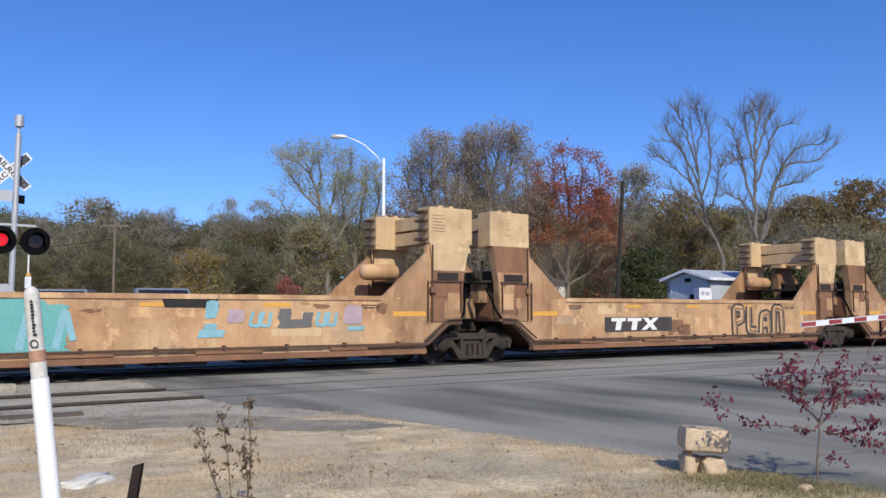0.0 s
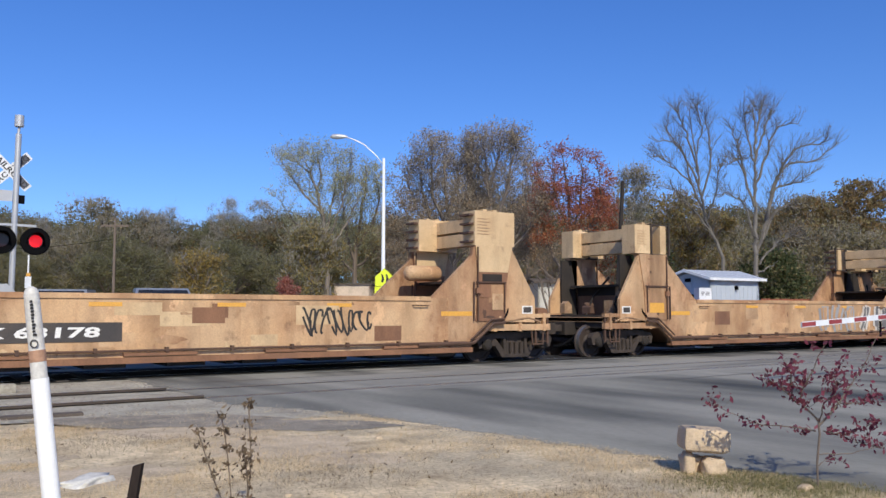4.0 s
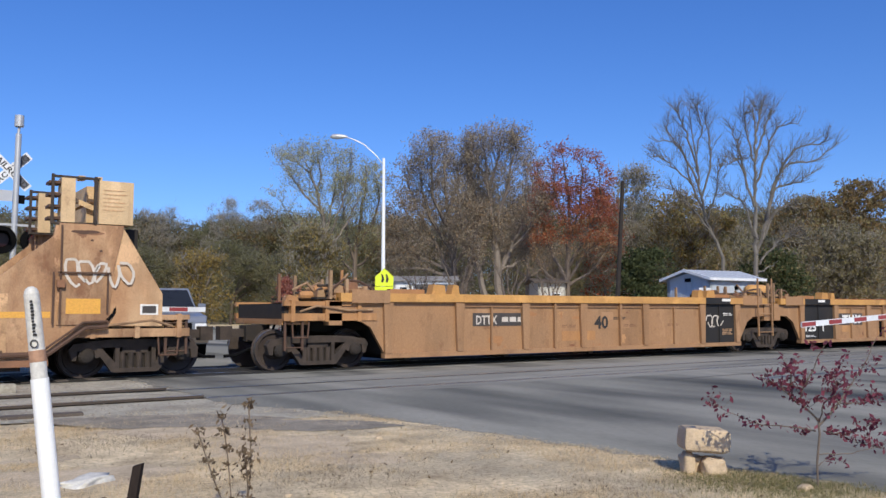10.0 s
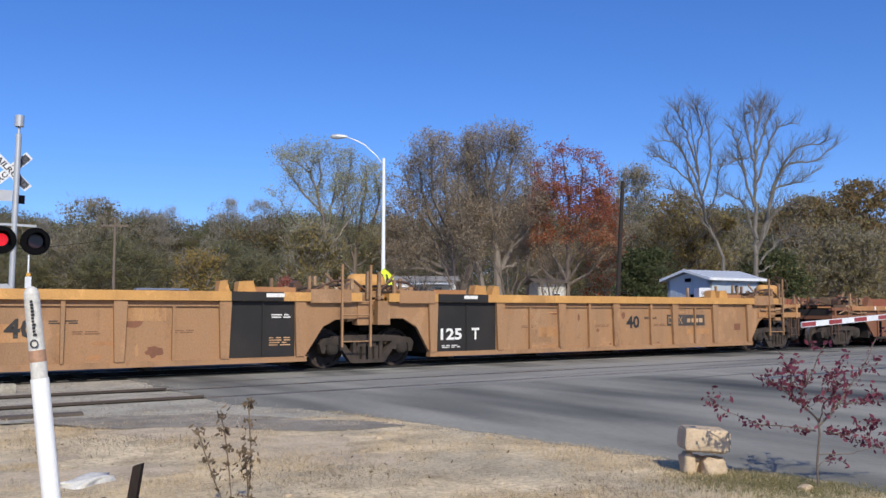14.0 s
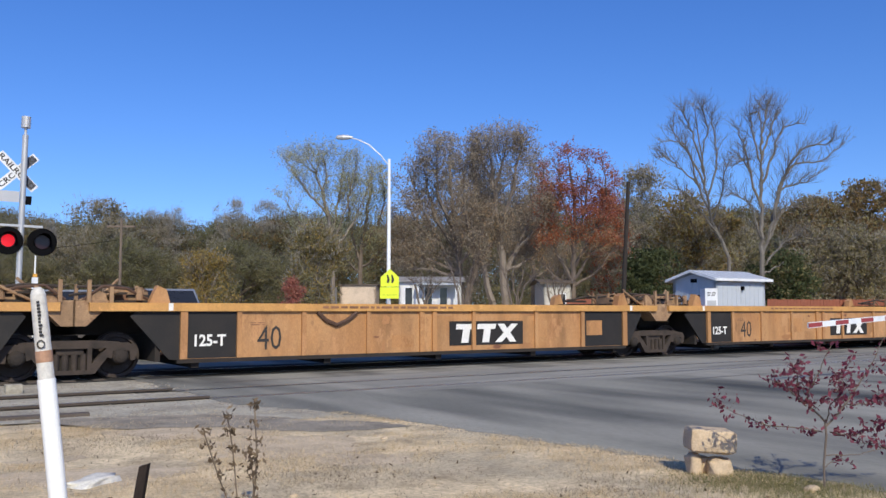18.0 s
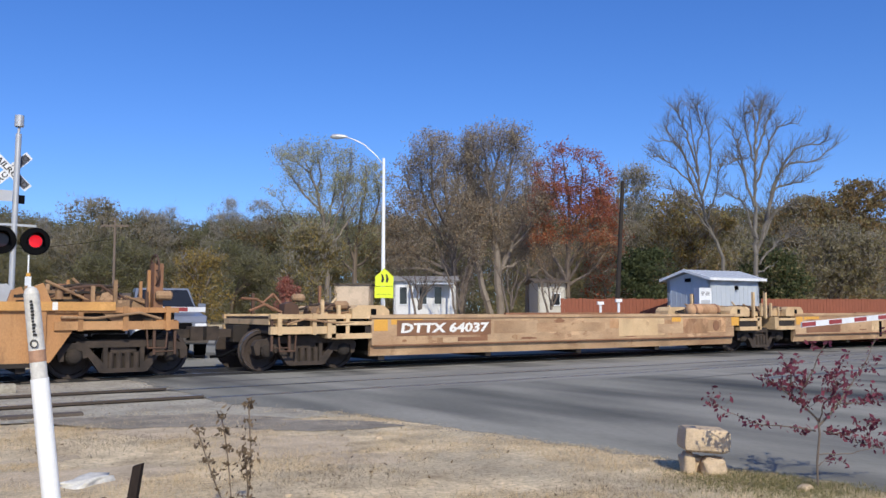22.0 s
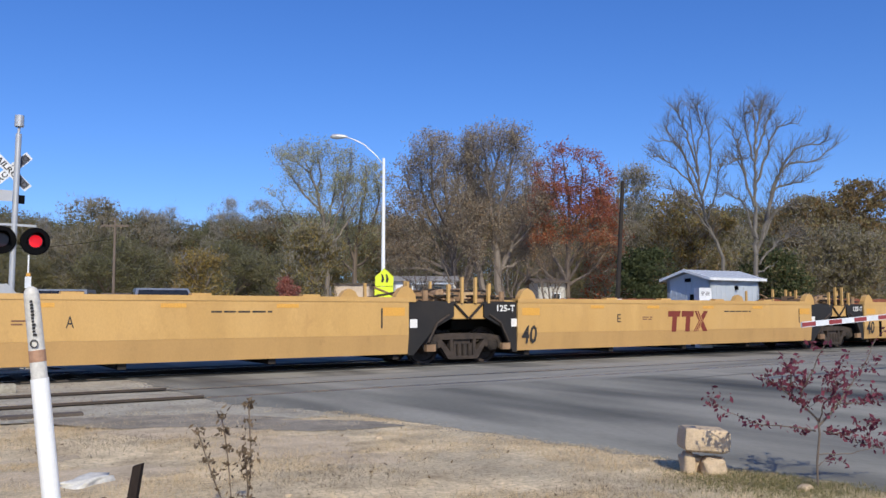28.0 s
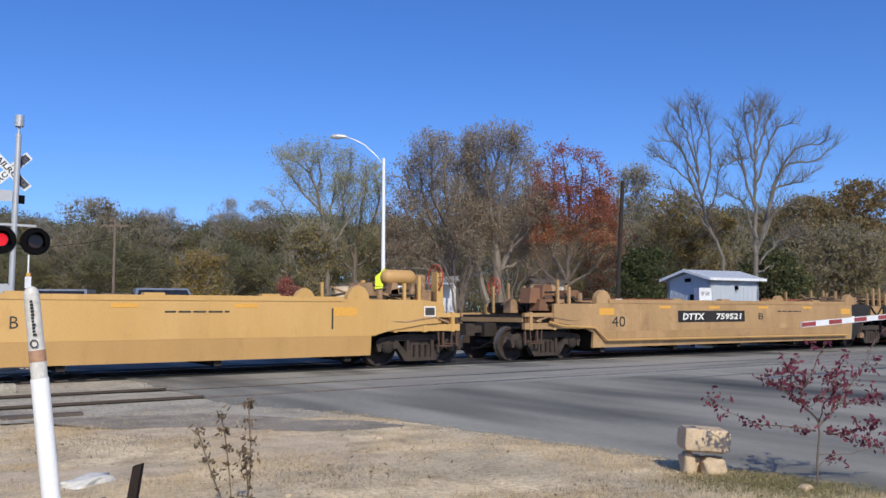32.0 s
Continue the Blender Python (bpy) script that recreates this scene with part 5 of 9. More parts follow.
graffiti(u, 1.95, 4.45, 0.44, 1.6, 14, M["greyspray"], M["silver"], 4, -1.518, word="RISE")
mark_plate(u, 4.68, 7.28, 0.69, 1.34, 4.85, 7.1, "black")
graffiti(u, 11.3, 13.75, 0.5, 1.42, 15, M["tan_end"], M["chalk"], 5)
scrawl(u, 7.5, 11.1, 0.65, 1.45, 41, M["lilac"], 12, 0.09)
scrawl(u, 7.6, 10.9, 0.6, 1.4, 42, M["pale"], 9, 0.05)
lettering("unit_letter", "C", 7.6, 7.8, 0.56, 0.76, -1.512, M["ink"], u)
u, P = unit_at[("bulkhead_b", 2)]
mark_plate(u, 4.45, 7.05, 0.65, 1.32, 4.62, 6.85, "black")
scrawl(u, 7.3, 13.2, 0.55, 1.45, 16, M["tan_dark"], 20, 0.05)
scrawl(u, 7.4, 13.0, 0.6, 1.4, 26, M["pale"], 14, 0.06, -1.505)
scrawl(u, 2.4, 4.2, 0.55, 1.3, 17, M["pale"], 9, 0.06)
scrawl(u, 2.4, 4.2, 0.55, 1.3, 27, M["lilac"], 5, 0.03)
u, P = unit_at[("bulkhead_b", 3)]
piece = []
rnd = random.Random(18)
for k in range(34):
    # ragged upper and lower edge of the painted piece
    piece.append((1.95 + 7.55 * k / 33 + rnd.uniform(-0.1, 0.1), 1.46 + rnd.uniform(-0.12, 0.06)))
piece += [(9.62, 1.2), (9.72, 0.92), (9.6, 0.62)] + [(9.5 - 7.5 * k / 15 + rnd.uniform(-0.1, 0.1), 0.54 + rnd.uniform(-0.03, 0.06)) for k in range(16)] + [(2.02, 0.8), (1.82, 1.0), (1.8, 1.3)]
rim = part("graffiti_shape", prism(B(), [(5.75 + (x - 5.75) * 1.008, 1.0 + (z - 1.0) * 1.045) for x, z in piece][::-1], -1.508, -1.506), M["tan_dark"], u, "faded white spray piece with brown outline")
part("graffiti_fill", prism(B(), piece[::-1], -1.5115, -1.5085), M["chalk"], rim)
for k, st in enumerate((((2.1, 1.36), (2.34, 0.92), (2.42, 0.72), (2.86, 1.48)), ((2.16, 0.6), (2.5, 0.62), (3.02, 1.42), (2.98, 0.72), (2.62, 0.74), (2.72, 0.98)), ((3.5, 1.34), (3.24, 1.16), (3.26, 0.8), (3.46, 0.66), (3.68, 0.84), (3.7, 1.16), (3.5, 1.34)),
                        ((3.82, 0.6), (3.92, 1.2), (4.12, 1.24)), ((4.02, 0.58), (4.1, 0.9), (4.2, 0.6)), ((4.0, 1.34), (4.3, 1.46), (4.36, 1.3), (4.9, 1.4)), ((5.0, 1.38), (5.1, 1.5), (5.2, 1.36), (5.5, 1.48), (5.6, 1.36)), ((6.9, 0.72), (7.06, 0.66), (7.3, 1.44), (7.34, 0.74), (7.1, 0.6)),
                        ((7.5, 1.42), (7.62, 0.94), (7.86, 0.76), (8.04, 1.0), (8.0, 1.42), (7.7, 1.44)), ((8.2, 0.58), (8.28, 1.3), (8.12, 1.44)), ((8.4, 1.24), (8.44, 0.96), (8.78, 1.02), (8.98, 1.22), (9.24, 1.1)), ((8.52, 0.64), (8.62, 0.84), (9.02, 0.8), (9.08, 1.02), (9.4, 0.9), (9.52, 0.68)))):
    bm = B()
    ribbon(bm, st, 0.042, -1.513)
    part("graffiti_stroke", bm, M["tan_dark"] if k % 3 else M["rustbar"], rim)
for k, (x0, x1, z0, z1) in enumerate(((3.38, 3.58, 0.86, 1.16), (2.66, 2.86, 0.82, 1.0), (7.7, 7.92, 1.0, 1.32))):
    ragged("graffiti_counter", x0, x1, z0, z1, -1.5125, M["tan"], rim, k + 31)
mark_plate(u, 4.2, 6.8, 0.65, 1.32, 4.38, 6.6, "black")
u, P = unit_at[("bulkhead_b", 4)]
plate("number_panel", 1.6, 5.0, 0.70, 1.08, -1.512, M["plate"], u, "dark panel with white lettering")
lettering("car_number", "DTTX 63203", 1.85, 4.75, 0.79, 1.01, -1.516, M["white"], u, 0.1, 0.03)
scrawl(u, P - 1.35, P - 0.2, 1.75, 2.3, 20, M["chalk"], 5, 0.05, -1.54)
scrawl(u, 8.6, 11.2, 0.7, 1.4, 21, M["pale"], 5, 0.05)

for k in range(5):
    u, P = unit_at[("ribbed", k)]
    if k:
        lettering("load_mark", "125", 1.82, 2.44, 0.6, 0.88, -1.448, M["white"], u, 0.0, 0.03)
        lettering("load_mark", "T", 2.73, 2.96, 0.6, 0.88, -1.448, M["white"], u, 0.0, 0.03)
        text_bars(u, 1.85, 2.4, 0.46, 2, M["white"], -1.448, 0.02, 31)
    if k < 4:
        text_bars(u, P - 2.5, P - 2.02, 0.72, 4, M["tan"], -1.448, 0.025, 32)
        text_bars(u, P - 2.45, P - 2.02, 1.2, 2, M["white"], -1.448, 0.025, 37)
    if 1 <= k <= 3:
        plate("mark_panel", 3.84, 5.31, 0.8, 1.2, -1.438, M["plate"], u, "dark worn panel with white bars")
        mark_shapes(u, 4.0, 5.2, 0.85, 1.15, -1.443, M["white"] if k == 1 else M["tan"])
    if k in (0, 1, 3, 4):
        lettering("size_mark", "40", 8.08, 8.6, 0.8, 1.16, -1.438, M["ink"], u, 0.0, 0.03)
    text_bars(u, 8.8, 9.3, 1.1, 2, M["ink"], -1.437, 0.02, 33 + k)
    patches(u, 3.6, 12.0, 0.4, 1.45, 70 + k, [M["orange"], M["ochre_worn"]], 4, -1.434)
    if k == 0:
        lettering("car_number", "DTTX", 4.1, 4.75, 0.96, 1.18, -1.442, M["chalk"], u, 0.0, 0.02)
        plate("number_panel", 4.0, 5.75, 0.92, 1.24, -1.438, M["plate"], u, "dark worn number panel")
        text_bars(u, 4.9, 5.5, 1.02, 1, M["chalk"], -1.442, 0.12, 34)
        scrawl(u, P - 3.2, P - 2.5, 0.8, 1.2, 35, M["chalk"], 3, 0.04, -1.45)
    if k == 4:
        plate("number_panel", P - 5.56, P - 3.9, 0.86, 1.18, -1.438, M["plate"], u, "dark worn number panel")
        lettering("car_number", "DTTX", P - 5.5, P - 4.9, 0.92, 1.12, -1.442, M["tan"], u)
        text_bars(u, P - 4.7, P - 4.0, 0.95, 1, M["tan"], -1.442, 0.12, 36)
        plate("data_plate", P - 2.5, P - 2.2, 0.7, 0.9, -1.438, M["brown"], u)

for k in range(5):
    u, P = unit_at[("chorded", k)]
    if k:
        lettering("load_mark", "125-T", 2.24, 2.88, 0.6, 0.84, -1.431, M["white"], u, 0.0, 0.03)
    if k in (0, 4):
        x0 = 3.25 if k == 4 else 3.62
        plate("number_panel", 3.22 if k == 4 else 3.67, 6.1, 0.37, 0.68, -1.428, M["black"], u, "black number panel")
        lettering("car_number", "DTTX", x0 + 0.1, x0 + 1.0, 0.46, 0.64, -1.433, M["white"], u, 0.2, 0.03)
        lettering("car_number", "748421", x0 + 1.4, x0 + 2.28, 0.46, 0.64, -1.433, M["white"], u, 0.2, 0.03)
        lettering("size_mark", "40", 8.35, 8.85, 0.52, 1.0, -1.426, M["ink"], u)
        if k == 4:
            plate("data_panel", 11.16, 11.76, 0.55, 0.93, -1.426, M["white"], u, "white data panel")
            plate("data_panel", 11.2, 11.72, 0.6, 0.89, -1.430, M["plate"], u)
    else:
        lettering("size_mark", "40", 3.55, 4.08, 0.5, 1.0, -1.426, M["ink"], u)
        plate("mark_panel", 8.35, 10.6, 0.48, 1.06, -1.428, M["black"], u, "black panel with white bars")
        mark_shapes(u, 8.5, 10.4, 0.54, 0.99, -1.433, M["white"])
        bm = B()
        pipe(bm, [(4.9, -1.46, 1.28), (5.1, -1.46, 1.1), (5.35, -1.46, 1.0), (5.6, -1.46, 1.1), (5.85, -1.46, 1.28)], 0.045)
        if k != 2:
            part("sag_pipe", bm, M["rustbar"], u, "sagging rusty pipe")
    patches(u, 4.6, 12.3, 0.4, 1.25, 80 + k, [M["orange"], M["orange_pale"]], 4, -1.424)
    text_bars(u, 3.4, 3.7, 1.05, 2, M["tan_dark"], -1.425, 0.02, 81 + k)

u, P = unit_at[("brown", 0)]
patches(u, 2.4, 12.0, 0.4, 1.25, 90, [M["brown"], M["tan_dark"]], 5, -1.424)
plate("tape", 2.4, 3.6, 1.36, 1.44, -1.504, M["amber"], u, "amber reflective tape")
plate("tape", P - 2.6, P - 1.0, 1.36, 1.44, -1.504, M["amber"], u, "amber reflective tape")

for k in range(5):
    u, P = unit_at[("low", k)]
    patches(u, 2.0, P - 2.0, 0.55, 1.1, 100 + k, [M["tan_dark"], M["tan"], M["head"], M["pale"], M["tan_end"], M["tan_end"]], 14, big=2.0)
    if k == 0:
        plate("number_panel", 2.1, 4.8, 0.72, 1.08, -1.512, M["tan_dark"], u, "rusty number panel")
        lettering("car_number", "DTTX 64037", 2.2, 4.7, 0.78, 1.02, -1.516, M["white"], u, 0.15, 0.04)
    elif k < 4:
        plate("mark_panel", 7.0, 8.75, 0.5, 0.86, -1.512, M["plate"], u, "dark worn panel with white bars", 0.06)
        mark_shapes(u, 7.12, 8.65, 0.54, 0.83, -1.516, M["white"])
    bm = B()
    lathe(bm, [(-1.516, 0.15), (-1.512, 0.16)], "y", 14, (P - 2.6, 0, 0.85))
    part("round_patch", bm, M["tan_dark"], u)

for k in range(5):
    u, P = unit_at[("smooth", k)]
    x0 = 2.5 if k == 0 else 1.58
    lettering("size_mark", "40", x0, x0 + 0.5, 0.47, 0.93, -1.506, M["ink"], u, 0.1, 0.02)
    if k:
        lettering("load_mark", "125-T", 0.85, 1.42, 1.28, 1.44, -1.457, M["white"], u, 0.0, 0.03)
    if k in (0, 4):
        plate("number_panel", 3.35, 5.75, 0.88, 1.14, -1.506, M["black"], u, "black number panel")
        lettering("car_number", "DTTX", 3.5, 4.2, 0.93, 1.09, -1.511, M["white"], u, 0.2, 0.03)
        lettering("car_number", "743936", 4.7, 5.6, 0.93, 1.09, -1.511, M["white"], u, 0.2, 0.03)
    else:
        mark_shapes(u, 7.02, 8.8, 0.69, 1.29, -1.506, M["redink"], M["yellow"])
    lettering("unit_letter", "AEDCB"[k], 5.0 if k in (1, 2, 3) else 6.9, 5.14 if k in (1, 2, 3) else 7.04, 0.98, 1.2, -1.506, M["ink"], u)
    plate("end_line", P - 2.5, P - 2.46, 0.9, 1.35, -1.506, M["ink"], u)
u, P = unit_at[("smooth", 4)]
plate("data_panel", P - 0.1, P + 0.22, 1.16, 1.4, -1.506, M["white"], u, "white data panel")
plate("data_panel", P - 0.07, P + 0.19, 1.19, 1.37, -1.510, M["plate"], u)

u, P = unit_at[("last", 0)]
lettering("size_mark", "40", 2.1, 2.62, 0.85, 1.15, -1.506, M["ink"], u)
plate("number_panel", 4.8, 7.9, 0.96, 1.3, -1.506, M["black"], u, "black number panel")
lettering("car_number", "DTTX", 5.0, 5.95, 1.03, 1.22, -1.511, M["white"], u, 0.2, 0.03)
lettering("car_number", "759521", 6.5, 7.7, 1.03, 1.22, -1.511, M["white"], u, 0.2, 0.03)
lettering("unit_letter", "B", 8.6, 8.85, 1.02, 1.22, -1.506, M["ink"], u)
bm = B()
pipe(bm, [(-0.2, -1.54, 1.0), (0.3, -1.56, 0.9), (1.4, -1.56, 0.84), (1.85, -1.56, 0.5), (13.5, -1.56, 0.46)], 0.03)
part("air_pipe", bm, M["yellow_low"], u)

# rust and grime
for (car, k), (u, P) in unit_at.items():
    seed = sum(map(ord, car)) + k
    if car.startswith("bulkhead"):
        blotches(u, 2.3, P - 2.3, 0.46, 1.52, seed, [M["tan_end"], M["tan_end"], M["tan_dark"], M["head"]], 18)
        for e, w in ((0.0, 1), (P, -1)):
            a, b = sorted((e + w * 0.62, e + w * 1.42))
            blotches(u, a, b, 1.1, 2.8, seed + 50 + int(e), [M["tan_dark"], M["tan"], M["rustbar"]], 6, -1.5315)
    elif car == "low":
        blotches(u, 1.9, P - 2.0, 0.56, 1.12, seed, [M["tan_dark"], M["tan_end"], M["tan"], M["tan_end"]], 18)
    elif car in ("ribbed", "chorded"):
        y = -1.43143 if car == "ribbed" else -1.42143
        blotches(u, 3.7, P - 3.8, 0.36, 1.28, seed, [M["rust_top"], M["rust_top"], M["orange_pale"], M["brown"]], 18, y)


def end_deck(unit, x, way, z, mat, seed, busy):
    """The end platform of a car: two side beams with a dark gap, uprights, a stirrup, and rigging on top; way points off the car."""
    rnd = random.Random(seed)

    def X(a, b):
        return sorted((x + way * a, x + way * b))
    for s in (-1, 1):
        for za, zb in ((z - 0.10, z), (z - 0.42, z - 0.26)):
            y0, y1 = sorted((s * 1.46, s * 1.34))
            part("deck_beam", box(B(), *X(-1.3, 0.95), y0, y1, za, zb), mat, unit, bevel=0.012)
    part("deck_web", box(B(), *X(-1.3, 0.9), -1.33, 1.33, z - 0.4, z - 0.05), M["under"], unit)
    for q in (-0.9, -0.1, 0.7):
        part("deck_upright", box(B(), *X(q, q + 0.09), -1.475, -1.34, z - 0.44, z + 0.02), mat, unit, bevel=0.01)
    bm = B()
    pipe(bm, [(x + way * -1.2, -1.47, z - 0.18), (x + way * -0.6, -1.49, z - 0.2), (x + way * 0.2, -1.49, z - 0.1), (x + way * 0.6, -1.49, z - 0.22)], 0.025)
    part("brake_pipe", bm, M["gear"], unit)
    bm = B()
    pipe(bm, [(x + way * 0.35, -1.42, z - 0.4), (x + way * 0.38, -1.42, z - 0.78), (x + way * 0.72, -1.42, z - 0.78), (x + way * 0.75, -1.42, z - 0.4)], 0.02)
    part("stirrup", bm, M["rustbar"], unit)
    # hoses that hang between the cars
    for k in range(2):
        y = -0.5 + 0.35 * k
        bm = B()
        pipe(bm, [(x + way * 0.7, y, z - 0.4), (x + way * 0.85, y, z - 0.75), (x + way * 1.1, y + 0.03, z - 0.92), (x + way * 1.35, y + 0.05, z - 0.86)], 0.024)
        part("air_hose", bm, M["lampblack"], unit)
    mats = [mat, M["gear"], M["rustbar"], M["tan_dark"]]
    for k in range(busy):
        q, y = rnd.uniform(-1.25, 0.75), rnd.uniform(-1.35, 0.6)
        kind = k % 4
        bm = B()
        if kind == 0:
            w_, d_, h_ = rnd.uniform(0.12, 0.4), rnd.uniform(0.15, 0.4), rnd.uniform(0.12, 0.42)
            a_, b_ = X(q, q + w_)
            prism(bm, [(a_, z), (b_, z), (b_ - 0.03, z + h_ * 0.7), ((a_ + b_) / 2, z + h_), (a_ + 0.02, z + h_ * 0.8)], y, y + d_)
            part("casting", bm, rnd.choice(mats), unit, bevel=0.02)
        elif kind == 1:
            h_ = rnd.uniform(0.3, 0.75)
            box(bm, x + way * q - 0.03, x + way * q + 0.03, y - 0.03, y + 0.03, z, z + h_)
            part("stanchion", bm, rnd.choice(mats), unit)
        elif kind == 2:
            pipe(bm, [(x + way * q, y, z + rnd.uniform(0, 0.15)), (x + way * (q + 0.35), y + 0.1, z + rnd.uniform(0.15, 0.5)), (x + way * (q + 0.75), y, z + rnd.uniform(0.05, 0.35))], rnd.uniform(0.02, 0.035))
            part("bent_pipe", bm, rnd.choice(mats), unit)
        else:
            lathe(bm, [(x + way * q - 0.15, 0.06), (x + way * q - 0.1, 0.1), (x + way * q + 0.14, 0.1), (x + way * q + 0.18, 0.05)], "x", 10, (0, y, z + rnd.uniform(0.12, 0.4)))
            part("brake_cylinder", bm, rnd.choice(mats), unit)


DECK = {"bulkhead_a": ("tan", 1.22, 6), "bulkhead_b": ("tan_end", 1.22, 6), "ribbed": ("orange", 1.5, 10), "brown": ("brown", 1.4, 10), "chorded": ("orange", 1.36, 14), "low": ("head", 1.22, 12),
        "smooth": ("yellow", 1.24, 18), "last": ("dull", 1.24, 20)}
for n_, (car, piv) in enumerate(PIVOTS.items()):
    n = len(piv) - 2
    paint_, z_, busy_ = DECK[car]
    u, P = unit_at[(car, 0)]
    end_deck(u, 0.0, -1, z_, M[paint_], 500 + n_, busy_)
    if car != "last":
        v, Q = unit_at[(car, n)]
        end_deck(v, Q, 1, z_, M[paint_], 520 + n_, busy_)
        if car in ("chorded", "smooth", "brown"):
            part("brake_stand", box(B(), Q + 0.58, Q + 0.76, -1.02, -0.78, z_, 2.24), M["tan_dark"] if car != "smooth" else M["yellow"], v, "hand brake stand", bevel=0.03)
u, P = unit_at[("smooth", 4)]
tank(u, P - 0.9, P + 0.0, -0.9, 2.08, 0.19, M["yellow_low"], "yellow air reservoir")
for xa, xb, za, zb, y in ((-0.85, -0.6, 1.6, 1.95, -1.2), (-0.3, -0.05, 1.6, 1.95, -1.2), (0.1, 0.5, 1.3, 1.8, -1.0), (0.3, 0.75, 1.5, 2.2, -0.3), (-1.6, -1.1, 1.7, 1.95, -0.9)):
    part("casting", prism(B(), [(P + xa, za), (P + xb, za), (P + xb - 0.05, zb), (P + xa + 0.06, zb)], y, y + 0.4), M["gear"], u, bevel=0.03)
u, P = unit_at[("last", 0)]
for xa, xb, za, zb, y in ((-0.5, -0.1, 1.5, 1.9, -1.1), (0.1, 0.5, 1.6, 2.0, -0.9), (0.6, 1.2, 1.65, 1.85, -1.2), (-0.3, 0.3, 1.3, 1.6, -1.25)):
    part("casting", prism(B(), [(xa, za), (xb, za), (xb - 0.05, zb), (xa + 0.06, zb)], y, y + 0.4), M["tan_dark"], u, bevel=0.03)
for k in range(5):
    u, P = unit_at[("smooth", k)]
    for j, (xa, xb, za, zb) in enumerate(((P - 0.9, P - 0.55, 1.5, 1.82), (P - 0.5, P - 0.1, 1.5, 1.74), (P - 0.2, P + 0.25, 1.5, 1.86), (0.35, 0.8, 1.5, 1.84), (0.75, 1.15, 1.5, 1.7))):
        part("casting", prism(B(), [(xa, za), (xb, za), (xb - 0.06, zb), (xa + 0.1, zb - 0.04)], -1.2 + 0.2 * j, -0.8 + 0.2 * j), M["head"] if j % 2 else M["gear"], u, bevel=0.03)


def clutter(unit, x, way, z, mats, seed):
    """Rigging on a car's end platform: castings, a cranked lever and a bent pipe."""
    rnd = random.Random(seed)
    for j in range(3):
        a = x + way * (0.1 + 0.5 * j + rnd.uniform(-0.1, 0.1))
        w, h, y = rnd.uniform(0.22, 0.42), rnd.uniform(0.14, 0.34), -1.35 + 0.45 * j + rnd.uniform(-0.05, 0.1)
        pts = [(a, z), (a + way * w, z), (a + way * w * 0.85, z + h * 0.8), (a + way * w * 0.5, z + h), (a + way * w * 0.1, z + h * 0.6)]
        part("casting", prism(B(), pts[::way], y, y + rnd.uniform(0.15, 0.35)), mats[j % len(mats)], unit, bevel=0.025)
    bm = B()
    pipe(bm, [(x + way * 0.0, -1.38, z + 0.04), (x + way * 0.35, -1.36, z + 0.3), (x + way * 0.8, -1.3, z + 0.26), (x + way * 1.25, -1.2, z + 0.05)], 0.028)
    part("bent_pipe", bm, mats[-1], unit)
    bm = B()
    cyl(bm, (x + way * 0.3, -0.9, z), (x + way * 0.75, -0.8, z + 0.45), 0.03, seg=6)
    part("lever", bm, mats[0], unit)


for n_, ((car, k), (u, P)) in enumerate(unit_at.items()):
    if car in ("chorded", "brown", "low", "ribbed"):
        z = {"chorded": 1.47, "brown": 1.47, "low": 1.13, "ribbed": 1.69}[car]
        mats = [M["gear"], M["tan_dark"], M["rustbar"]] if car != "low" else [M["head"], M["gear"], M["rustbar"]]
        clutter(u, 0.15, 1, z, mats, 300 + n_)
        clutter(u, P - 0.15, -1, z, mats, 400 + n_)

# ---- ground, road and tracks ----


def px(u):
    """Sideways slope for a pixel column of the camera's view: focal length 1500, axis at 784."""
    return (u - 784) / 1500


def sheet(name, outline, z, mat, label, category, n=1):
    bm = B()
    vs = [bm.verts.new((x, y, z)) for x, y in outline]
    bm.faces.new(vs)
    ob = part(name, bm, mat)
    return tagged(ob, label, category, kind="structure")


# one sheet from the camera to the horizon, finer and uneven near the camera
bm = B()
xs = [-3000, -800, -200, -60, -20, -8] + [-4 + 0.5 * i for i in range(33)] + [16, 22, 40, 80, 200, 800, 3000]
ys = [-3000, -400, -60, -10, 0] + [1.5 + 0.5 * i for i in range(21)] + [14, 16, 20, 26, 40, 80, 160, 400, 1000, 3000]
grid = [[bm.verts.new((x, y, -0.05 if (y > 11.3 or x > 6.6) else -0.0035 - 0.02 * max(0, noise.noise((x * 0.6, y * 0.6, 3))) * min(1, max(0, (4.6 - x) / 1.5)) - (0.012 if y > 10.4 and x < 4.6 else 0))) for y in ys] for x in xs]
for i in range(len(xs) - 1):
    for j in range(len(ys) - 1):
        bm.faces.new((grid[i][j], grid[i + 1][j], grid[i + 1][j + 1], grid[i][j + 1]))
ground = part("ground", bm, M["soil"], smooth=True)
tagged(ground, "dry trampled tan lawn and bare earth", "ground", kind="structure")

rnd = random.Random(4)
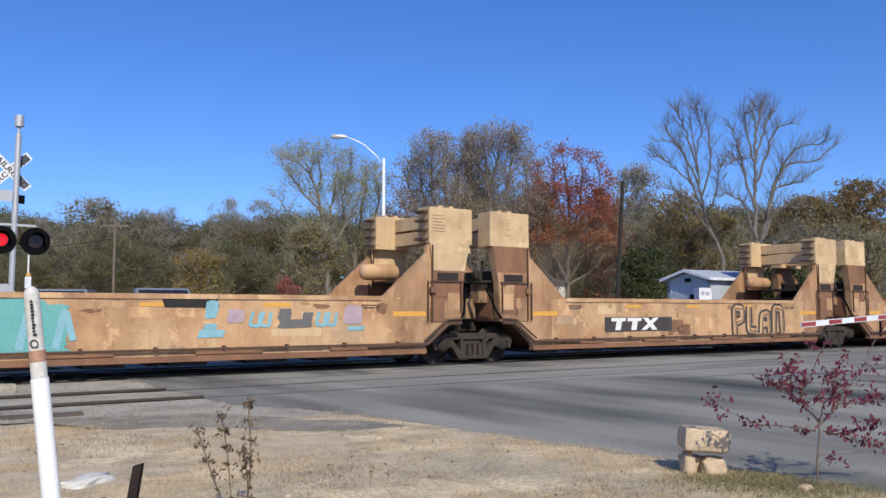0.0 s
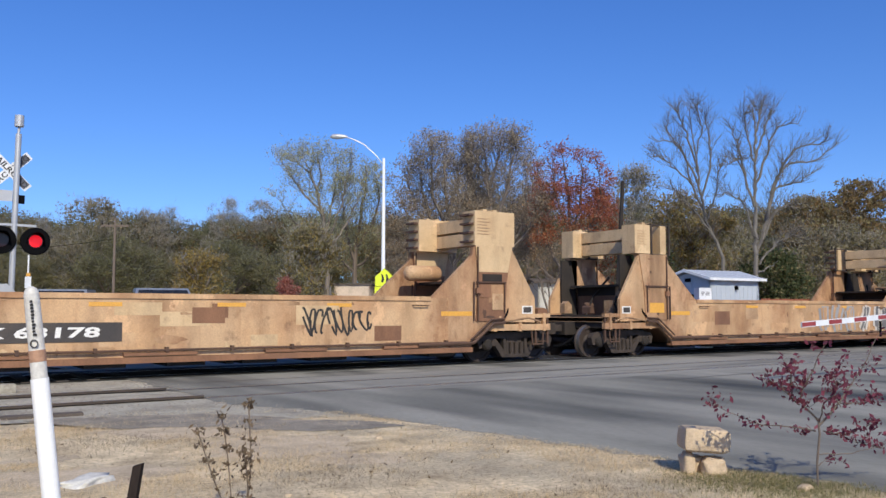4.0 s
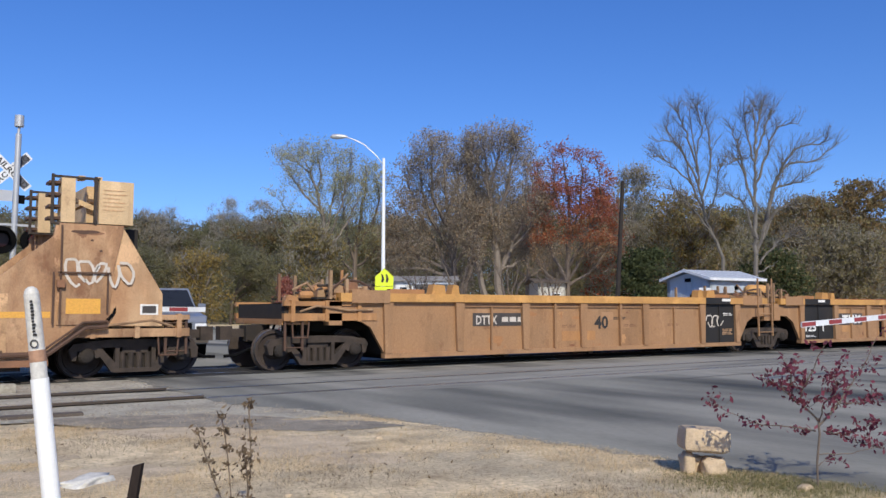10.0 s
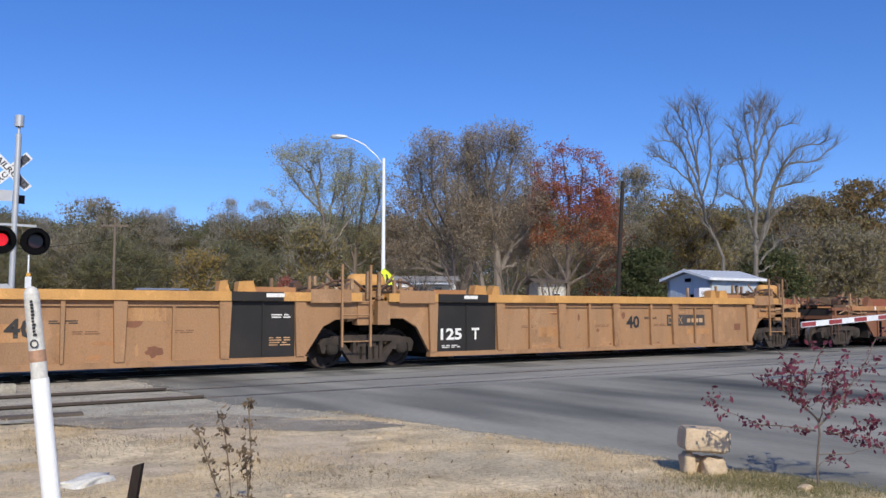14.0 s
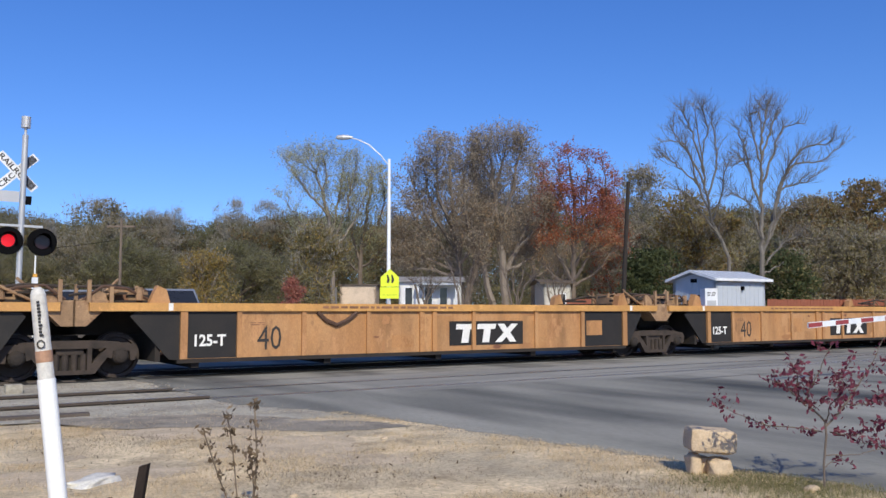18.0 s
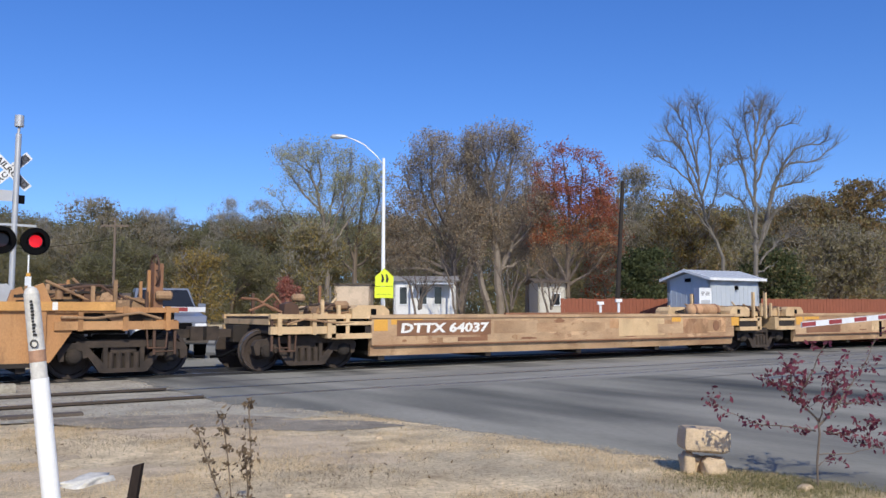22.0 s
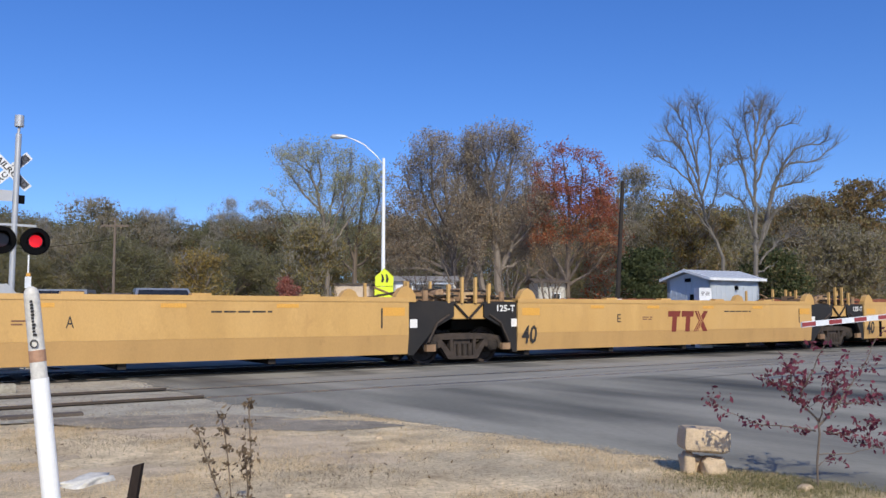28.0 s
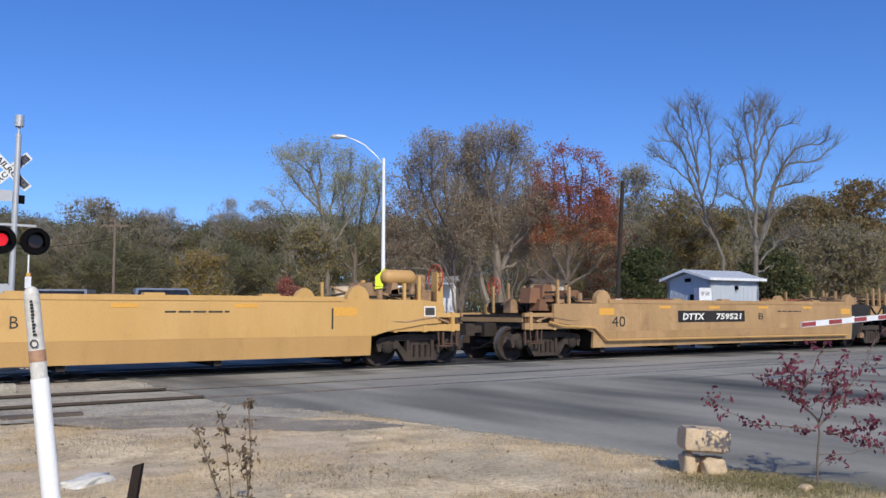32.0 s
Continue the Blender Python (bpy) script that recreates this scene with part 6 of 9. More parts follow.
# asphalt: the crossing road, its edge ragged where it meets the lawn
edge = [(7.2, -12), (6.55, 0.5), (6.2, 3.2), (6.0, 4.2), (5.78, 5.4), (5.62, 6.6), (5.42, 7.8), (5.28, 8.8), (5.02, 9.8), (4.8, 10.5), (4.45, 11.1), (4.3, 11.6), (4.2, 12.2)]
ragged = []
for (xa, ya), (xb, yb) in zip(edge, edge[1:]):
    for k in range(6):
        f = k / 6
        ragged.append((xa + (xb - xa) * f + rnd.uniform(-0.09, 0.09), ya + (yb - ya) * f))
road = sheet("road", ragged + [(4.2 + 0.35 * noise.noise((k * 0.7, 3, 1)), 12.2 + 0.3 * k) for k in range(15)] + [(4.2, 16.8), (4.0, 20.0), (2.6, 24), (1.4, 60), (30, 60), (31, 19.9), (60, 19.9), (60, -12)], 0.0, M["asphalt"], "worn grey asphalt of a wide railway crossing", "road")
ballast = sheet("ballast", [(-60, 10.6), (-20, 10.9), (-6, 11.4), (0, 11.3), (2.2, 10.9), (4.4, 10.6), (4.6, 11.4), (4.3, 20.4), (-60, 20.4)], -0.006, M["gravel"], "grey ballast and dirt beside the tracks", "gravel")
sheet("ballast", [(60, 11), (160, 11), (160, 20.4), (60, 20.4)], -0.006, M["gravel"], "grey ballast and dirt beside the tracks", "gravel")


def rail(name, y, x0, x1, z_top, label):
    """A rail with foot, web and head."""
    r = empty(name)
    bm = B()
    prof = [(-0.07, -0.16), (0.07, -0.16), (0.07, -0.14), (0.012, -0.125), (0.012, -0.045), (0.036, -0.035), (0.036, -0.002), (-0.036, -0.002), (-0.036, -0.035), (-0.012, -0.045), (-0.012, -0.125), (-0.07, -0.14)]
    a = [bm.verts.new((x0, y + p, z_top + q)) for p, q in prof]
    b = [bm.verts.new((x1, y + p, z_top + q)) for p, q in prof]
    n = len(prof)
    for i in range(n):
        bm.faces.new((a[i], b[i], b[(i + 1) % n], a[(i + 1) % n]))
    bm.faces.new(a)
    bm.faces.new(b[::-1])
    part("rail_body", bm, M["rail"], r)
    part("rail_head", box(B(), x0, x1, y - 0.03, y + 0.03, z_top - 0.0015, z_top), M["railtop"], r, "bright worn rail head")
    return tagged(r, label, "rail", "rails", "structure")


for y in (17.4825, 18.9175):
    rail("rail", y, -120, 260, 0.004, "steel rail of the main track, worn bright")
for y, x1 in ((12.55, 4.2), (14.1, 4.1)):
    rail("rail", y, -60, x1, 0.05, "rusty rail of the siding, ending at the road")
    rail("rail", y, x1 + 0.05, 120, 0.006, "siding rail set flush in the asphalt")
# dark flangeways beside the rails in the road
for y in (12.61, 14.04, 17.56, 18.84):
    s = sheet("flangeway", [(3.5, y - 0.035), (60, y - 0.035), (60, y + 0.035), (3.5, y + 0.035)], 0.004, M["under"], "dark flangeway groove in the road", "groove")
# near-black panels along the track, strip beside the road: train's shade put into colour
for i in range(24):
    xa = 4.4 + 2.3 * i
    for ya, yb in ((16.75, 17.40), (17.62, 18.78), (19.0, 19.65)):
        tagged(part("crossing_panel", box(B(), xa, xa + 2.27, ya, yb, -0.05, 0.0045), M["panel"]), "near-black panel coloured as the shade under the train", "crossing panel", "crossing panels", "structure")
sheet("track_bed", [(-60, 16.6), (4.3, 16.7), (4.35, 19.7), (-60, 19.8)], -0.002, M["panel"], "main track ballast darkened as the shade under the train", "gravel")
# ties of the main track, left of the road
tie_mesh = None
for i in range(30):
    x = 3.6 - 0.55 * i
    if tie_mesh is None:
        t = part("tie", box(B(), -0.11, 0.11, -1.25, 1.25, -0.1, 0.0), M["tie"], bevel=0.012)
        tie_mesh = t.data
    else:
        t = new("tie", tie_mesh)
    t.matrix_basis = pose(x, 18.2, 0.012, 0, 0, rnd.uniform(-1.5, 1.5))
    tagged(t, "weathered dark timber railway tie", "tie", "ties", "structure")
# bleached strip of the crossing along the siding
bm = B()
side_a = [(7.4 + 0.6 * i, 11.9 + 0.5 * noise.noise((i * 0.35, 2.0, 0))) for i in range(60)]
side_b = [(7.0 + 0.6 * i, 15.4 + 0.35 * noise.noise((i * 0.35, 8.0, 0))) for i in range(60)]
for (xa, ya), (xb, yb), (xc, yc), (xd, yd) in zip(side_a, side_a[1:], side_b[1:], side_b):
    bm.faces.new([bm.verts.new(p) for p in ((xa, ya, 0.0022), (xb, yb, 0.0022), (xc, yc, 0.0022), (xd, yd, 0.0022))])
tagged(part("crossing_strip", bm, M["strip"]), "bleached pale asphalt strip along the siding rails", "road", kind="structure")
# tar seams and cracks in the asphalt
for k, (xa, xb, y0, slope, wd) in enumerate(((5.0, 17, 15.3, 0.0, 0.05), (7.5, 30, 16.2, 0.005, 0.06), (11, 26, 13.0, 0.02, 0.04), (12, 34, 11.0, 0.01, 0.04), (11.5, 15.5, 7.4, -0.25, 0.06))):
    bm = B()
    prev = None
    for i in range(25):
        x = xa + (xb - xa) * i / 24
        y = y0 + slope * (x - xa) + 0.12 * noise.noise((x * 0.8, k * 7.1, 0))
        ww = wd * (0.5 + 0.6 * abs(noise.noise((x * 1.7, k * 3.3, 4)))) * (0.3 if i in (0, 24) else 1)
        pair = [bm.verts.new((x, y - ww, 0.004)), bm.verts.new((x, y + ww, 0.004))]
        if prev:
            bm.faces.new((prev[0], pair[0], pair[1], prev[1]))
        prev = pair
    sm = part("tar_seam", bm, M["plate"])
    tagged(sm, "dark tar-sealed crack in the asphalt", "road crack", "cracks in the road", "structure")
# scraps of broken asphalt and dirt at the road's corner
dirt = sheet("dirt_patch", [(3.0, 10.2), (3.7, 9.7), (4.5, 9.55), (5.1, 9.4), (5.3, 8.7), (5.5, 7.6), (5.75, 6.8), (5.9, 7.6), (5.7, 9.4), (5.3, 10.6), (4.6, 11.2), (3.4, 10.9)], -0.0015, M["gravel"], "grey dirt and crumbled asphalt at the road's corner", "dirt")
BARE = ((px(330), 10.1, 1.9, 0.62), (px(560), 9.75, 1.1, 0.5), (px(500), 8.35, 1.0, 0.75), (px(330), 9.3, 1.1, 0.5), (px(640), 7.6, 0.55, 0.4), (px(760), 7.2, 0.6, 0.25), (px(880), 6.5, 0.7, 0.35), (px(250), 7.0, 0.5, 0.3), (px(110), 6.7, 0.8, 0.45), (px(30), 7.7, 0.8, 0.4))
for k, (u, d, ra, rb) in enumerate(BARE):
    cx, cy = spot(u, d)
    bm = B()
    vs = []
    for i in range(90):
        a = 2 * math.pi * i / 90
        q = 0.85 + 0.4 * noise.noise((math.cos(a) * 1.5, math.sin(a) * 1.5, k * 5.0)) + 0.2 * noise.noise((math.cos(a) * 7, math.sin(a) * 7, k * 3.0))
        lx, ly = ra * q * math.cos(a), rb * q * math.sin(a)
        c_, s_ = math.cos(radians(-34)), math.sin(radians(-34))
        vs.append(bm.verts.new((cx + lx * c_ - ly * s_, cy + lx * s_ + ly * c_, -0.0022 - 0.0003 * k if k > 1 else 0.001 + 0.0003 * k)))
    bm.faces.new(vs)
    tagged(part("bare_earth", bm, M["earth"] if k > 1 else M["grime"]), "bare grey-brown trodden earth in the lawn", "dirt", kind="structure")
# timber lying by the siding
pl = part("timber_plank", box(B(), -0.75, 0.75, -0.1, 0.1, 0, 0.09), M["tie"], bevel=0.012)
pl.matrix_basis = pose(1.55, 11.5, -0.06, 0, 0, -4)
tagged(pl, "dark weathered plank lying on the dirt", "plank")
bm = B()
box(bm, -0.12, 0.12, -0.12, 0.12, 0, 0.16)
st = part("concrete_block", bm, M["gravel"], bevel=0.02)
st.matrix_basis = pose(1.9, 15.2, -0.03)
tagged(st, "small grey concrete block beside the rail", "block")

# ---- crossing signal, on the far side of the tracks ----
mast = empty("crossing_signal", pose(2.68, 21.4, -0.05, 0, 0.6, 0))
bm = B()
cyl(bm, (0, 0, 0), (0, 0, 5.4), 0.065, seg=16)
part("pole", bm, M["galv"], mast, smooth=False)
part("pole_base", box(B(), -0.22, 0.22, -0.22, 0.22, 0, 0.3), M["galv"], mast, bevel=0.03)
bm = B()
cyl(bm, (0, 0, 5.4), (0, 0, 5.58), 0.03, seg=8)
cyl(bm, (0, 0, 5.57), (0, 0, 5.83), 0.1, seg=14)
part("bell", bm, M["galv"], mast, "grey crossing bell")
cross = empty("crossbuck")
cross.parent = mast
cross.location = (-0.12, 0.16, 4.56)
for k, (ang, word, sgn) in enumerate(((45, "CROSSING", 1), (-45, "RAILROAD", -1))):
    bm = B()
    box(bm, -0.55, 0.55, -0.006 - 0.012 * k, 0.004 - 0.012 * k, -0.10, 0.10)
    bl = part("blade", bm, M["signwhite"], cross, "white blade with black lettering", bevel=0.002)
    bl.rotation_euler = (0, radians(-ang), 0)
    # right half of each blade: its shade is painted on as a plate
    part("dark_sheeting", box(B(), 0.17, 0.5, -0.0085 - 0.012 * k, -0.006 - 0.012 * k, -0.085, 0.085), M["blade_shade"], bl, "dark blue-grey plate painted as shade")
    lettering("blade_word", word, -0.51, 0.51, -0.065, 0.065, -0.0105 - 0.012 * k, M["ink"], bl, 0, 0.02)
part("track_sign", box(B(), -0.55, -0.08, -0.1, -0.09, 3.82, 4.07), M["galv"], mast, "grey back of a track sign")
part("track_sign", box(B(), 0.07, 0.2, 0.08, 0.09, 3.80, 4.0), M["lampblack"], mast)
arm = part("lamp_bracket", box(B(), -0.45, 0.45, -0.05, 0.05, 3.27, 3.32), M["galv"], mast)
LENSES = []
for k, x in enumerate((-0.27, 0.44)):
    lamp = part("lamp_target", lathe(B(), [(-0.10, 0.31), (-0.085, 0.32), (-0.075, 0.31)], "y", 32, (x, 0, 2.94)), M["lampblack"], mast, "black round lamp background")
    bm = B()
    lathe(bm, [(-0.075, 0.17), (0.12, 0.16), (0.2, 0.1)], "y", 20, (x, 0, 2.94))
    part("lamp_housing", bm, M["lampblack"], lamp)
    bm = B()
    seg = 20
    for i in range(seg):
        a, b = math.pi * (-0.15 + 1.3 * i / seg), math.pi * (-0.15 + 1.3 * (i + 1) / seg)
        la, lb = 0.36 * max(0.3, math.sin(max(0.05, min(math.pi - 0.05, a)))), 0.36 * max(0.3, math.sin(max(0.05, min(math.pi - 0.05, b))))
        q = [(x + 0.185 * math.cos(a), -0.1, 2.94 + 0.185 * math.sin(a)), (x + 0.185 * math.cos(b), -0.1, 2.94 + 0.185 * math.sin(b)),
             (x + 0.185 * math.cos(b), -0.1 - lb, 2.94 + 0.185 * math.sin(b)), (x + 0.185 * math.cos(a), -0.1 - la, 2.94 + 0.185 * math.sin(a))]
        bm.faces.new([bm.verts.new(p) for p in q])
    part("hood", bm, M["lampblack"], lamp)
    bm = B()
    lathe(bm, [(-0.115, 0.155), (-0.112, 0.165), (-0.105, 0.165)], "y", 24, (x, 0, 2.94))
    part("dark_lens", bm, material("unlit_lens", (0.02, 0.004, 0.005), 0.3, var=0.05, bump=0), lamp, "unlit lens")
    bm = B()
    lathe(bm, [(-0.008, 0.08), (0.0, 0.14), (0.006, 0.135)], "y", 24)
    lens = part("lit_reflector", bm, M["red_lit"], lamp, "glowing red reflector")
    lens.location = (x, -0.122, 2.94)
    LENSES.append(lens)
# gate mechanism and its lowered arm
part("gate_case", box(B(), -0.28, 0.12, -0.3, 0.25, 1.0, 1.75), M["galv"], mast, bevel=0.04)
bm = B()
prism(bm, [(-0.5, 1.9), (-0.15, 1.95), (0.25, 1.55), (0.35, 1.35), (0.2, 1.25), (-0.1, 1.5), (-0.5, 1.6)], -0.42, -0.36)
part("counterweight", bm, M["galv"], mast, bevel=0.02)


def gate_arm(parent, x0, x1, z, y, stripe, tilt=0.0, thick=0.06):
    bm = B()
    prism(bm, [(x0, z - thick), (x1, z - thick + tilt), (x1, z + thick + tilt), (x0, z + thick)], y, y + 0.025)
    a = part("gate_arm", bm, M["signwhite"], parent, "white arm with red bands")
    n = int(abs(x1 - x0) / stripe)
    d = (x1 - x0) / n
    for i in range(1, n, 2):
        xa, xb = x0 + d * i, x0 + d * (i + 1)
        ta, tb = tilt * i / n, tilt * (i + 1) / n
        bm = B()
        prism(bm, [(xa, z - thick + ta + 0.012), (xb, z - thick + tb + 0.012), (xb, z + thick + tb - 0.012), (xa, z + thick + ta - 0.012)], y - 0.004, y)
        part("red_band", bm, M["armred"], a)
    return a


gate_arm(mast, 0.3, 4.35, 1.42, -0.4, 0.42)
tagged(mast, "galvanised crossing signal with crossbuck, two lamps and lowered gate", "crossing signal")

rod = empty("marker_rod", pose(3.02, 21.3, -0.05))
bm = B()
cyl(bm, (0, 0, 0), (0, 0, 2.62), 0.018, seg=8)
part("rod", bm, M["whitepole"], rod)
part("tag", box(B(), -0.065, 0.065, -0.03, 0.0, 1.86, 2.12), M["signwhite"], rod, "white tag")
part("band", box(B(), -0.045, 0.045, -0.035, 0.0, 2.13, 2.2), M["amber"], rod, "amber band")
tagged(rod, "thin white marker rod with a white tag", "marker rod")

# near gate, whose arm reaches in from the side
gate = empty("crossing_gate", pose(20.5, 8.9, 0.0))
bm = B()
cyl(bm, (0, 0, 0), (0, 0, 2.2), 0.07, seg=14)
part("post", bm, M["galv"], gate)
part("gate_case", box(B(), -0.25, 0.25, -0.2, 0.2, 0.85, 1.4), M["galv"], gate, bevel=0.04)
gate_arm(gate, -0.2, -6.85, 1.36, -0.05, 0.40, -0.31, 0.05)
bm = B()
box(bm, -4.3, -4.26, -0.06, -0.03, 0.8, 1.1)
part("arm_lamp", bm, M["lampblack"], gate)
tagged(gate, "lowered crossing gate with red and white banded arm", "crossing gate")

# ---- street lamp with the school sign ----
sx, sy = spot(px(678), 34.5)
lampost = empty("street_lamp", pose(sx, sy, -0.05, 0, 0, -34.16))
bm = B()
cyl(bm, (0, 0, 0), (0, 0, 7.6), 0.10, 0.055, seg=16)
part("pole", bm, M["whitepole"], lampost, "white painted steel pole")
bm = B()
pipe(bm, [(0, 0, 7.3), (-0.35, 0, 7.75), (-0.85, 0, 8.2), (-1.35, 0, 8.42), (-1.6, 0, 8.47)], 0.02, 8)
part("bracket_arm", bm, M["galv"], lampost)
bm = B()
lathe(bm, [(-2.2, 0.04), (-2.12, 0.09), (-1.9, 0.11), (-1.7, 0.09), (-1.5, 0.035)], "x", 14, (0, 0, 8.5))
part("lamp_head", bm, M["galv"], lampost, "pale cobra lamp head")
tagged(lampost, "tall white street lamp with curved arm", "street lamp")
sign = empty("school_sign", pose(sx, sy, -0.05, 0, 0, -34.16))
bm = B()
prism(bm, [(-0.31, 2.34), (0.43, 2.34), (0.43, 2.72), (0.06, 3.06), (-0.31, 2.72)], -0.16, -0.15)
part("pentagon", bm, M["signyellow"], sign, "fluorescent yellow-green pentagon")
bm = B()
prism(bm, [(-0.33, 1.86), (0.43, 1.86), (0.43, 2.32), (-0.33, 2.32)], -0.16, -0.15)
part("plaque", bm, M["signyellow"], sign, "yellow-green plaque")
for x in (-0.02, 0.16):
    bm = B()
    prism(bm, [(x - 0.05, 2.5), (x + 0.03, 2.48), (x + 0.08, 2.62), (x + 0.02, 2.8), (x - 0.05, 2.83), (x - 0.02, 2.66)], -0.166, -0.161)
    part("symbol_bar", bm, M["ink"], sign)
text_bars(sign, -0.24, 0.34, 2.0, 1, M["ink"], -0.165, 0.012, 3)
bm = B()
box(bm, -0.05, 0.05, -0.15, -0.1, 0.0, 2.9)
part("sign_post", bm, M["galv"], sign)
tagged(sign, "fluorescent yellow-green school crossing sign with plaque", "road sign")

# ---- leaning marker post, strip for a cast shadow, block, patch ----
wx, wy = spot(px(113), 4.0)
post = empty("marker_post", pose(wx, wy, 0.244, 1.0, -7.1, -34.16) @ Matrix.Scale(0.777, 4))
bm = B()
cyl(bm, (0, 0, -0.42), (0, 0, 0.96), 0.052, seg=20)
part("lower_tube", bm, M["whitepole"], post, "white plastic tube")
bm = B()
lathe(bm, [(0.94, 0.047), (1.42, 0.045), (1.47, 0.044), (1.50, 0.034), (1.515, 0.015)], "z", 20)
part("cap_tube", bm, M["postgrey"], post, "weathered grey marker cap", smooth=False)
bm = B()
lathe(bm, [(1.06, 0.0485), (1.13, 0.0485)], "z", 20)
part("rust_band", bm, M["rust"], post)
bm = B()
rnd = random.Random(3)
for k in range(11):
    z = 1.43 - 0.02 * k
    box(bm, 0.008, rnd.uniform(0.022, 0.032), -0.0495, -0.0462, z - 0.014, z)
part("print_bars", bm, M["ink"], post)
bm = B()
lathe(bm, [(-0.0525, 0.026), (-0.0525, 0.019), (-0.042, 0.019)], "y", 18, (0.012, 0, 1.17), False)
part("round_mark", bm, M["ink"], post)
tagged(post, "leaning white plastic utility marker post with grey cap", "marker post")

# solid dark strip added in place of a shadow cast on the lawn
kx, ky = spot(px(239), 5.6)
stake = empty("stake", pose(kx, ky, -0.06, 0, 5, -34.16))
bm = B()
prism(bm, [(-0.03, 0), (0.03, 0), (0.05, 0.375), (-0.004, 0.355)], -0.03, 0.03)
part("stake_body", bm, M["cast_shadow"], stake, bevel=0.006)
tagged(stake, "short leaning dark brown strip standing for a cast shadow", "stake")


def lump(name, c, size, seed, mat, parent=None, flat=0.55, rough=0.12, sub=3):
    """A worn block: a rounded box with an uneven skin."""
    bm = B()
    bmesh.ops.create_icosphere(bm, subdivisions=sub, radius=1)
    for v in bm.verts:
        d = v.co
        p = Vector([math.copysign(abs(a) ** flat, a) for a in d])
        p *= 1 + rough * noise.noise(d * 1.7 + Vector((seed, 0, 0))) + 0.04 * noise.noise(d * 6 + Vector((0, seed, 0)))
        v.co = Vector((p.x * size[0], p.y * size[1], p.z * size[2])) + Vector(c)
    return part(name, bm, mat, parent, smooth=True)


bx, by = spot(px(1236), 6.95)
block = empty("broken_stone", pose(bx, by, -0.06, 0, 0, -34))
lump("base_stone", (-0.115, 0.03, 0.1), (0.055, 0.09, 0.115), 3, M["stone"], block, 0.5, 0.25)
lump("base_stone", (0.075, -0.02, 0.085), (0.10, 0.10, 0.10), 6, M["stone"], block, 0.55, 0.3)
lump("base_stone", (-0.03, 0.08, 0.09), (0.10, 0.07, 0.10), 9, M["stone"], block, 0.5, 0.25)
lump("base_stone", (0.145, 0.03, 0.06), (0.05, 0.07, 0.075), 11, M["stone"], block, 0.5, 0.25)
tagged(block, "small broken sandstone pieces on the lawn's edge", "stone")
cap = empty("sandstone_block", pose(bx, by, -0.06, 0, 4, -36))
lump("block", (-0.01, 0, 0.325), (0.178, 0.13, 0.092), 8, M["stone"], cap, 0.2, 0.06, 4)
tagged(cap, "worn buff sandstone block resting on smaller stones", "stone")
patch = lump("concrete_patch", (0, 0, 0), (0.12, 0.22, 0.045), 5, material("pale_concrete", (0.66, 0.63, 0.56), 0.9, second=(0.42, 0.40, 0.36), amount=0.7, scale=9), None, 0.6, 0.5)
qx, qy = spot(px(166), 6.55)
patch.matrix_basis = pose(qx, qy, -0.006, 0, 0, -50)
tagged(patch, "pale flat lump of broken concrete in the grass", "concrete piece")
for k, (u, d, s) in enumerate(((672, 8.8, 0.03), (515, 6.1, 0.022), (500, 5.95, 0.03), (1414, 6.3, 0.05))):
    p = lump("pebble", (0, 0, 0), (s * 1.4, s, s * 0.8), k, M["stone"], None, 0.7, 0.3, 2)
    a, b = spot(px(u), d)
    p.matrix_basis = pose(a, b, -0.008)
    tagged(p, "small pale stone on the dry lawn", "pebble", "pebbles")
# dark rod added in place of the block's thin shadow on its left
sk = B()
pipe(sk, [(-0.16, 0, 0.02), (0.0, 0.01, 0.035), (0.12, 0, 0.02)], 0.012)
sk = part("stick", sk, M["bark"])
a, b = spot(px(1188), 7.25)
sk.matrix_basis = pose(a, b, -0.05, 0, 0, -38)
tagged(sk, "dark rod standing for the stone block's shadow", "stick")

# crumbs of gravel and broken asphalt, thick where lawn, dirt and road meet
rs = np.random.RandomState(21)
cv, cf = [], []
for k in range(3000):
    y = rs.uniform(5.0, 16.6)
    lim = np.interp(y, [3, 5.4, 7.8, 9.8, 11.2, 16.6], [6.2, 5.8, 5.45, 5.05, 4.4, 4.2])
    if y > 10.4 and rs.rand() < 0.75:
        x = rs.uniform(-6, lim)
    else:
        x = lim + rs.normal(0.02, 0.14)
    r = rs.uniform(0.006, 0.02) * (1.0 if y > 10.4 else 0.7)
    q = rs.uniform(0.6, 1.3, 3) * r
    n0, a = len(cv), rs.uniform(0, 6.28)
    ca, sa = math.cos(a), math.sin(a)
    for dx, dy, dz in ((1, 0, 0), (0, 1, 0), (-1, 0, 0), (0, -1, 0), (0.1, 0.1, 1)):
        cv.append((x + (dx * ca - dy * sa) * q[0], y + (dx * sa + dy * ca) * q[1], -0.006 + dz * q[2]))
    cf += [(n0, n0 + 1, n0 + 4), (n0 + 1, n0 + 2, n0 + 4), (n0 + 2, n0 + 3, n0 + 4), (n0 + 3, n0, n0 + 4)]
crumbs = mesh_part("gravel_crumbs", cv, cf, material("dusty_gravel_crumbs", (0.27, 0.235, 0.195), 0.95, second=(0.14, 0.12, 0.10)))
tagged(crumbs, "loose grey gravel and asphalt crumbs", "gravel", kind="stuff")

# ---- trees ----


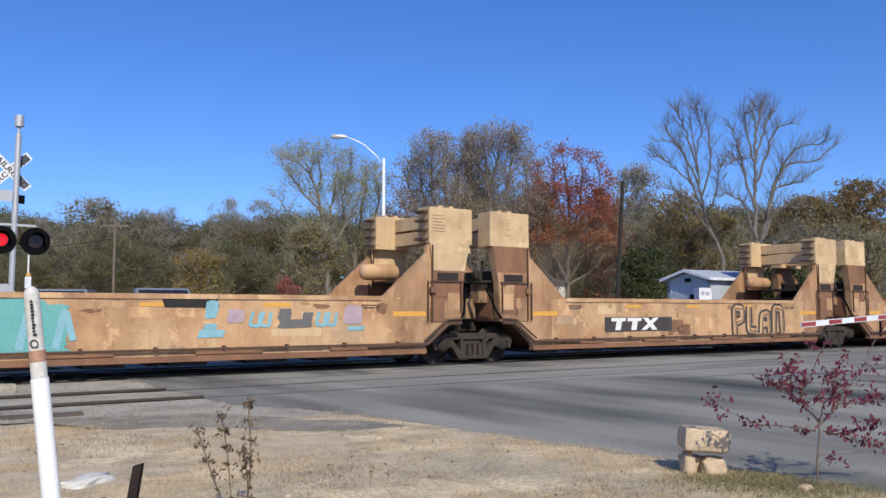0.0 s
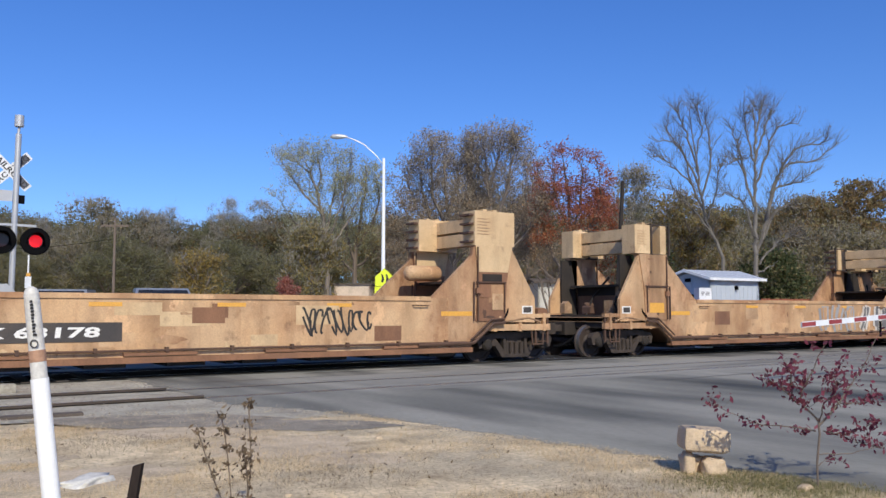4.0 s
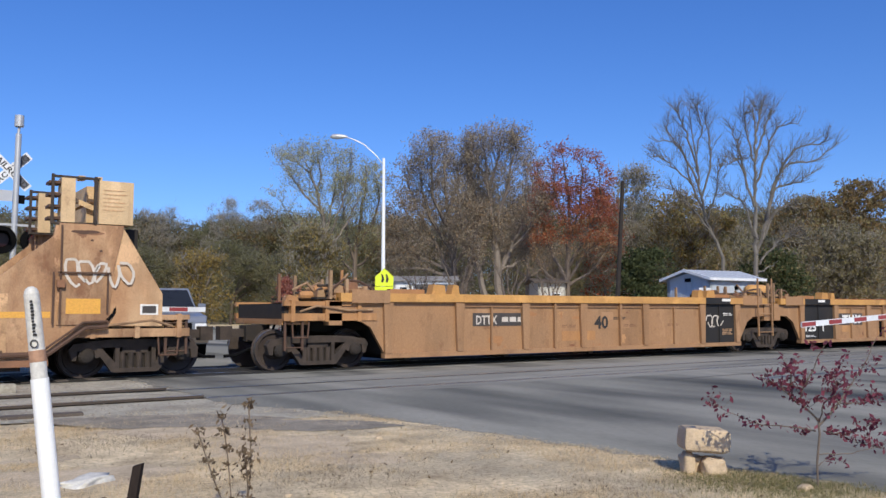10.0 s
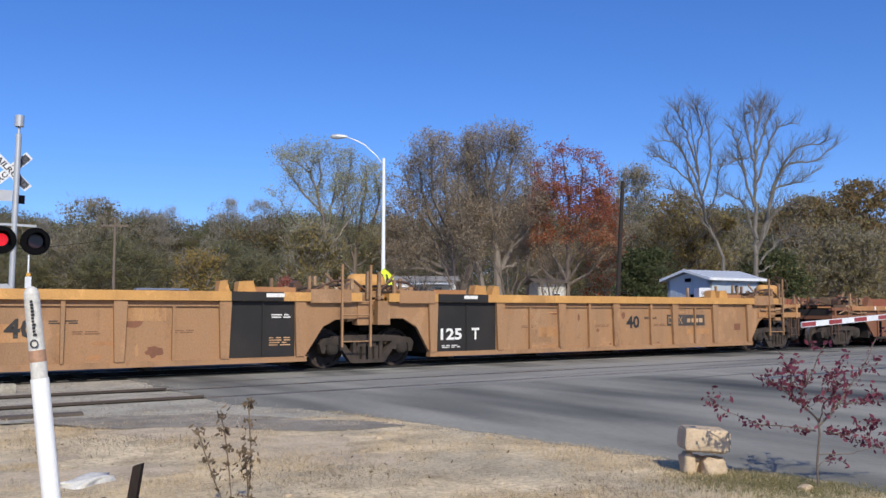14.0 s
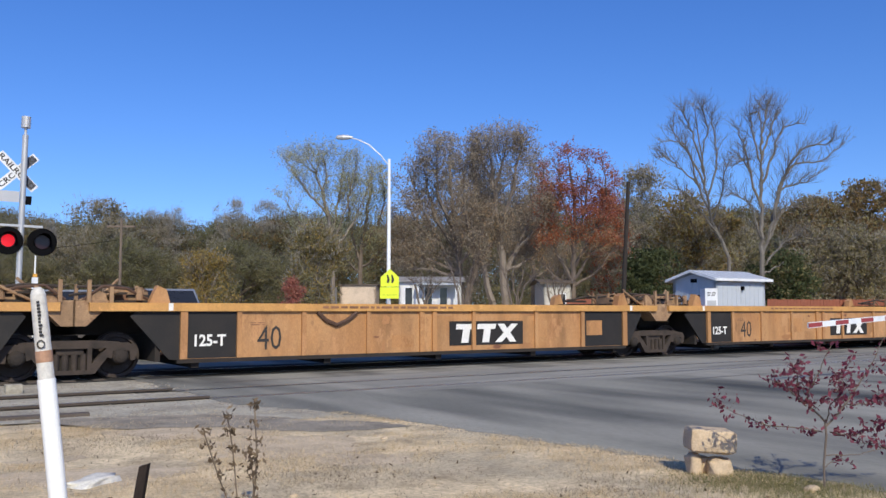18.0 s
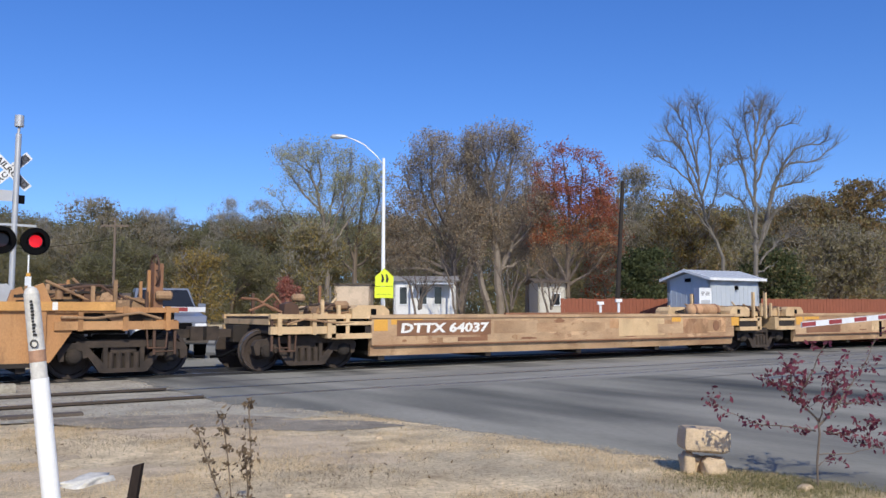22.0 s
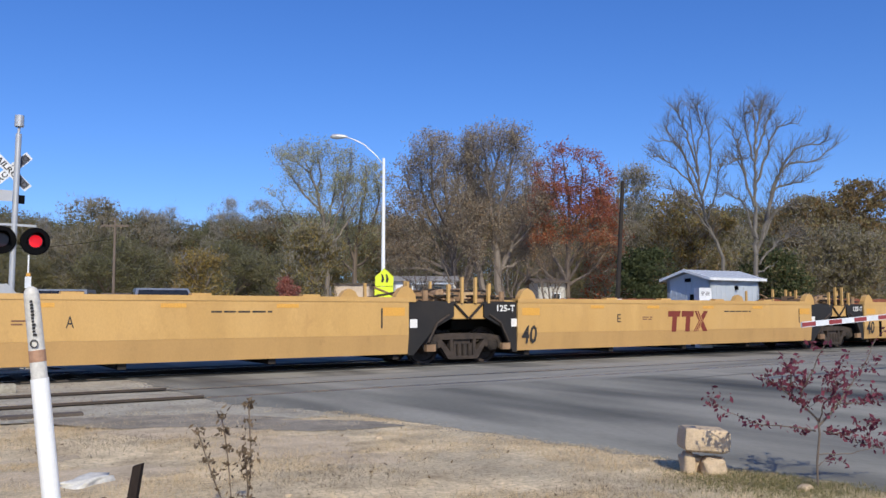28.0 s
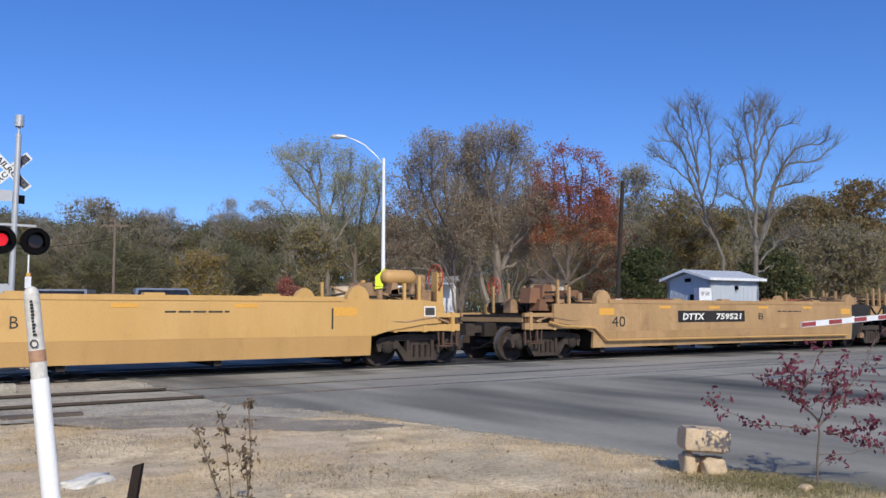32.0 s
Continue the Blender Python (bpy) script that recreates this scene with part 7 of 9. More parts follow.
class Wood:
    """Collects tapered limbs and the points where leaves may sit."""

    def __init__(self):
        self.v, self.f, self.tips = [], [], []

    def limb(self, p, q, r0, r1, seg):
        d = (q - p).normalized()
        s = d.orthogonal().normalized()
        t = d.cross(s)
        n = len(self.v)
        for c, r in ((p, r0), (q, r1)):
            for i in range(seg):
                a = 2 * math.pi * i / seg
                self.v.append(tuple(c + (s * math.cos(a) + t * math.sin(a)) * r))
        for i in range(seg):
            j = (i + 1) % seg
            self.f.append((n + i, n + j, n + seg + j, n + seg + i))

    def grow(self, rnd, p, d, length, r, level, spread, up, kids, ratio=0.72, seg=6, steps=3, bend=0.16, side_p=0.6):
        """One bough that bends, then splits."""
        for k in range(steps):
            e = d + Vector((rnd.uniform(-1, 1), rnd.uniform(-1, 1), rnd.uniform(-0.6, 0.6) + up)) * bend
            e.normalize()
            q = p + e * length / steps
            r1 = r * (0.88 if level > 0 else 0.6)
            self.limb(p, q, r, r1, max(3, seg))
            p, d, r = q, e, r1
            if level <= 2:
                self.tips.append((p.copy(), level))
            if level > 0 and k > 0 and rnd.random() < side_p:
                side = Vector((rnd.uniform(-1, 1), rnd.uniform(-1, 1), rnd.uniform(-0.1, 0.4)))
                c = (d + side.normalized() * spread * 1.3).normalized()
                self.grow(rnd, p, c, length * ratio * rnd.uniform(0.6, 0.95), r * 0.5, level - 1, spread, up, kids, ratio, seg - 1, steps, bend, side_p)
        if level > 0:
            for k in range(kids):
                side = Vector((rnd.uniform(-1, 1), rnd.uniform(-1, 1), rnd.uniform(-0.2, 0.4)))
                c = (d + side.normalized() * spread).normalized()
                self.grow(rnd, p, c, length * ratio * rnd.uniform(0.75, 1.1), r * 0.7, level - 1, spread, up, kids, ratio, seg - 1, steps, bend, side_p)


def leaf_material(name, colours):
    m = bpy.data.materials.new(name)
    m.use_nodes = True
    nt = m.node_tree
    b = nt.nodes["Principled BSDF"]
    b.inputs["Roughness"].default_value = 0.8
    g = nt.nodes.new("ShaderNodeNewGeometry")
    r = nt.nodes.new("ShaderNodeValToRGB")
    while len(r.color_ramp.elements) < len(colours):
        r.color_ramp.elements.new(0.5)
    for i, (e, c) in enumerate(zip(r.color_ramp.elements, colours)):
        e.position, e.color = i / max(1, len(colours) - 1), (*c, 1)
    nt.links.new(g.outputs["Random Per Island"], r.inputs[0])
    nt.links.new(r.outputs[0], b.inputs["Base Color"])
    b.inputs["Specular IOR Level"].default_value = 0.15
    thin, both_ways = nt.nodes.new("ShaderNodeBsdfTranslucent"), nt.nodes.new("ShaderNodeMixShader")
    both_ways.inputs[0].default_value = 0.48
    nt.links.new(r.outputs[0], thin.inputs[0])
    nt.links.new(b.outputs[0], both_ways.inputs[1])
    nt.links.new(thin.outputs[0], both_ways.inputs[2])
    nt.links.new(both_ways.outputs[0], nt.nodes["Material Output"].inputs[0])
    return m


M["leaf_brown"] = leaf_material("dry_brown_leaves", [(0.256, 0.227, 0.158), (0.287, 0.248, 0.167), (0.268, 0.241, 0.17), (0.293, 0.248, 0.158), (0.243, 0.23, 0.158)])
M["leaf_olive"] = leaf_material("olive_leaves", [(0.24, 0.217, 0.1), (0.296, 0.251, 0.12), (0.208, 0.19, 0.096), (0.28, 0.22, 0.12)])
M["leaf_tan"] = leaf_material("tan_dry_leaves", [(0.36, 0.26, 0.17), (0.42, 0.28, 0.15), (0.30, 0.23, 0.16)])
M["leaf_green"] = leaf_material("dark_green_leaves", [(0.075, 0.095, 0.045), (0.11, 0.125, 0.055), (0.06, 0.075, 0.038)])
M["leaf_red"] = leaf_material("red_autumn_leaves", [(0.40, 0.085, 0.055), (0.48, 0.13, 0.06), (0.30, 0.08, 0.055), (0.48, 0.17, 0.07)])
M["leaf_gold"] = leaf_material("golden_leaves", [(0.374, 0.264, 0.077), (0.306, 0.221, 0.081), (0.425, 0.306, 0.099), (0.238, 0.196, 0.081)])
M["leaf_rust"] = leaf_material("rusty_oak_leaves", [(0.26, 0.16, 0.073), (0.193, 0.143, 0.069), (0.302, 0.189, 0.077), (0.151, 0.122, 0.06)])
M["leaf_wood"] = leaf_material("dull_woodland_leaves", [(0.175, 0.172, 0.086), (0.196, 0.187, 0.095), (0.181, 0.179, 0.088), (0.21, 0.195, 0.101), (0.168, 0.172, 0.082)])
M["leaf_ash"] = leaf_material("grey_brown_withered_leaves", [(0.31, 0.265, 0.20), (0.42, 0.35, 0.265), (0.24, 0.20, 0.155), (0.38, 0.32, 0.24), (0.46, 0.385, 0.29)])
M["leaf_sage"] = leaf_material("grey_green_thinning_leaves", [(0.38, 0.38, 0.235), (0.46, 0.45, 0.27), (0.32, 0.325, 0.21), (0.52, 0.49, 0.27)])
M["leaf_wine"] = leaf_material("brown_red_leaves", [(0.376, 0.133, 0.1), (0.436, 0.163, 0.12), (0.325, 0.154, 0.124), (0.467, 0.215, 0.157)])
M["leaf_flame"] = leaf_material("orange_red_leaves", [(0.406, 0.114, 0.057), (0.475, 0.168, 0.076), (0.329, 0.097, 0.057), (0.449, 0.212, 0.095)])
M["leaf_maroon"] = leaf_material("maroon_sapling_leaves", [(0.178, 0.04, 0.064), (0.255, 0.072, 0.102), (0.119, 0.032, 0.047), (0.306, 0.104, 0.128)])
M["leaf_dead"] = leaf_material("dead_weed_leaves", [(0.17, 0.12, 0.075), (0.26, 0.19, 0.12), (0.10, 0.075, 0.05)])
M["twig"] = leaf_material("grey_twigs", [(0.264, 0.25, 0.185), (0.194, 0.186, 0.141), (0.308, 0.294, 0.22)])
M["twig_pale"] = leaf_material("pale_grey_twigs", [(0.418, 0.38, 0.319), (0.353, 0.319, 0.266), (0.461, 0.418, 0.35)])
M["straw"] = leaf_material("dead_grass_blades", [(0.76, 0.60, 0.37), (0.64, 0.49, 0.30), (0.82, 0.67, 0.43), (0.52, 0.39, 0.23)])


def leaves(points, n, size, scatter, seed, mat, parent, long=1.0, name="crown", droop=0.0):
    """Many small leaf clumps round the given points, turned every way."""
    rs = np.random.RandomState(seed)
    pts = np.array(points)
    c = pts[rs.randint(0, len(pts), n)] + rs.normal(0, 1, (n, 3)) * np.array([scatter, scatter, scatter * 0.8])
    a = rs.normal(0, 1, (n, 3))
    a[:, 2] -= droop
    a /= np.linalg.norm(a, axis=1)[:, None]
    b = np.cross(a, rs.normal(0, 1, (n, 3)))
    b /= np.linalg.norm(b, axis=1)[:, None]
    s = size * rs.uniform(0.5, 1.3, (n, 1))
    a, b = a * s * long, b * s
    v = np.stack([c - a, c - a * 0.1 + b * 0.5, c + a, c + a * 0.1 - b * 0.5], 1).reshape(-1, 3)
    f = np.arange(n * 4).reshape(n, 4)
    return mesh_part(name, v.tolist(), f.tolist(), mat, parent)


def twig_mass(points, h, n, scatter, seed, parent, mat="twig_pale"):
    """Thin twigs that point outwards and up from the trunk."""
    rs = np.random.RandomState(seed)
    pts = np.array(points)
    c = pts[rs.randint(0, len(pts), n)] + rs.normal(0, scatter, (n, 3))
    out = c - np.array([0, 0, 0.35 * h])
    out /= np.linalg.norm(out, axis=1)[:, None] + 1e-6
    a = out + rs.normal(0, 0.55, (n, 3)) + np.array([0, 0, 0.25])
    a /= np.linalg.norm(a, axis=1)[:, None]
    b = np.cross(a, rs.normal(0, 1, (n, 3)))
    b /= np.linalg.norm(b, axis=1)[:, None]
    ln, wd = rs.uniform(0.2, 0.75, (n, 1)), rs.uniform(0.008, 0.024, (n, 1))
    v = np.stack([c - b * wd, c + b * wd, c + a * ln], 1).reshape(-1, 3)
    return tagged(mesh_part("twig_mass", v.tolist(), np.arange(n * 3).reshape(n, 3).tolist(), M[mat], parent), kind="stuff")


def tree(u, depth, top, crown_w, seed, label, foliage=None, bark="bark", levels=4, kids=2, spread=0.75, up=0.25, trunk=0.28, n=4000, size=0.1, base=-0.05, twigs=1500, r=None, scatter=0.3, name="tree", ratio=0.72, low=0.3, boughs=1, bend=0.16, side_p=0.6, clumps=70, lean=0.28, hug=0.33, twig="twig_pale"):
    """A tree whose top is at a given height, its crown a ragged dome of clumps on grown boughs; low is where the crown begins."""
    rnd = random.Random(seed)
    w = Wood()
    h = top - base
    for k in range(boughs):
        d = Vector((rnd.uniform(-0.08, 0.08), rnd.uniform(-0.08, 0.08), 1))
        if boughs > 1:
            a = 2 * math.pi * k / boughs + 0.5
            d = Vector((math.cos(a) * lean, math.sin(a) * lean, 1))
        w.grow(rnd, Vector((0, 0, 0)), d.normalized(), h * trunk, (r or h * 0.016), levels, spread, up, kids, ratio, 6, 3, bend, side_p)
    zs = sorted(v[2] for v in w.v)[int(len(w.v) * 0.997)]
    xs = sorted(abs(v[0]) for v in w.v)[int(len(w.v) * 0.97)] * 2
    kz, kx = h / zs * (0.93 if foliage else 1.0), crown_w / xs * (0.85 if foliage else 1.0)
    th = h * trunk * 0.9

    def fit(p):
        k = 1 + (kx - 1) * min(1.0, max(0.0, p[2]) / th)
        return p[0] * k, p[1] * k, p[2] * kz
    w.v = [fit(v) for v in w.v]
    rs = np.random.RandomState(seed)
    tips = np.array([fit(t) for t, l in w.tips])
    x, y = spot(px(u), depth)
    t = empty(name, pose(x, y, base, 0, 0, rnd.uniform(0, 360)))
    mesh_part("trunk", w.v, w.f, M[bark], t)
    if foliage:
        # clump centres in a ragged dome, more of them towards its skin
        mid = low + 0.35 * (1 - low)
        cs = []
        while len(cs) < clumps:
            f, q, a = rs.uniform(low, 1), rs.uniform(0, 1) ** 0.33, rs.uniform(0, 2 * np.pi)
            k = (f - mid) / ((1 - mid) if f > mid else (mid - low) * 1.7)
            rad = crown_w / 2 * math.sqrt(max(0, 1 - k * k)) * (0.86 + 0.22 * math.sin(3 * a + seed) * rs.rand())
            cs.append((q * rad * math.cos(a), q * rad * math.sin(a), f * h * 0.97))
        cs = np.array(cs)
        spread_c = 0.075 * crown_w
        where = np.repeat(cs, 60, 0) + rs.normal(0, 1, (clumps * 60, 3)) * np.array([spread_c, spread_c, spread_c * 0.7])
        near = tips[(tips[:, 2] > low * h)]
        keep = rs.permutation(len(where))[:int(len(where) * (1 - hug) + 1)]
        where = np.concatenate([where[keep], near[rs.randint(0, len(near), int(clumps * 60 * hug))]])
        where = where[where[:, 2] < h * 1.0]
        twig_mass(where, h, twigs, scatter * 0.6, seed + 1, t, twig) if twigs else None
        for k, (mat, share) in enumerate(foliage):
            # each colour keeps to its own side of the crown's clumps
            own = where[rs.randint(0, len(where), max(200, int(len(where) * (0.35 + share * 0.6))))]
            tagged(leaves(own, int(n * share), size, scatter * 0.5, seed + 2 + k, M[mat], t), kind="stuff")
    elif twigs:
        twig_mass(tips, h, twigs, 0.12, seed + 1, t, twig)
    return tagged(t, label, "tree", "trees behind the crossing")


def H(v, depth):
    return 1.3 + (550 - v) * depth / 1500


def W(a, b, depth):
    return (b - a) * depth / 1500


# the row behind the crossing, one by one
tree(815, 70, H(285, 70), W(690, 950, 70), 10, "broad grey-brown tree behind others", [("leaf_ash", 1.0)], "bark", 4, 3, 0.8, 0.2, 0.2, 9000, 0.12, twigs=6000, low=0.15, clumps=110, hug=0.6, twig="twig")
tree(1075, 60, H(375, 60), W(1030, 1130, 60), 12, "low rust-red tree beside the pole", [("leaf_red", 0.4), ("leaf_brown", 0.6)], "bark", 4, 2, 0.7, 0.2, 0.22, 7000, 0.11, twigs=4000, low=0.15)
tree(1130, 66, H(290, 66), W(1070, 1200, 66), 13, "dark half-bare tree behind the shed", [("leaf_olive", 0.4), ("leaf_brown", 0.6)], "bark", 5, 2, 0.65, 0.28, 0.22, 7000, 0.11, twigs=8000, low=0.25)
tree(1205, 60, H(338, 60), W(1125, 1280, 60), 15, "olive and gold leaved tree beside the shed", [("leaf_olive", 0.55), ("leaf_gold", 0.25), ("leaf_rust", 0.2)], "bark", 4, 3, 0.75, 0.2, 0.2, 16000, 0.12, twigs=4000, low=0.2)
tree(1430, 70, H(345, 70), W(1350, 1520, 70), 21, "broad olive-brown tree with dry foliage", [("leaf_olive", 0.4), ("leaf_rust", 0.4), ("leaf_brown", 0.2)], "bark", 4, 3, 0.85, 0.15, 0.2, 22000, 0.13, twigs=4000, low=0.15)
tree(1545, 72, H(316, 72), W(1440, 1670, 72), 23, "broad rusty oak with dense foliage", [("leaf_rust", 0.75), ("leaf_olive", 0.25)], "bark", 4, 3, 0.85, 0.15, 0.2, 24000, 0.14, twigs=3000, low=0.15)
tree(1480, 60, H(400, 60), W(1380, 1600, 60), 25, "dense low grey-olive tree", [("leaf_olive", 0.5), ("leaf_brown", 0.5)], "bark", 4, 3, 0.9, 0.1, 0.18, 18000, 0.12, twigs=5000, low=0.1)
tree(1290, 66, H(395, 66), W(1220, 1350, 66), 26, "olive-brown tree behind the shed", [("leaf_olive", 0.5), ("leaf_brown", 0.5)], "bark", 4, 3, 0.8, 0.15, 0.2, 9000, 0.12, twigs=3500, low=0.1)
tree(1150, 52, H(440, 52), W(1100, 1215, 52), 27, "dark evergreen shrub beside the shed", [("leaf_green", 1.0)], "bark", 3, 3, 0.9, 0.1, 0.15, 9000, 0.12, twigs=0, low=0.1)
tree(1375, 52, H(440, 52), W(1320, 1440, 52), 28, "dark evergreen shrub behind the shed", [("leaf_green", 0.8), ("leaf_olive", 0.2)], "bark", 3, 3, 0.9, 0.1, 0.15, 9000, 0.12, twigs=0, low=0.1)
tree(160, 85, H(350, 85), W(92, 232, 85), 29, "half-bare grey tree above the woods", [("leaf_brown", 0.6), ("leaf_olive", 0.4)], "bark", 5, 2, 0.7, 0.25, 0.24, 7000, 0.15, twigs=9000)
tree(355, 62, H(438, 62), W(312, 402, 62), 31, "small golden-leaved tree before the woods", [("leaf_gold", 0.8), ("leaf_olive", 0.2)], "bark", 4, 3, 0.8, 0.2, 0.2, 7000, 0.11, twigs=1500, low=0.15)
tree(545, 52, H(395, 52), W(500, 605, 52), 33, "young olive and gold tree behind the lamp", [("leaf_olive", 0.7), ("leaf_gold", 0.3)], "bark", 4, 2, 0.65, 0.3, 0.22, 7000, 0.10, twigs=2500, low=0.2)
tree(505, 45, H(488, 45), W(488, 524, 45), 35, "small round red-leaved bush", [("leaf_wine", 1.0)], "bark", 3, 3, 0.8, 0.2, 0.2, 2600, 0.07, twigs=0, scatter=0.2, low=0.1)


def limbed_tree(u, depth, seed, r, boughs, label, foliage=(), shoot=(0.35, 1.0), levels=2, per=4, bark="palebark", low=440, deep=1.6, thin=0.014, size=0.1, scatter=0.16, name="tree", squat=1.0):
    """A tree of a leader and its limbs, each along a few bends, with side shoots all along; each limb is (start radius, bends).
    foliage: (leaves, how many, from, to) as shares of the crown's height."""
    rnd = random.Random(seed)
    x, y = spot(px(u), depth)
    t = empty(name, pose(x, y, 0, 0, 0, -34.16))
    tips = []
    for k, (r0, bends) in enumerate(boughs):
        w = Wood()
        off = 0.0 if k == 0 else rnd.uniform(-deep, deep)
        ctl = [Vector(((bu - u) * depth / 1500, off * i / max(1, len(bends) - 1), H(548 - (548 - bv) * squat, depth))) for i, (bu, bv) in enumerate(bends)]
        if k == 0:
            ctl[0].z = -0.05
        steps, total = [], len(ctl) - 1
        for i in range(total):
            a, b = ctl[max(0, i - 1)], ctl[min(total, i + 2)]
            for j in range(5):
                f = j / 5
                p, q = ctl[i], ctl[i + 1]
                steps.append(0.5 * (2 * p + (q - a) * f + (2 * a - 5 * p + 4 * q - b) * f * f + (3 * p - a - 3 * q + b) * f ** 3))
        steps.append(ctl[-1])
        n = len(steps) - 1
        for i in range(n):
            s0, s1 = i / n, (i + 1) / n
            p, q = steps[i], steps[i + 1] + Vector((rnd.uniform(-1, 1), rnd.uniform(-1, 1), rnd.uniform(-1, 1))) * 0.07
            steps[i + 1] = q
            ra, rb = r * r0 * (1 - s0) ** 0.8 + 0.012, r * r0 * (1 - s1) ** 0.8 + 0.012
            w.limb(p, q, ra, rb, 7 if k == 0 else 5)
            if q.z > H(low, depth) and s1 > 0.2:
                d = (q - p).normalized()
                for j in range(per if s1 < 0.7 else max(2, per - 2)):
                    side = Vector((rnd.uniform(-1, 1), rnd.uniform(-1, 1), rnd.uniform(-0.1, 0.9))).normalized()
                    w.grow(rnd, q, (d * 0.8 + side * 0.8).normalized(), rnd.uniform(*shoot) * (1.1 - 0.55 * s1), min(rb * 0.5, thin) + 0.005, levels, 0.55, 0.2, 2, 0.75, 3, 3, 0.14, 0.6)
        mesh_part("trunk" if k == 0 else "limb", w.v, w.f, M[bark], t)
        tips += [tuple(p) for p, l in w.tips]
    if foliage:
        pts = np.array(tips)
        z0, z1 = pts[:, 2].min(), pts[:, 2].max()
        rs = np.random.RandomState(seed)
        for k, (mat, n, fa, fb) in enumerate(foliage):
            share = (pts[:, 2] - z0) / (z1 - z0)
            own = pts[(share >= fa) & (share <= fb)]
            # leaves hang on in bunches: some shoots keep theirs, others have lost them
            own = own[rs.permutation(len(own))[:max(60, int(len(own) * 0.35))]]
            tagged(leaves(own, n, size, scatter, seed + 2 + k, M[mat], t), kind="stuff")
    return tagged(t, label, "tree", "trees behind the crossing")


# the large trees behind the lamp
limbed_tree(578, 58, 31, 0.155, ((1.0, ((580, 545), (579, 450), (572, 385), (560, 335), (545, 285), (530, 258))),
                                (0.55, ((576, 410), (586, 345), (591, 295), (594, 264))),
                                (0.5, ((570, 372), (541, 335), (516, 303), (498, 274))),
                                (0.5, ((578, 440), (612, 385), (634, 325), (642, 284))),
                                (0.4, ((577, 455), (545, 425), (516, 402))),
                                (0.4, ((576, 425), (603, 360), (613, 312), (622, 275))),
                                (0.35, ((558, 330), (566, 290), (560, 258))),
                                (0.35, ((545, 290), (518, 268), (497, 256))),
                                (0.4, ((578, 445), (530, 395), (505, 350)))),
            "tall half-bare tree with thin grey-green leaves", (("leaf_sage", 17000, 0.0, 1.0),), (0.6, 1.3), 2, 4, "greybark", 490, 2.4, 0.009, 0.058, 0.2, squat=0.95)
limbed_tree(628, 62, 33, 0.18, ((1.0, ((626, 545), (628, 450), (638, 375), (646, 320), (648, 290))),
                                (0.6, ((628, 460), (612, 400), (606, 350), (612, 315))),
                                (0.5, ((632, 430), (660, 390), (672, 345), (668, 310))),
                                (0.5, ((628, 470), (655, 450), (675, 420))),
                                (0.5, ((628, 480), (600, 450), (585, 420)))),
            "slim olive-leaved tree losing its leaves", (("leaf_sage", 9000, 0.0, 1.0), ("leaf_gold", 1800, 0.0, 0.5)), (0.6, 1.2), 2, 4, "bark", 500, 2.0, 0.010, 0.065, 0.17, squat=0.96)
limbed_tree(800, 58, 35, 0.26, ((1.0, ((800, 548), (803, 470), (796, 400), (789, 320), (786, 242))),
                                (0.6, ((801, 485), (770, 425), (736, 355), (716, 292))),
                                (0.55, ((798, 435), (762, 375), (746, 310), (739, 268))),
                                (0.55, ((800, 445), (824, 375), (831, 305), (824, 252))),
                                (0.5, ((800, 475), (745, 452), (708, 425), (696, 385))),
                                (0.5, ((796, 400), (768, 340), (764, 290), (762, 254))),
                                (0.45, ((801, 490), (760, 475), (715, 470), (700, 455))),
                                (0.4, ((792, 360), (812, 310), (806, 262))),
                                (0.4, ((770, 425), (735, 400), (704, 335))),
                                (0.45, ((801, 470), (830, 430), (846, 385)))),
            "large grey-brown tree with withered leaves", (("leaf_ash", 30000, 0.0, 1.0), ("leaf_tan", 4500, 0.0, 0.5)), (0.8, 1.5), 2, 5, "greybark", 505, 3.0, 0.013, 0.068, 0.2, squat=0.945)
limbed_tree(878, 56, 37, 0.28, ((1.0, ((886, 548), (881, 470), (873, 385), (863, 295), (857, 222))),
                                (0.8, ((868, 556), (850, 485), (834, 432), (818, 385), (812, 335))),
                                (0.6, ((880, 482), (914, 415), (934, 345), (938, 276))),
                                (0.55, ((876, 435), (852, 365), (839, 305), (833, 250))),
                                (0.5, ((873, 390), (894, 325), (904, 270), (911, 240))),
                                (0.5, ((881, 475), (925, 452), (955, 425))),
                                (0.4, ((866, 310), (880, 262), (886, 232))),
                                (0.4, ((905, 430), (940, 390), (958, 355))),
                                (0.4, ((863, 300), (848, 262), (845, 228)))),
            "large spreading grey-brown tree with leaning trunk", (("leaf_ash", 27000, 0.0, 1.0), ("leaf_tan", 3000, 0.0, 0.5)), (0.8, 1.5), 2, 5, "greybark", 510, 3.0, 0.013, 0.068, 0.2, squat=0.915)
limbed_tree(938, 62, 39, 0.16, ((1.0, ((932, 548), (935, 460), (940, 390), (944, 320), (938, 280))),
                                (0.6, ((934, 470), (915, 410), (912, 350))),
                                (0.6, ((936, 440), (962, 390), (970, 340))),
                                (0.5, ((933, 490), (905, 470), (890, 440))),
                                (0.5, ((934, 490), (965, 470), (985, 450)))),
            "grey-brown tree between larger ones", (("leaf_ash", 15000, 0.0, 1.0),), (0.7, 1.4), 2, 5, "greybark", 510, 2.0, 0.012, 0.068, 0.18, squat=0.96)
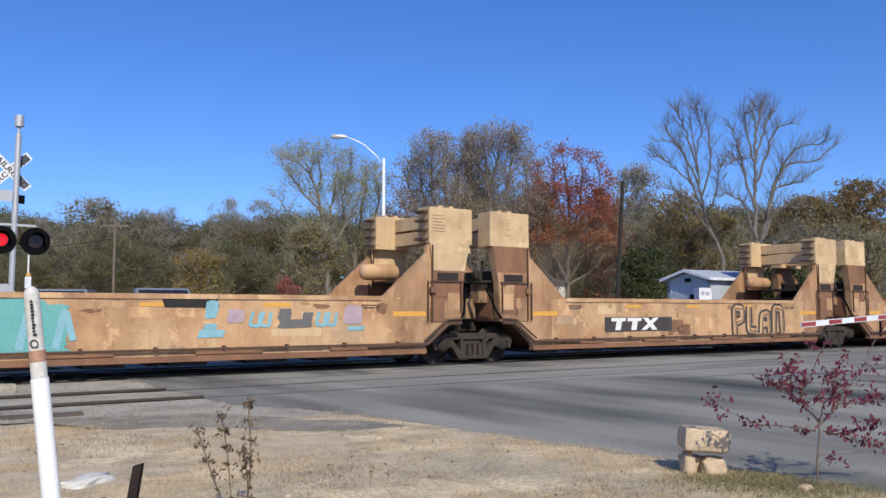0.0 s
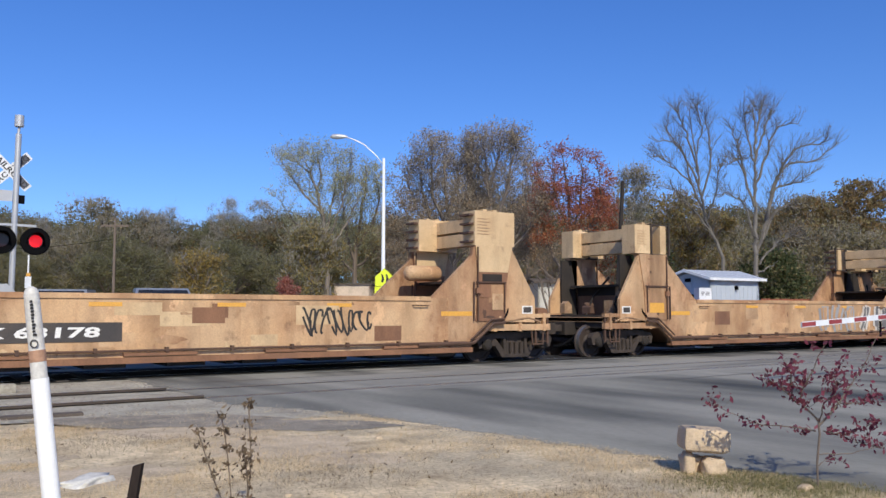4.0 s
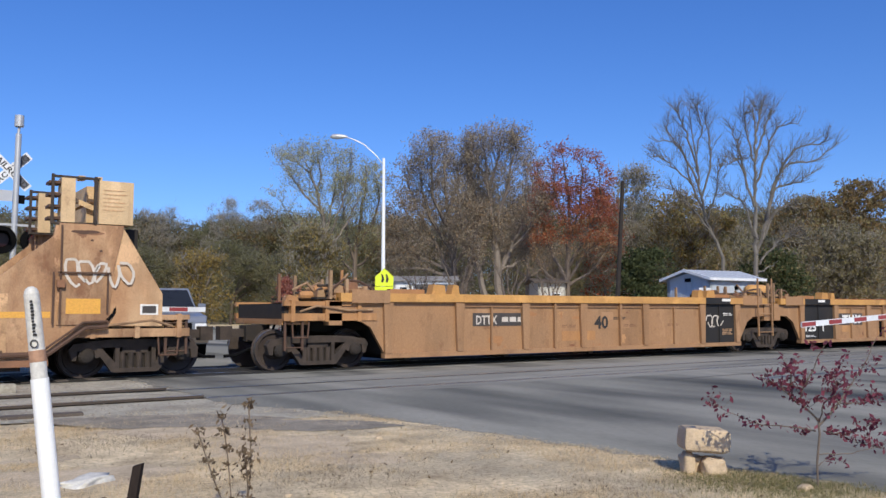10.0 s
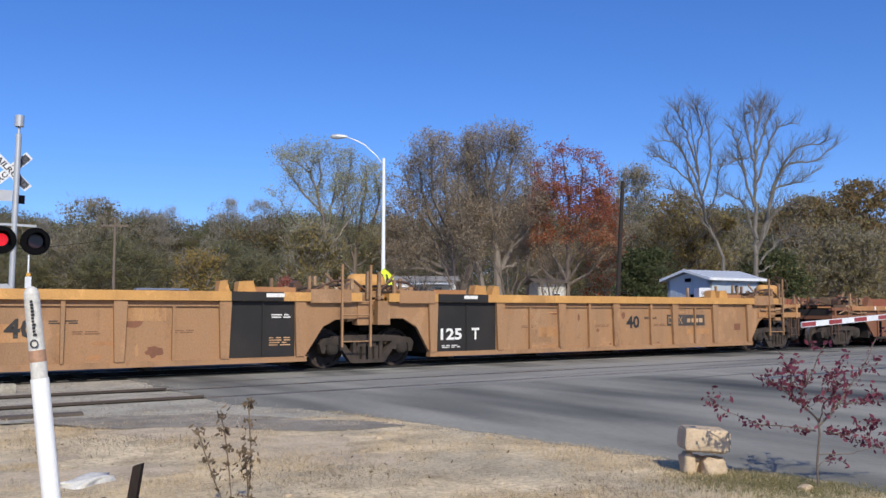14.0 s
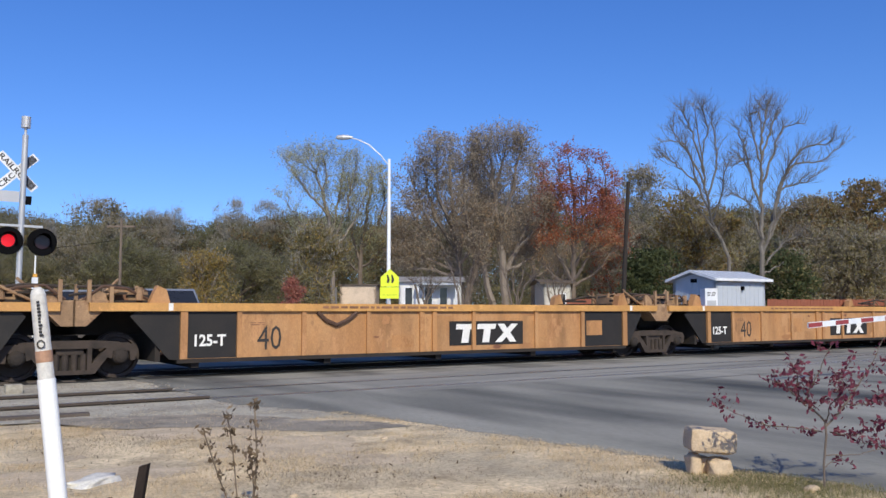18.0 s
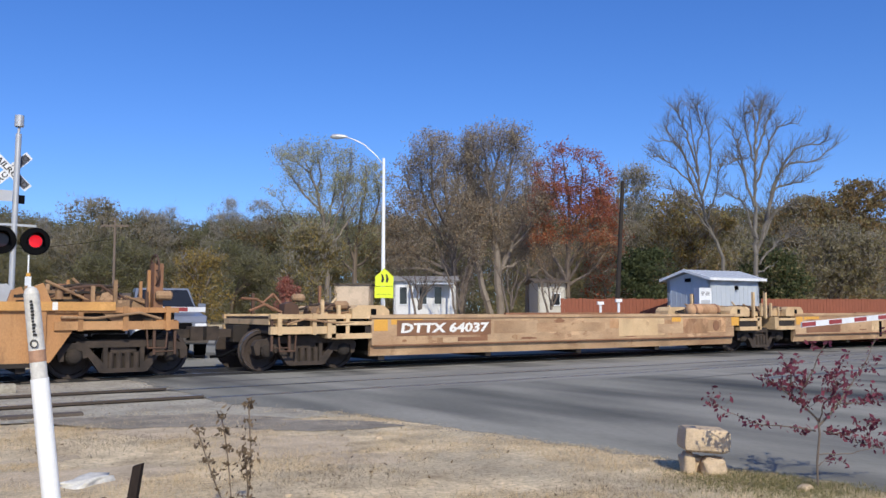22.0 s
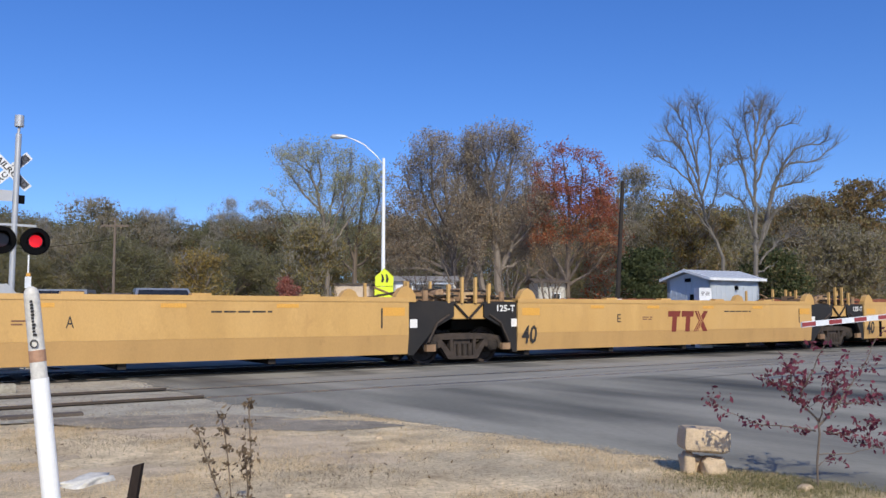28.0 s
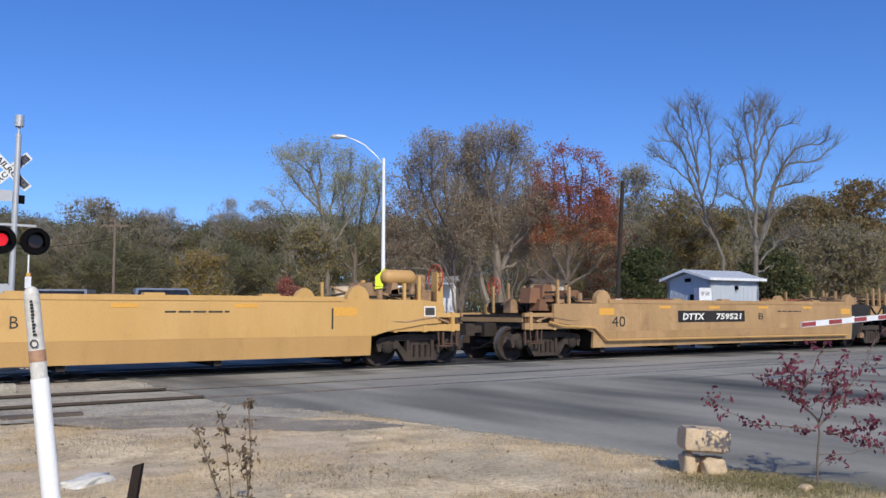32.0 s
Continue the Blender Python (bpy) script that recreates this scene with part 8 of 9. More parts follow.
limbed_tree(1003, 54, 41, 0.20, ((1.0, ((1003, 548), (1004, 480), (1008, 400), (1005, 320), (998, 258))),
                                 (0.6, ((1003, 495), (977, 432), (961, 355), (960, 282))),
                                 (0.6, ((1005, 475), (1034, 412), (1056, 352), (1050, 288))),
                                 (0.5, ((1004, 505), (1048, 474), (1078, 435), (1092, 400))),
                                 (0.45, ((1003, 505), (965, 475), (944, 425))),
                                 (0.5, ((1006, 435), (1025, 350), (1026, 275))),
                                 (0.4, ((1007, 400), (985, 340), (978, 270))),
                                 (0.4, ((1040, 400), (1066, 380), (1076, 345))),
                                 (0.4, ((1004, 500), (1030, 450), (1050, 430)))),
            "red autumn tree, orange in its lower branches", (("leaf_wine", 9500, 0.42, 1.0), ("leaf_flame", 9500, 0.25, 0.72), ("leaf_tan", 3500, 0.0, 0.45)), (0.55, 1.1), 2, 4, "bark", 500, 2.2, 0.011, 0.072, 0.17, squat=0.955)
for u_, d_, sd_, v_ in ((742, 47, 61, 478), (812, 48, 63, 455), (905, 48, 65, 462), (975, 49, 67, 470)):
    limbed_tree(u_, d_, sd_, 0.07, tuple((1.0 if j == 0 else 0.7, ((u_, 548), (u_ + (j - 1.5) * 10, (548 + v_) / 2), (u_ + (j - 1.5) * 24 + 4, v_ + 8 * abs(j - 1)))) for j in range(4)),
                "leafless grey shrub before the houses", (), (0.4, 0.8), 2, 3, "bark", 540, 0.8, 0.008, name="shrub")
limbed_tree(1285, 50, 3, 0.115, ((1.0, ((1287, 545), (1279, 460), (1256, 405), (1243, 350), (1235, 270), (1224, 192))),
                              (0.55, ((1250, 385), (1226, 325), (1205, 262), (1165, 256))),
                              (0.5, ((1240, 330), (1215, 275), (1192, 235), (1192, 212))),
                              (0.45, ((1240, 310), (1220, 240), (1205, 205), (1206, 200))),
                              (0.5, ((1245, 360), (1258, 290), (1250, 230), (1246, 212))),
                              (0.4, ((1252, 395), (1275, 340), (1285, 300), (1300, 287))),
                              (0.35, ((1232, 335), (1195, 298), (1172, 280), (1160, 282))),
                              (0.4, ((1258, 410), (1225, 370), (1205, 345), (1186, 335))),
                              (0.3, ((1236, 280), (1243, 235), (1232, 200), (1230, 198)))), "tall bare tree with upright grey limbs", shoot=(0.4, 1.0), per=5, thin=0.010, squat=1.025, name="bare_tree")
limbed_tree(1338, 48, 5, 0.14, ((1.0, ((1338, 545), (1338, 470), (1340, 400), (1340, 330), (1343, 250), (1340, 182))),
                              (0.7, ((1340, 450), (1356, 405), (1366, 340), (1392, 300), (1440, 292), (1472, 262))),
                              (0.5, ((1358, 395), (1375, 330), (1405, 275), (1452, 262), (1455, 255))),
                              (0.5, ((1341, 340), (1362, 280), (1385, 230), (1422, 222))),
                              (0.4, ((1342, 290), (1362, 235), (1380, 200), (1385, 205))),
                              (0.35, ((1343, 260), (1352, 215), (1362, 185), (1358, 190))),
                              (0.5, ((1338, 370), (1322, 310), (1310, 260), (1294, 226))),
                              (0.3, ((1322, 310), (1308, 290), (1300, 292), (1285, 300))),
                              (0.35, ((1341, 300), (1325, 245), (1318, 215), (1324, 208))),
                              (0.45, ((1352, 425), (1375, 385), (1400, 365), (1432, 372))),
                              (0.4, ((1345, 470), (1375, 435), (1400, 420), (1415, 425))),
                              (0.35, ((1342, 485), (1360, 475), (1378, 466))),
                              (0.35, ((1336, 420), (1325, 370), (1300, 345), (1282, 350))),
                              (0.4, ((1366, 345), (1395, 330), (1430, 322), (1465, 300)))), "tall bare forked tree with pale limbs", shoot=(0.4, 1.0), per=5, thin=0.010, squat=1.025, name="bare_tree")
# the far woods: alike trees grown three times and set out in rows
for k, (u, v, wd) in enumerate(((255, 368, 60), (300, 365, 70), (400, 350, 80), (455, 345, 70), (70, 385, 60))):
    tree(u, 98, H(v, 98), W(0, wd, 98), 50 + k, "thin bare tree rising out of the woods", [("leaf_brown", 1.0)], "bark", 5, 2, 0.6, 0.3, 0.24, 900, 0.12, twigs=4200, clumps=30, low=0.4)
protos = []
for k, (fol, sd) in enumerate(((("leaf_wood", "leaf_olive"), 41), (("leaf_wood", "leaf_rust"), 43), (("leaf_wood", "leaf_wood"), 45))):
    protos.append(tree(300 + 60 * k, 105, 9.5, 10, sd, "grey-brown tree of the far woods", [(fol[0], 0.6), (fol[1], 0.4)], "bark", 4, 3, 0.8, 0.15, 0.22, 17000, 0.115, twigs=9000, scatter=0.5, low=0.05, clumps=60, twig="twig"))
rw = random.Random(12)
for row, (dep, zs) in enumerate(((84, 0.85), (104, 1.25), (128, 1.7))):
    for i in range(26):
        u = -150 + 72 * i + rw.uniform(-22, 22)
        if row == 0 and (600 < u < 1000):
            continue
        x, y = spot(px(u), dep + rw.uniform(-6, 6))
        s = zs * rw.uniform(0.85, 1.15)
        c = copy_thing(protos[(i + row) % 3], pose(x, y, -0.05, 0, 0, rw.uniform(0, 360)))
        c.scale = (s, s, s * 0.95)

# ---- sapling with maroon leaves, dry weeds ----
rnd = random.Random(8)
x, y = spot(px(1438), 6.4)
sap = empty("sapling", pose(x, y, -0.06, 0, 0, -34.16))
tips = []
for k, (r0, lo, bends) in enumerate(((0.014, 0.95, ((1436, 868), (1436, 815), (1442, 765), (1440, 738))),
                                     (0.009, 0.15, ((1440, 742), (1408, 715), (1396, 690), (1412, 650), (1424, 606))),
                                     (0.009, 0.15, ((1442, 750), (1466, 728), (1500, 690), (1530, 650), (1558, 600))),
                                     (0.007, 0.0, ((1436, 760), (1400, 756), (1350, 752), (1310, 738), (1264, 716))),
                                     (0.006, 0.1, ((1408, 715), (1375, 690), (1345, 672), (1308, 660))),
                                     (0.006, 0.1, ((1396, 695), (1385, 660), (1372, 640), (1352, 652))),
                                     (0.006, 0.1, ((1480, 712), (1500, 715), (1540, 712), (1570, 700))),
                                     (0.006, 0.1, ((1448, 760), (1480, 765), (1505, 755), (1530, 742))),
                                     (0.006, 0.3, ((1442, 745), (1440, 710), (1450, 690), (1440, 668))),
                                     (0.005, 0.6, ((1438, 820), (1455, 812), (1478, 808))),
                                     (0.005, 0.2, ((1480, 718), (1470, 690), (1480, 668), (1498, 650))),
                                     (0.005, 0.3, ((1555, 790), (1540, 788), (1520, 785))),
                                     (0.005, 0.5, ((1440, 800), (1500, 800), (1556, 788), (1600, 775))))):
    w = Wood()
    off = (0.0, -0.3, 0.1, 0.22, -0.35, -0.3, 0.2, -0.1, -0.3, 0.1, 0.15, 0.2, 0.1)[k]
    ctl = [Vector(((bu - 1438) * 6.4 / 1500, off * i / (len(bends) - 1), H(bv, 6.4) + 0.06)) for i, (bu, bv) in enumerate(bends)]
    prev, n = ctl[0], len(ctl) - 1
    for i in range(n):
        for j in range(1, 5):
            s = (i + j / 4) / n
            q = ctl[i].lerp(ctl[i + 1], j / 4) + Vector((rnd.uniform(-1, 1), rnd.uniform(-1, 1), rnd.uniform(-1, 1))) * 0.006
            w.limb(prev, q, r0 * (1 - 0.7 * s), r0 * (1 - 0.7 * s), 5)
            if s > lo:
                tips.append(tuple(q))
                if rnd.random() < 0.6:
                    e = q + Vector((rnd.uniform(-0.09, 0.09), rnd.uniform(-0.07, 0.07), rnd.uniform(-0.03, 0.1)))
                    w.limb(q, e, 0.002, 0.0015, 3)
                    tips += [tuple(e), tuple(q.lerp(e, 0.6))]
            prev = q
    if k == 0:
        bm = B()
        pipe(bm, [tuple(c) for c in ctl], 0.0085, 7)
        part("stem", bm, M["bark"], sap)
    else:
        mesh_part("branch", w.v, w.f, M["bark"], sap)
leaves(tips, 980, 0.025, 0.022, 5, M["leaf_maroon"], sap, 0.95, "foliage", 0.6)
tagged(sap, "thin sapling with maroon autumn leaves", "sapling")

for j, (u, dep, stems) in enumerate(((432, 5.3, (((-0.28, 0, 0.62), 0.5), ((-0.16, 0.02, 0.72), 0.9), ((0.05, 0.02, 0.78), 1.0), ((0.03, -0.03, 0.5), 0.8))),)):
    tips = []
    x, y = spot(px(u), dep)
    weed = empty("weed", pose(x, y, -0.06, 0, 0, -34.16))
    M["stalk"] = material("dry_stalk", (0.19, 0.14, 0.095), 0.9)
    for (ex, ey, ez), den in stems:
        pts = [(0.0, 0.0, 0.0)]
        for s in range(1, 8):
            f = s / 7
            q = Vector((ex, ey, ez)) * f + Vector((0.03 * math.sin(3 * f + ex * 9), 0.02 * math.sin(4 * f), 0))
            pts.append(tuple(q))
            if f > 0.25:
                tips += [tuple(q)] * (1 if f < 0.7 else 3)
        bm = B()
        pipe(bm, pts, 0.0045, 5)
        part("stalk", bm, M["stalk"], weed)
    leaves(tips, 420, 0.017, 0.022, 6, M["leaf_dead"], weed, 1.2, "dry_leaves", 0.8)
    tagged(weed, "tall dry weed with curled dead leaves", "weed")

# ---- dead grass in tufts, some of it still green beside the stone ----


def turf(name, n, seed, mat, thick, spread, label, where=None):
    """Grass blades in tufts over the lawn; where, if given, is (x, y, radius) of a patch."""
    rs = np.random.RandomState(seed)
    pts = []
    while len(pts) < n:
        if where:
            x, y = where[0] + rs.normal(0, where[2]), where[1] + rs.normal(0, where[2] * 0.8)
        else:
            x, y = rs.uniform(-1.8, 6.5), rs.uniform(3.0, 11.4)
        lim = np.interp(y, [3, 5.4, 7.8, 9.8, 11.2], [6.25, 5.87, 5.52, 5.1, 4.0]) + 0.16 * noise.noise((x * 3, y * 3, 9))
        if x > lim or y < 3.0 or (y > 10.4 and rs.rand() < 0.85):
            continue
        k = noise.noise((x * 0.8, y * 0.8, seed)) * 0.55 + noise.noise((x * 3.2, y * 3.2, 5)) * 0.45
        along = (x * math.sin(radians(34.164)) + y * math.cos(radians(34.164)), x * math.cos(radians(34.164)) - y * math.sin(radians(34.164)))
        if any(((along[1] - u * d) / ra) ** 2 + ((along[0] - d) / rb) ** 2 < rs.uniform(0.1, 1.3) for u, d, ra, rb in BARE) and rs.rand() < 0.8:
            continue
        if where or k + rs.uniform(-0.2, 0.2) > thick:
            pts.append((x, y))
    c = np.array([(x, y, -0.012) for x, y in pts])
    a = rs.uniform(0, 2 * np.pi, n)
    ln = rs.uniform(0.02, 0.07, n)
    tip = c + np.stack([np.cos(a) * ln, np.sin(a) * ln, 0.012 + rs.uniform(0.0, spread, n)], 1)
    side = np.stack([-np.sin(a), np.cos(a), np.zeros(n)], 1) * 0.0022
    v = np.stack([c - side, c + side, tip], 1).reshape(-1, 3)
    g = mesh_part(name, v.tolist(), np.arange(n * 3).reshape(n, 3).tolist(), mat)
    return tagged(g, label, "grass", kind="stuff")


turf("grass", 95000, 2, M["straw"], 0.04, 0.035, "short dead straw-coloured grass")
M["olive_blade"] = leaf_material("fading_green_blades", [(0.22, 0.21, 0.09), (0.32, 0.28, 0.14), (0.17, 0.18, 0.07), (0.40, 0.33, 0.19)])
turf("grass", 6000, 4, M["olive_blade"], 0.0, 0.05, "fading green grass round the sapling", (*spot(px(1420), 6.35), 0.38))
turf("grass", 5000, 5, M["olive_blade"], 0.0, 0.04, "fading green grass on the lawn's edge", (*spot(px(1290), 6.7), 0.33))
turf("grass", 2500, 6, M["leaf_dead"], 0.0, 0.03, "brown withered weeds in the lawn", (*spot(px(1050), 6.2), 0.5))
turf("grass", 2500, 7, M["leaf_dead"], 0.0, 0.03, "brown withered weeds near the post", (*spot(px(230), 8.6), 0.6))
turf("grass", 2500, 8, M["leaf_dead"], 0.0, 0.03, "brown withered weeds behind the weed", (*spot(px(620), 6.9), 0.55))

# fallen leaves and bits of straw lying on the lawn
rs = np.random.RandomState(31)
lit = [(rs.uniform(-1.6, 5.6), rs.uniform(3.2, 10.2), 0.006) for _ in range(900)]
lit = [p for p in lit if p[0] < np.interp(p[1], [3, 5.4, 7.8, 9.8, 10.4], [6.1, 5.7, 5.3, 4.9, 4.2])]
litter = leaves(lit, 240, 0.016, 0.004, 32, M["leaf_dead"], None, 1.2, "leaf_litter")
tagged(litter, "dry brown leaves scattered on the lawn", "leaves", kind="stuff")

# ---- buildings, fence, vehicles, poles behind the tracks ----


def house_box(name, u, depth, turn, w, d, h, ridge, wall, roof, over=0.25, ridge_along="x"):
    """A gabled building: walls, gables, a roof of two slabs; x along its ridge."""
    x, y = spot(px(u), depth)
    g = empty(name, pose(x, y, -0.05, 0, 0, turn))
    t = 0.12
    part("wall", box(B(), 0, w, 0, t, 0, h), wall, g)
    part("wall", box(B(), 0, w, d - t, d, 0, h), wall, g)
    for xa in (0, w - t):
        bm = B()
        ya, yb = 0.0, d
        poly = [(ya, 0), (yb, 0), (yb, h), ((ya + yb) / 2, ridge - 0.04), (ya, h)]
        a = [bm.verts.new((xa, p, q)) for p, q in poly]
        b = [bm.verts.new((xa + t, p, q)) for p, q in poly]
        bm.faces.new(a)
        bm.faces.new(b[::-1])
        for i in range(5):
            bm.faces.new((a[i], b[i], b[(i + 1) % 5], a[(i + 1) % 5]))
        part("gable_wall", bm, wall, g)
    rs_ = (ridge - h) / (d / 2)
    for s in (0, 1):
        bm = B()
        yo = -over if s == 0 else d + over
        zo = h - over * rs_
        pts = [(-over, yo, zo), (w + over, yo, zo), (w + over, d / 2, ridge), (-over, d / 2, ridge)]
        lo = [bm.verts.new(p) for p in pts]
        hi = [bm.verts.new((p[0], p[1], p[2] + 0.09)) for p in pts]
        bm.faces.new(lo)
        bm.faces.new(hi[::-1])
        for i in range(4):
            bm.faces.new((lo[i], hi[i], hi[(i + 1) % 4], lo[(i + 1) % 4]))
        part("roof", bm, roof, g, bevel=0.01)
    return g


def window(parent, x, z, w, h, y=-0.02, trim=None):
    fr = part("window", box(B(), x - 0.06, x + w + 0.06, y - 0.03, y + 0.02, z - 0.06, z + h + 0.06), trim or M["signwhite"], parent, "white framed window")
    part("pane", box(B(), x, x + w, y - 0.045, y - 0.03, z, z + h), M["glass_dark"], fr)
    return fr


SW, SD, SH, SR = 2.64, 2.13, 2.51, 2.80
shed = house_box("shed", 1256, 31.0, -4, SW, SD, SH, SR, M["shed"], M["shedroof"], 0.2)
eave = SH - 0.2 * (SR - SH) / (SD / 2)
for i in range(11):
    part("siding_seam", box(B(), 0.1 + 0.24 * i, 0.112 + 0.24 * i, -0.008, 0, 0.05, SH - 0.06), M["shed"], shed)
for i in range(8):
    part("siding_seam", box(B(), -0.008, 0.0, 0.1 + 0.26 * i, 0.112 + 0.26 * i, 0.05, SH - 0.06), M["shed"], shed)
part("wall_lamp", box(B(), 1.3, 1.4, -0.1, 0.0, 2.12, 2.27), M["lampblack"], shed, "dark wall lamp")
part("door", box(B(), -0.035, -0.01, 0.25, 0.95, 0.05, 1.95), M["lampblack"], shed, "dark open doorway")
part("vent", box(B(), -0.03, -0.01, 0.9, 1.2, 2.42, 2.56), M["lampblack"], shed, "dark gable vent")
part("fascia", box(B(), -0.2, SW + 0.2, -0.222, -0.2, eave + 0.0, eave + 0.1), M["signwhite"], shed, "white eave board")
for s in (0, 1):
    bm = B()
    ye = -0.2 if s == 0 else SD + 0.2
    pts = [(ye, eave), (SD / 2, SR), (SD / 2, SR + 0.1), (ye, eave + 0.1)]
    a = [bm.verts.new((-0.222, p, q)) for p, q in pts]
    b = [bm.verts.new((-0.2, p, q)) for p, q in pts]
    bm.faces.new(a)
    bm.faces.new(b[::-1])
    for i in range(4):
        bm.faces.new((a[i], b[i], b[(i + 1) % 4], a[(i + 1) % 4]))
    part("fascia", bm, M["signwhite"], shed, "white gable board")
for i in range(9):
    x = -0.15 + 0.36 * i
    bm = B()
    vs = [bm.verts.new(p) for p in ((x, -0.19, eave + 0.102), (x + 0.03, -0.19, eave + 0.102), (x + 0.03, SD / 2, SR + 0.1), (x, SD / 2, SR + 0.1))]
    bm.faces.new(vs)
    part("roof_seam", bm, M["signwhite"], shed)
tagged(shed, "small pale blue metal shed with light roof", "shed")
fr = empty("freezer", pose(*spot(px(1243), 29.8), -0.05, 0, 0, -30))
part("cabinet", box(B(), -0.22, 0.22, -0.25, 0.25, 0.05, 2.14), M["signwhite"], fr, bevel=0.03)
part("front_panel", box(B(), -0.16, 0.16, -0.262, -0.25, 1.2, 1.72), M["galv"], fr)
text_bars(fr, -0.15, 0.15, 1.98, 3, M["ink"], -0.254, 0.025, 8)
tagged(fr, "white upright metal cabinet beside the shed", "cabinet")

# red fence, board by board
fence = empty("wooden_fence", pose(0, 0, 0))
board = None
for u0, d0, u1, d1 in ((992, 34.0, 1182, 34.6), (1346, 34.0, 1720, 36.5)):
    xa, ya = spot(px(u0), d0)
    xb, yb = spot(px(u1), d1)
    ln = math.hypot(xb - xa, yb - ya)
    ang = math.degrees(math.atan2(yb - ya, xb - xa))
    nb = int(ln / 0.15)
    rf = random.Random(int(u0))
    for i in range(nb):
        f = i / nb
        if board is None:
            b = part("board", box(B(), 0, 0.143, 0, 0.02, 0, 1.83), M["fence"], fence, bevel=0.004)
            board = b.data
        else:
            b = new("board", board)
            b.parent = fence
        b.matrix_basis = pose(xa + (xb - xa) * f, ya + (yb - ya) * f, -0.05 + rf.uniform(-0.02, 0.015), 0, 0, ang)
    for z in (0.35, 1.45):
        rl = part("rail", box(B(), 0, ln, 0.02, 0.06, z, z + 0.09), M["fence"], fence)
        rl.matrix_basis = pose(xa, ya, 0, 0, 0, ang)
tagged(fence, "red-stained board fence along the far lots", "fence")

house = house_box("house", 697, 51, -30, 3.75, 3.2, 3.15, 3.4, M["housewhite"], material("grey_shingles", (0.26, 0.25, 0.25), 0.9), 0.25)
for x in (0.36, 1.55, 2.45):
    window(house, x, 1.75, 0.42, 1.0)
part("porch_post", box(B(), 1.05, 1.15, -0.9, -0.8, 0.0, 2.9), M["signwhite"], house)
part("porch_post", box(B(), 3.3, 3.4, -0.9, -0.8, 0.0, 2.9), M["signwhite"], house)
part("porch_roof", prism(B(), [(1.0, 2.9), (3.6, 2.9), (3.6, 3.0), (1.0, 3.0)], -1.0, -0.02), M["shedroof"], house, "pale porch roof")
tagged(house, "white clapboard house behind the trees", "house")
house2 = house_box("house", 952, 53, -32, 1.75, 4, 3.1, 3.35, material("grey_tan_wall", (0.50, 0.475, 0.42), 0.85, second=(0.4, 0.37, 0.32), amount=0.5), M["tie"], 0.3)
window(house2, 0.9, 1.7, 0.45, 0.7)
tagged(house2, "pale house with grey roof behind the trees", "house")
house3 = house_box("house", 1462, 88, -34, 4.0, 5, 3.6, 5.9, M["housewhite"], M["shedroof"], 0.4)
tagged(house3, "pale house gable among the trees", "house")
hut = house_box("low_building", 592, 53, -33, 2.25, 3, 2.95, 3.0, material("tan_block_wall", (0.62, 0.49, 0.37), 0.9, second=(0.28, 0.22, 0.17), amount=0.7, scale=1.2), M["tie"], 0.1)
tagged(hut, "low tan building behind the crossing", "building")
hut2 = house_box("low_building", 172, 70, -33, 2.9, 3, 2.2, 2.75, material("grey_wall", (0.33, 0.32, 0.30), 0.9), M["tie"], 0.2)
part("side_tank", box(B(), -0.55, -0.05, -0.3, 0.6, 0.8, 2.3), material("teal_tank", (0.12, 0.30, 0.26), 0.6), hut2, "teal tank", bevel=0.08)
tagged(hut2, "low grey building with a teal tank", "building")


def pole_thing(name, u, depth, top, lean, r, mat, label, arms=False):
    x, y = spot(px(u), depth)
    g = empty(name, pose(x, y, -0.05, 0, lean, -34.16))
    bm = B()
    cyl(bm, (0, 0, 0), (0, 0, top), r, r * 0.7, seg=10)
    part("pole", bm, mat, g)
    if arms:
        part("crossarm", box(B(), -1.1, 1.1, -0.06, 0.06, top - 0.7, top - 0.55), mat, g)
        for x in (-1, -0.5, 0.5, 1):
            bm = B()
            cyl(bm, (x, 0, top - 0.55), (x, 0, top - 0.4), 0.05, seg=6)
            part("insulator", bm, M["lampblack"], g)
    return tagged(g, label, "utility pole")


pole_thing("utility_pole", 1088, 38, 7.2, 3.4, 0.12, M["under"], "dark leaning wooden utility pole")
pole_thing("utility_pole", 201, 66, 8.6, 0, 0.13, M["bark"], "grey wooden utility pole before the woods", True)
pole_thing("utility_pole", 585, 44, 2.6, 0, 0.07, M["palebark"], "short grey wooden post")
for k, (u, z) in enumerate(((1062, 1.9), (1094, 2.0))):
    x, y = spot(px(u), 33)
    pv = empty("white_post", pose(x, y, -0.05, 0, 0, -34))
    bm = B()
    cyl(bm, (0, 0, 0), (0, 0, z - 0.3), 0.05, seg=10)
    part("post", bm, M["whitepole"], pv)
    part("post_cap", box(B(), -0.12, 0.12, -0.1, 0.1, z - 0.32, z - 0.2), M["whitepole"], pv)
    tagged(pv, "short white post with a cap before the fence", "post")
# wire across the woods
bm = B()
xa, ya = spot(px(-80), 66)
xb, yb = spot(px(201), 66)
pts = [(xa + (xb - xa) * f, ya + (yb - ya) * f, 6.2 + 0.7 * f - 1.2 * math.sin(math.pi * f) * 0.3) for f in [i / 8 for i in range(9)]]
pipe(bm, pts, 0.02, 4)
wire = part("cable", bm, M["lampblack"])
tagged(wire, "thin overhead cable before the woods", "cable")


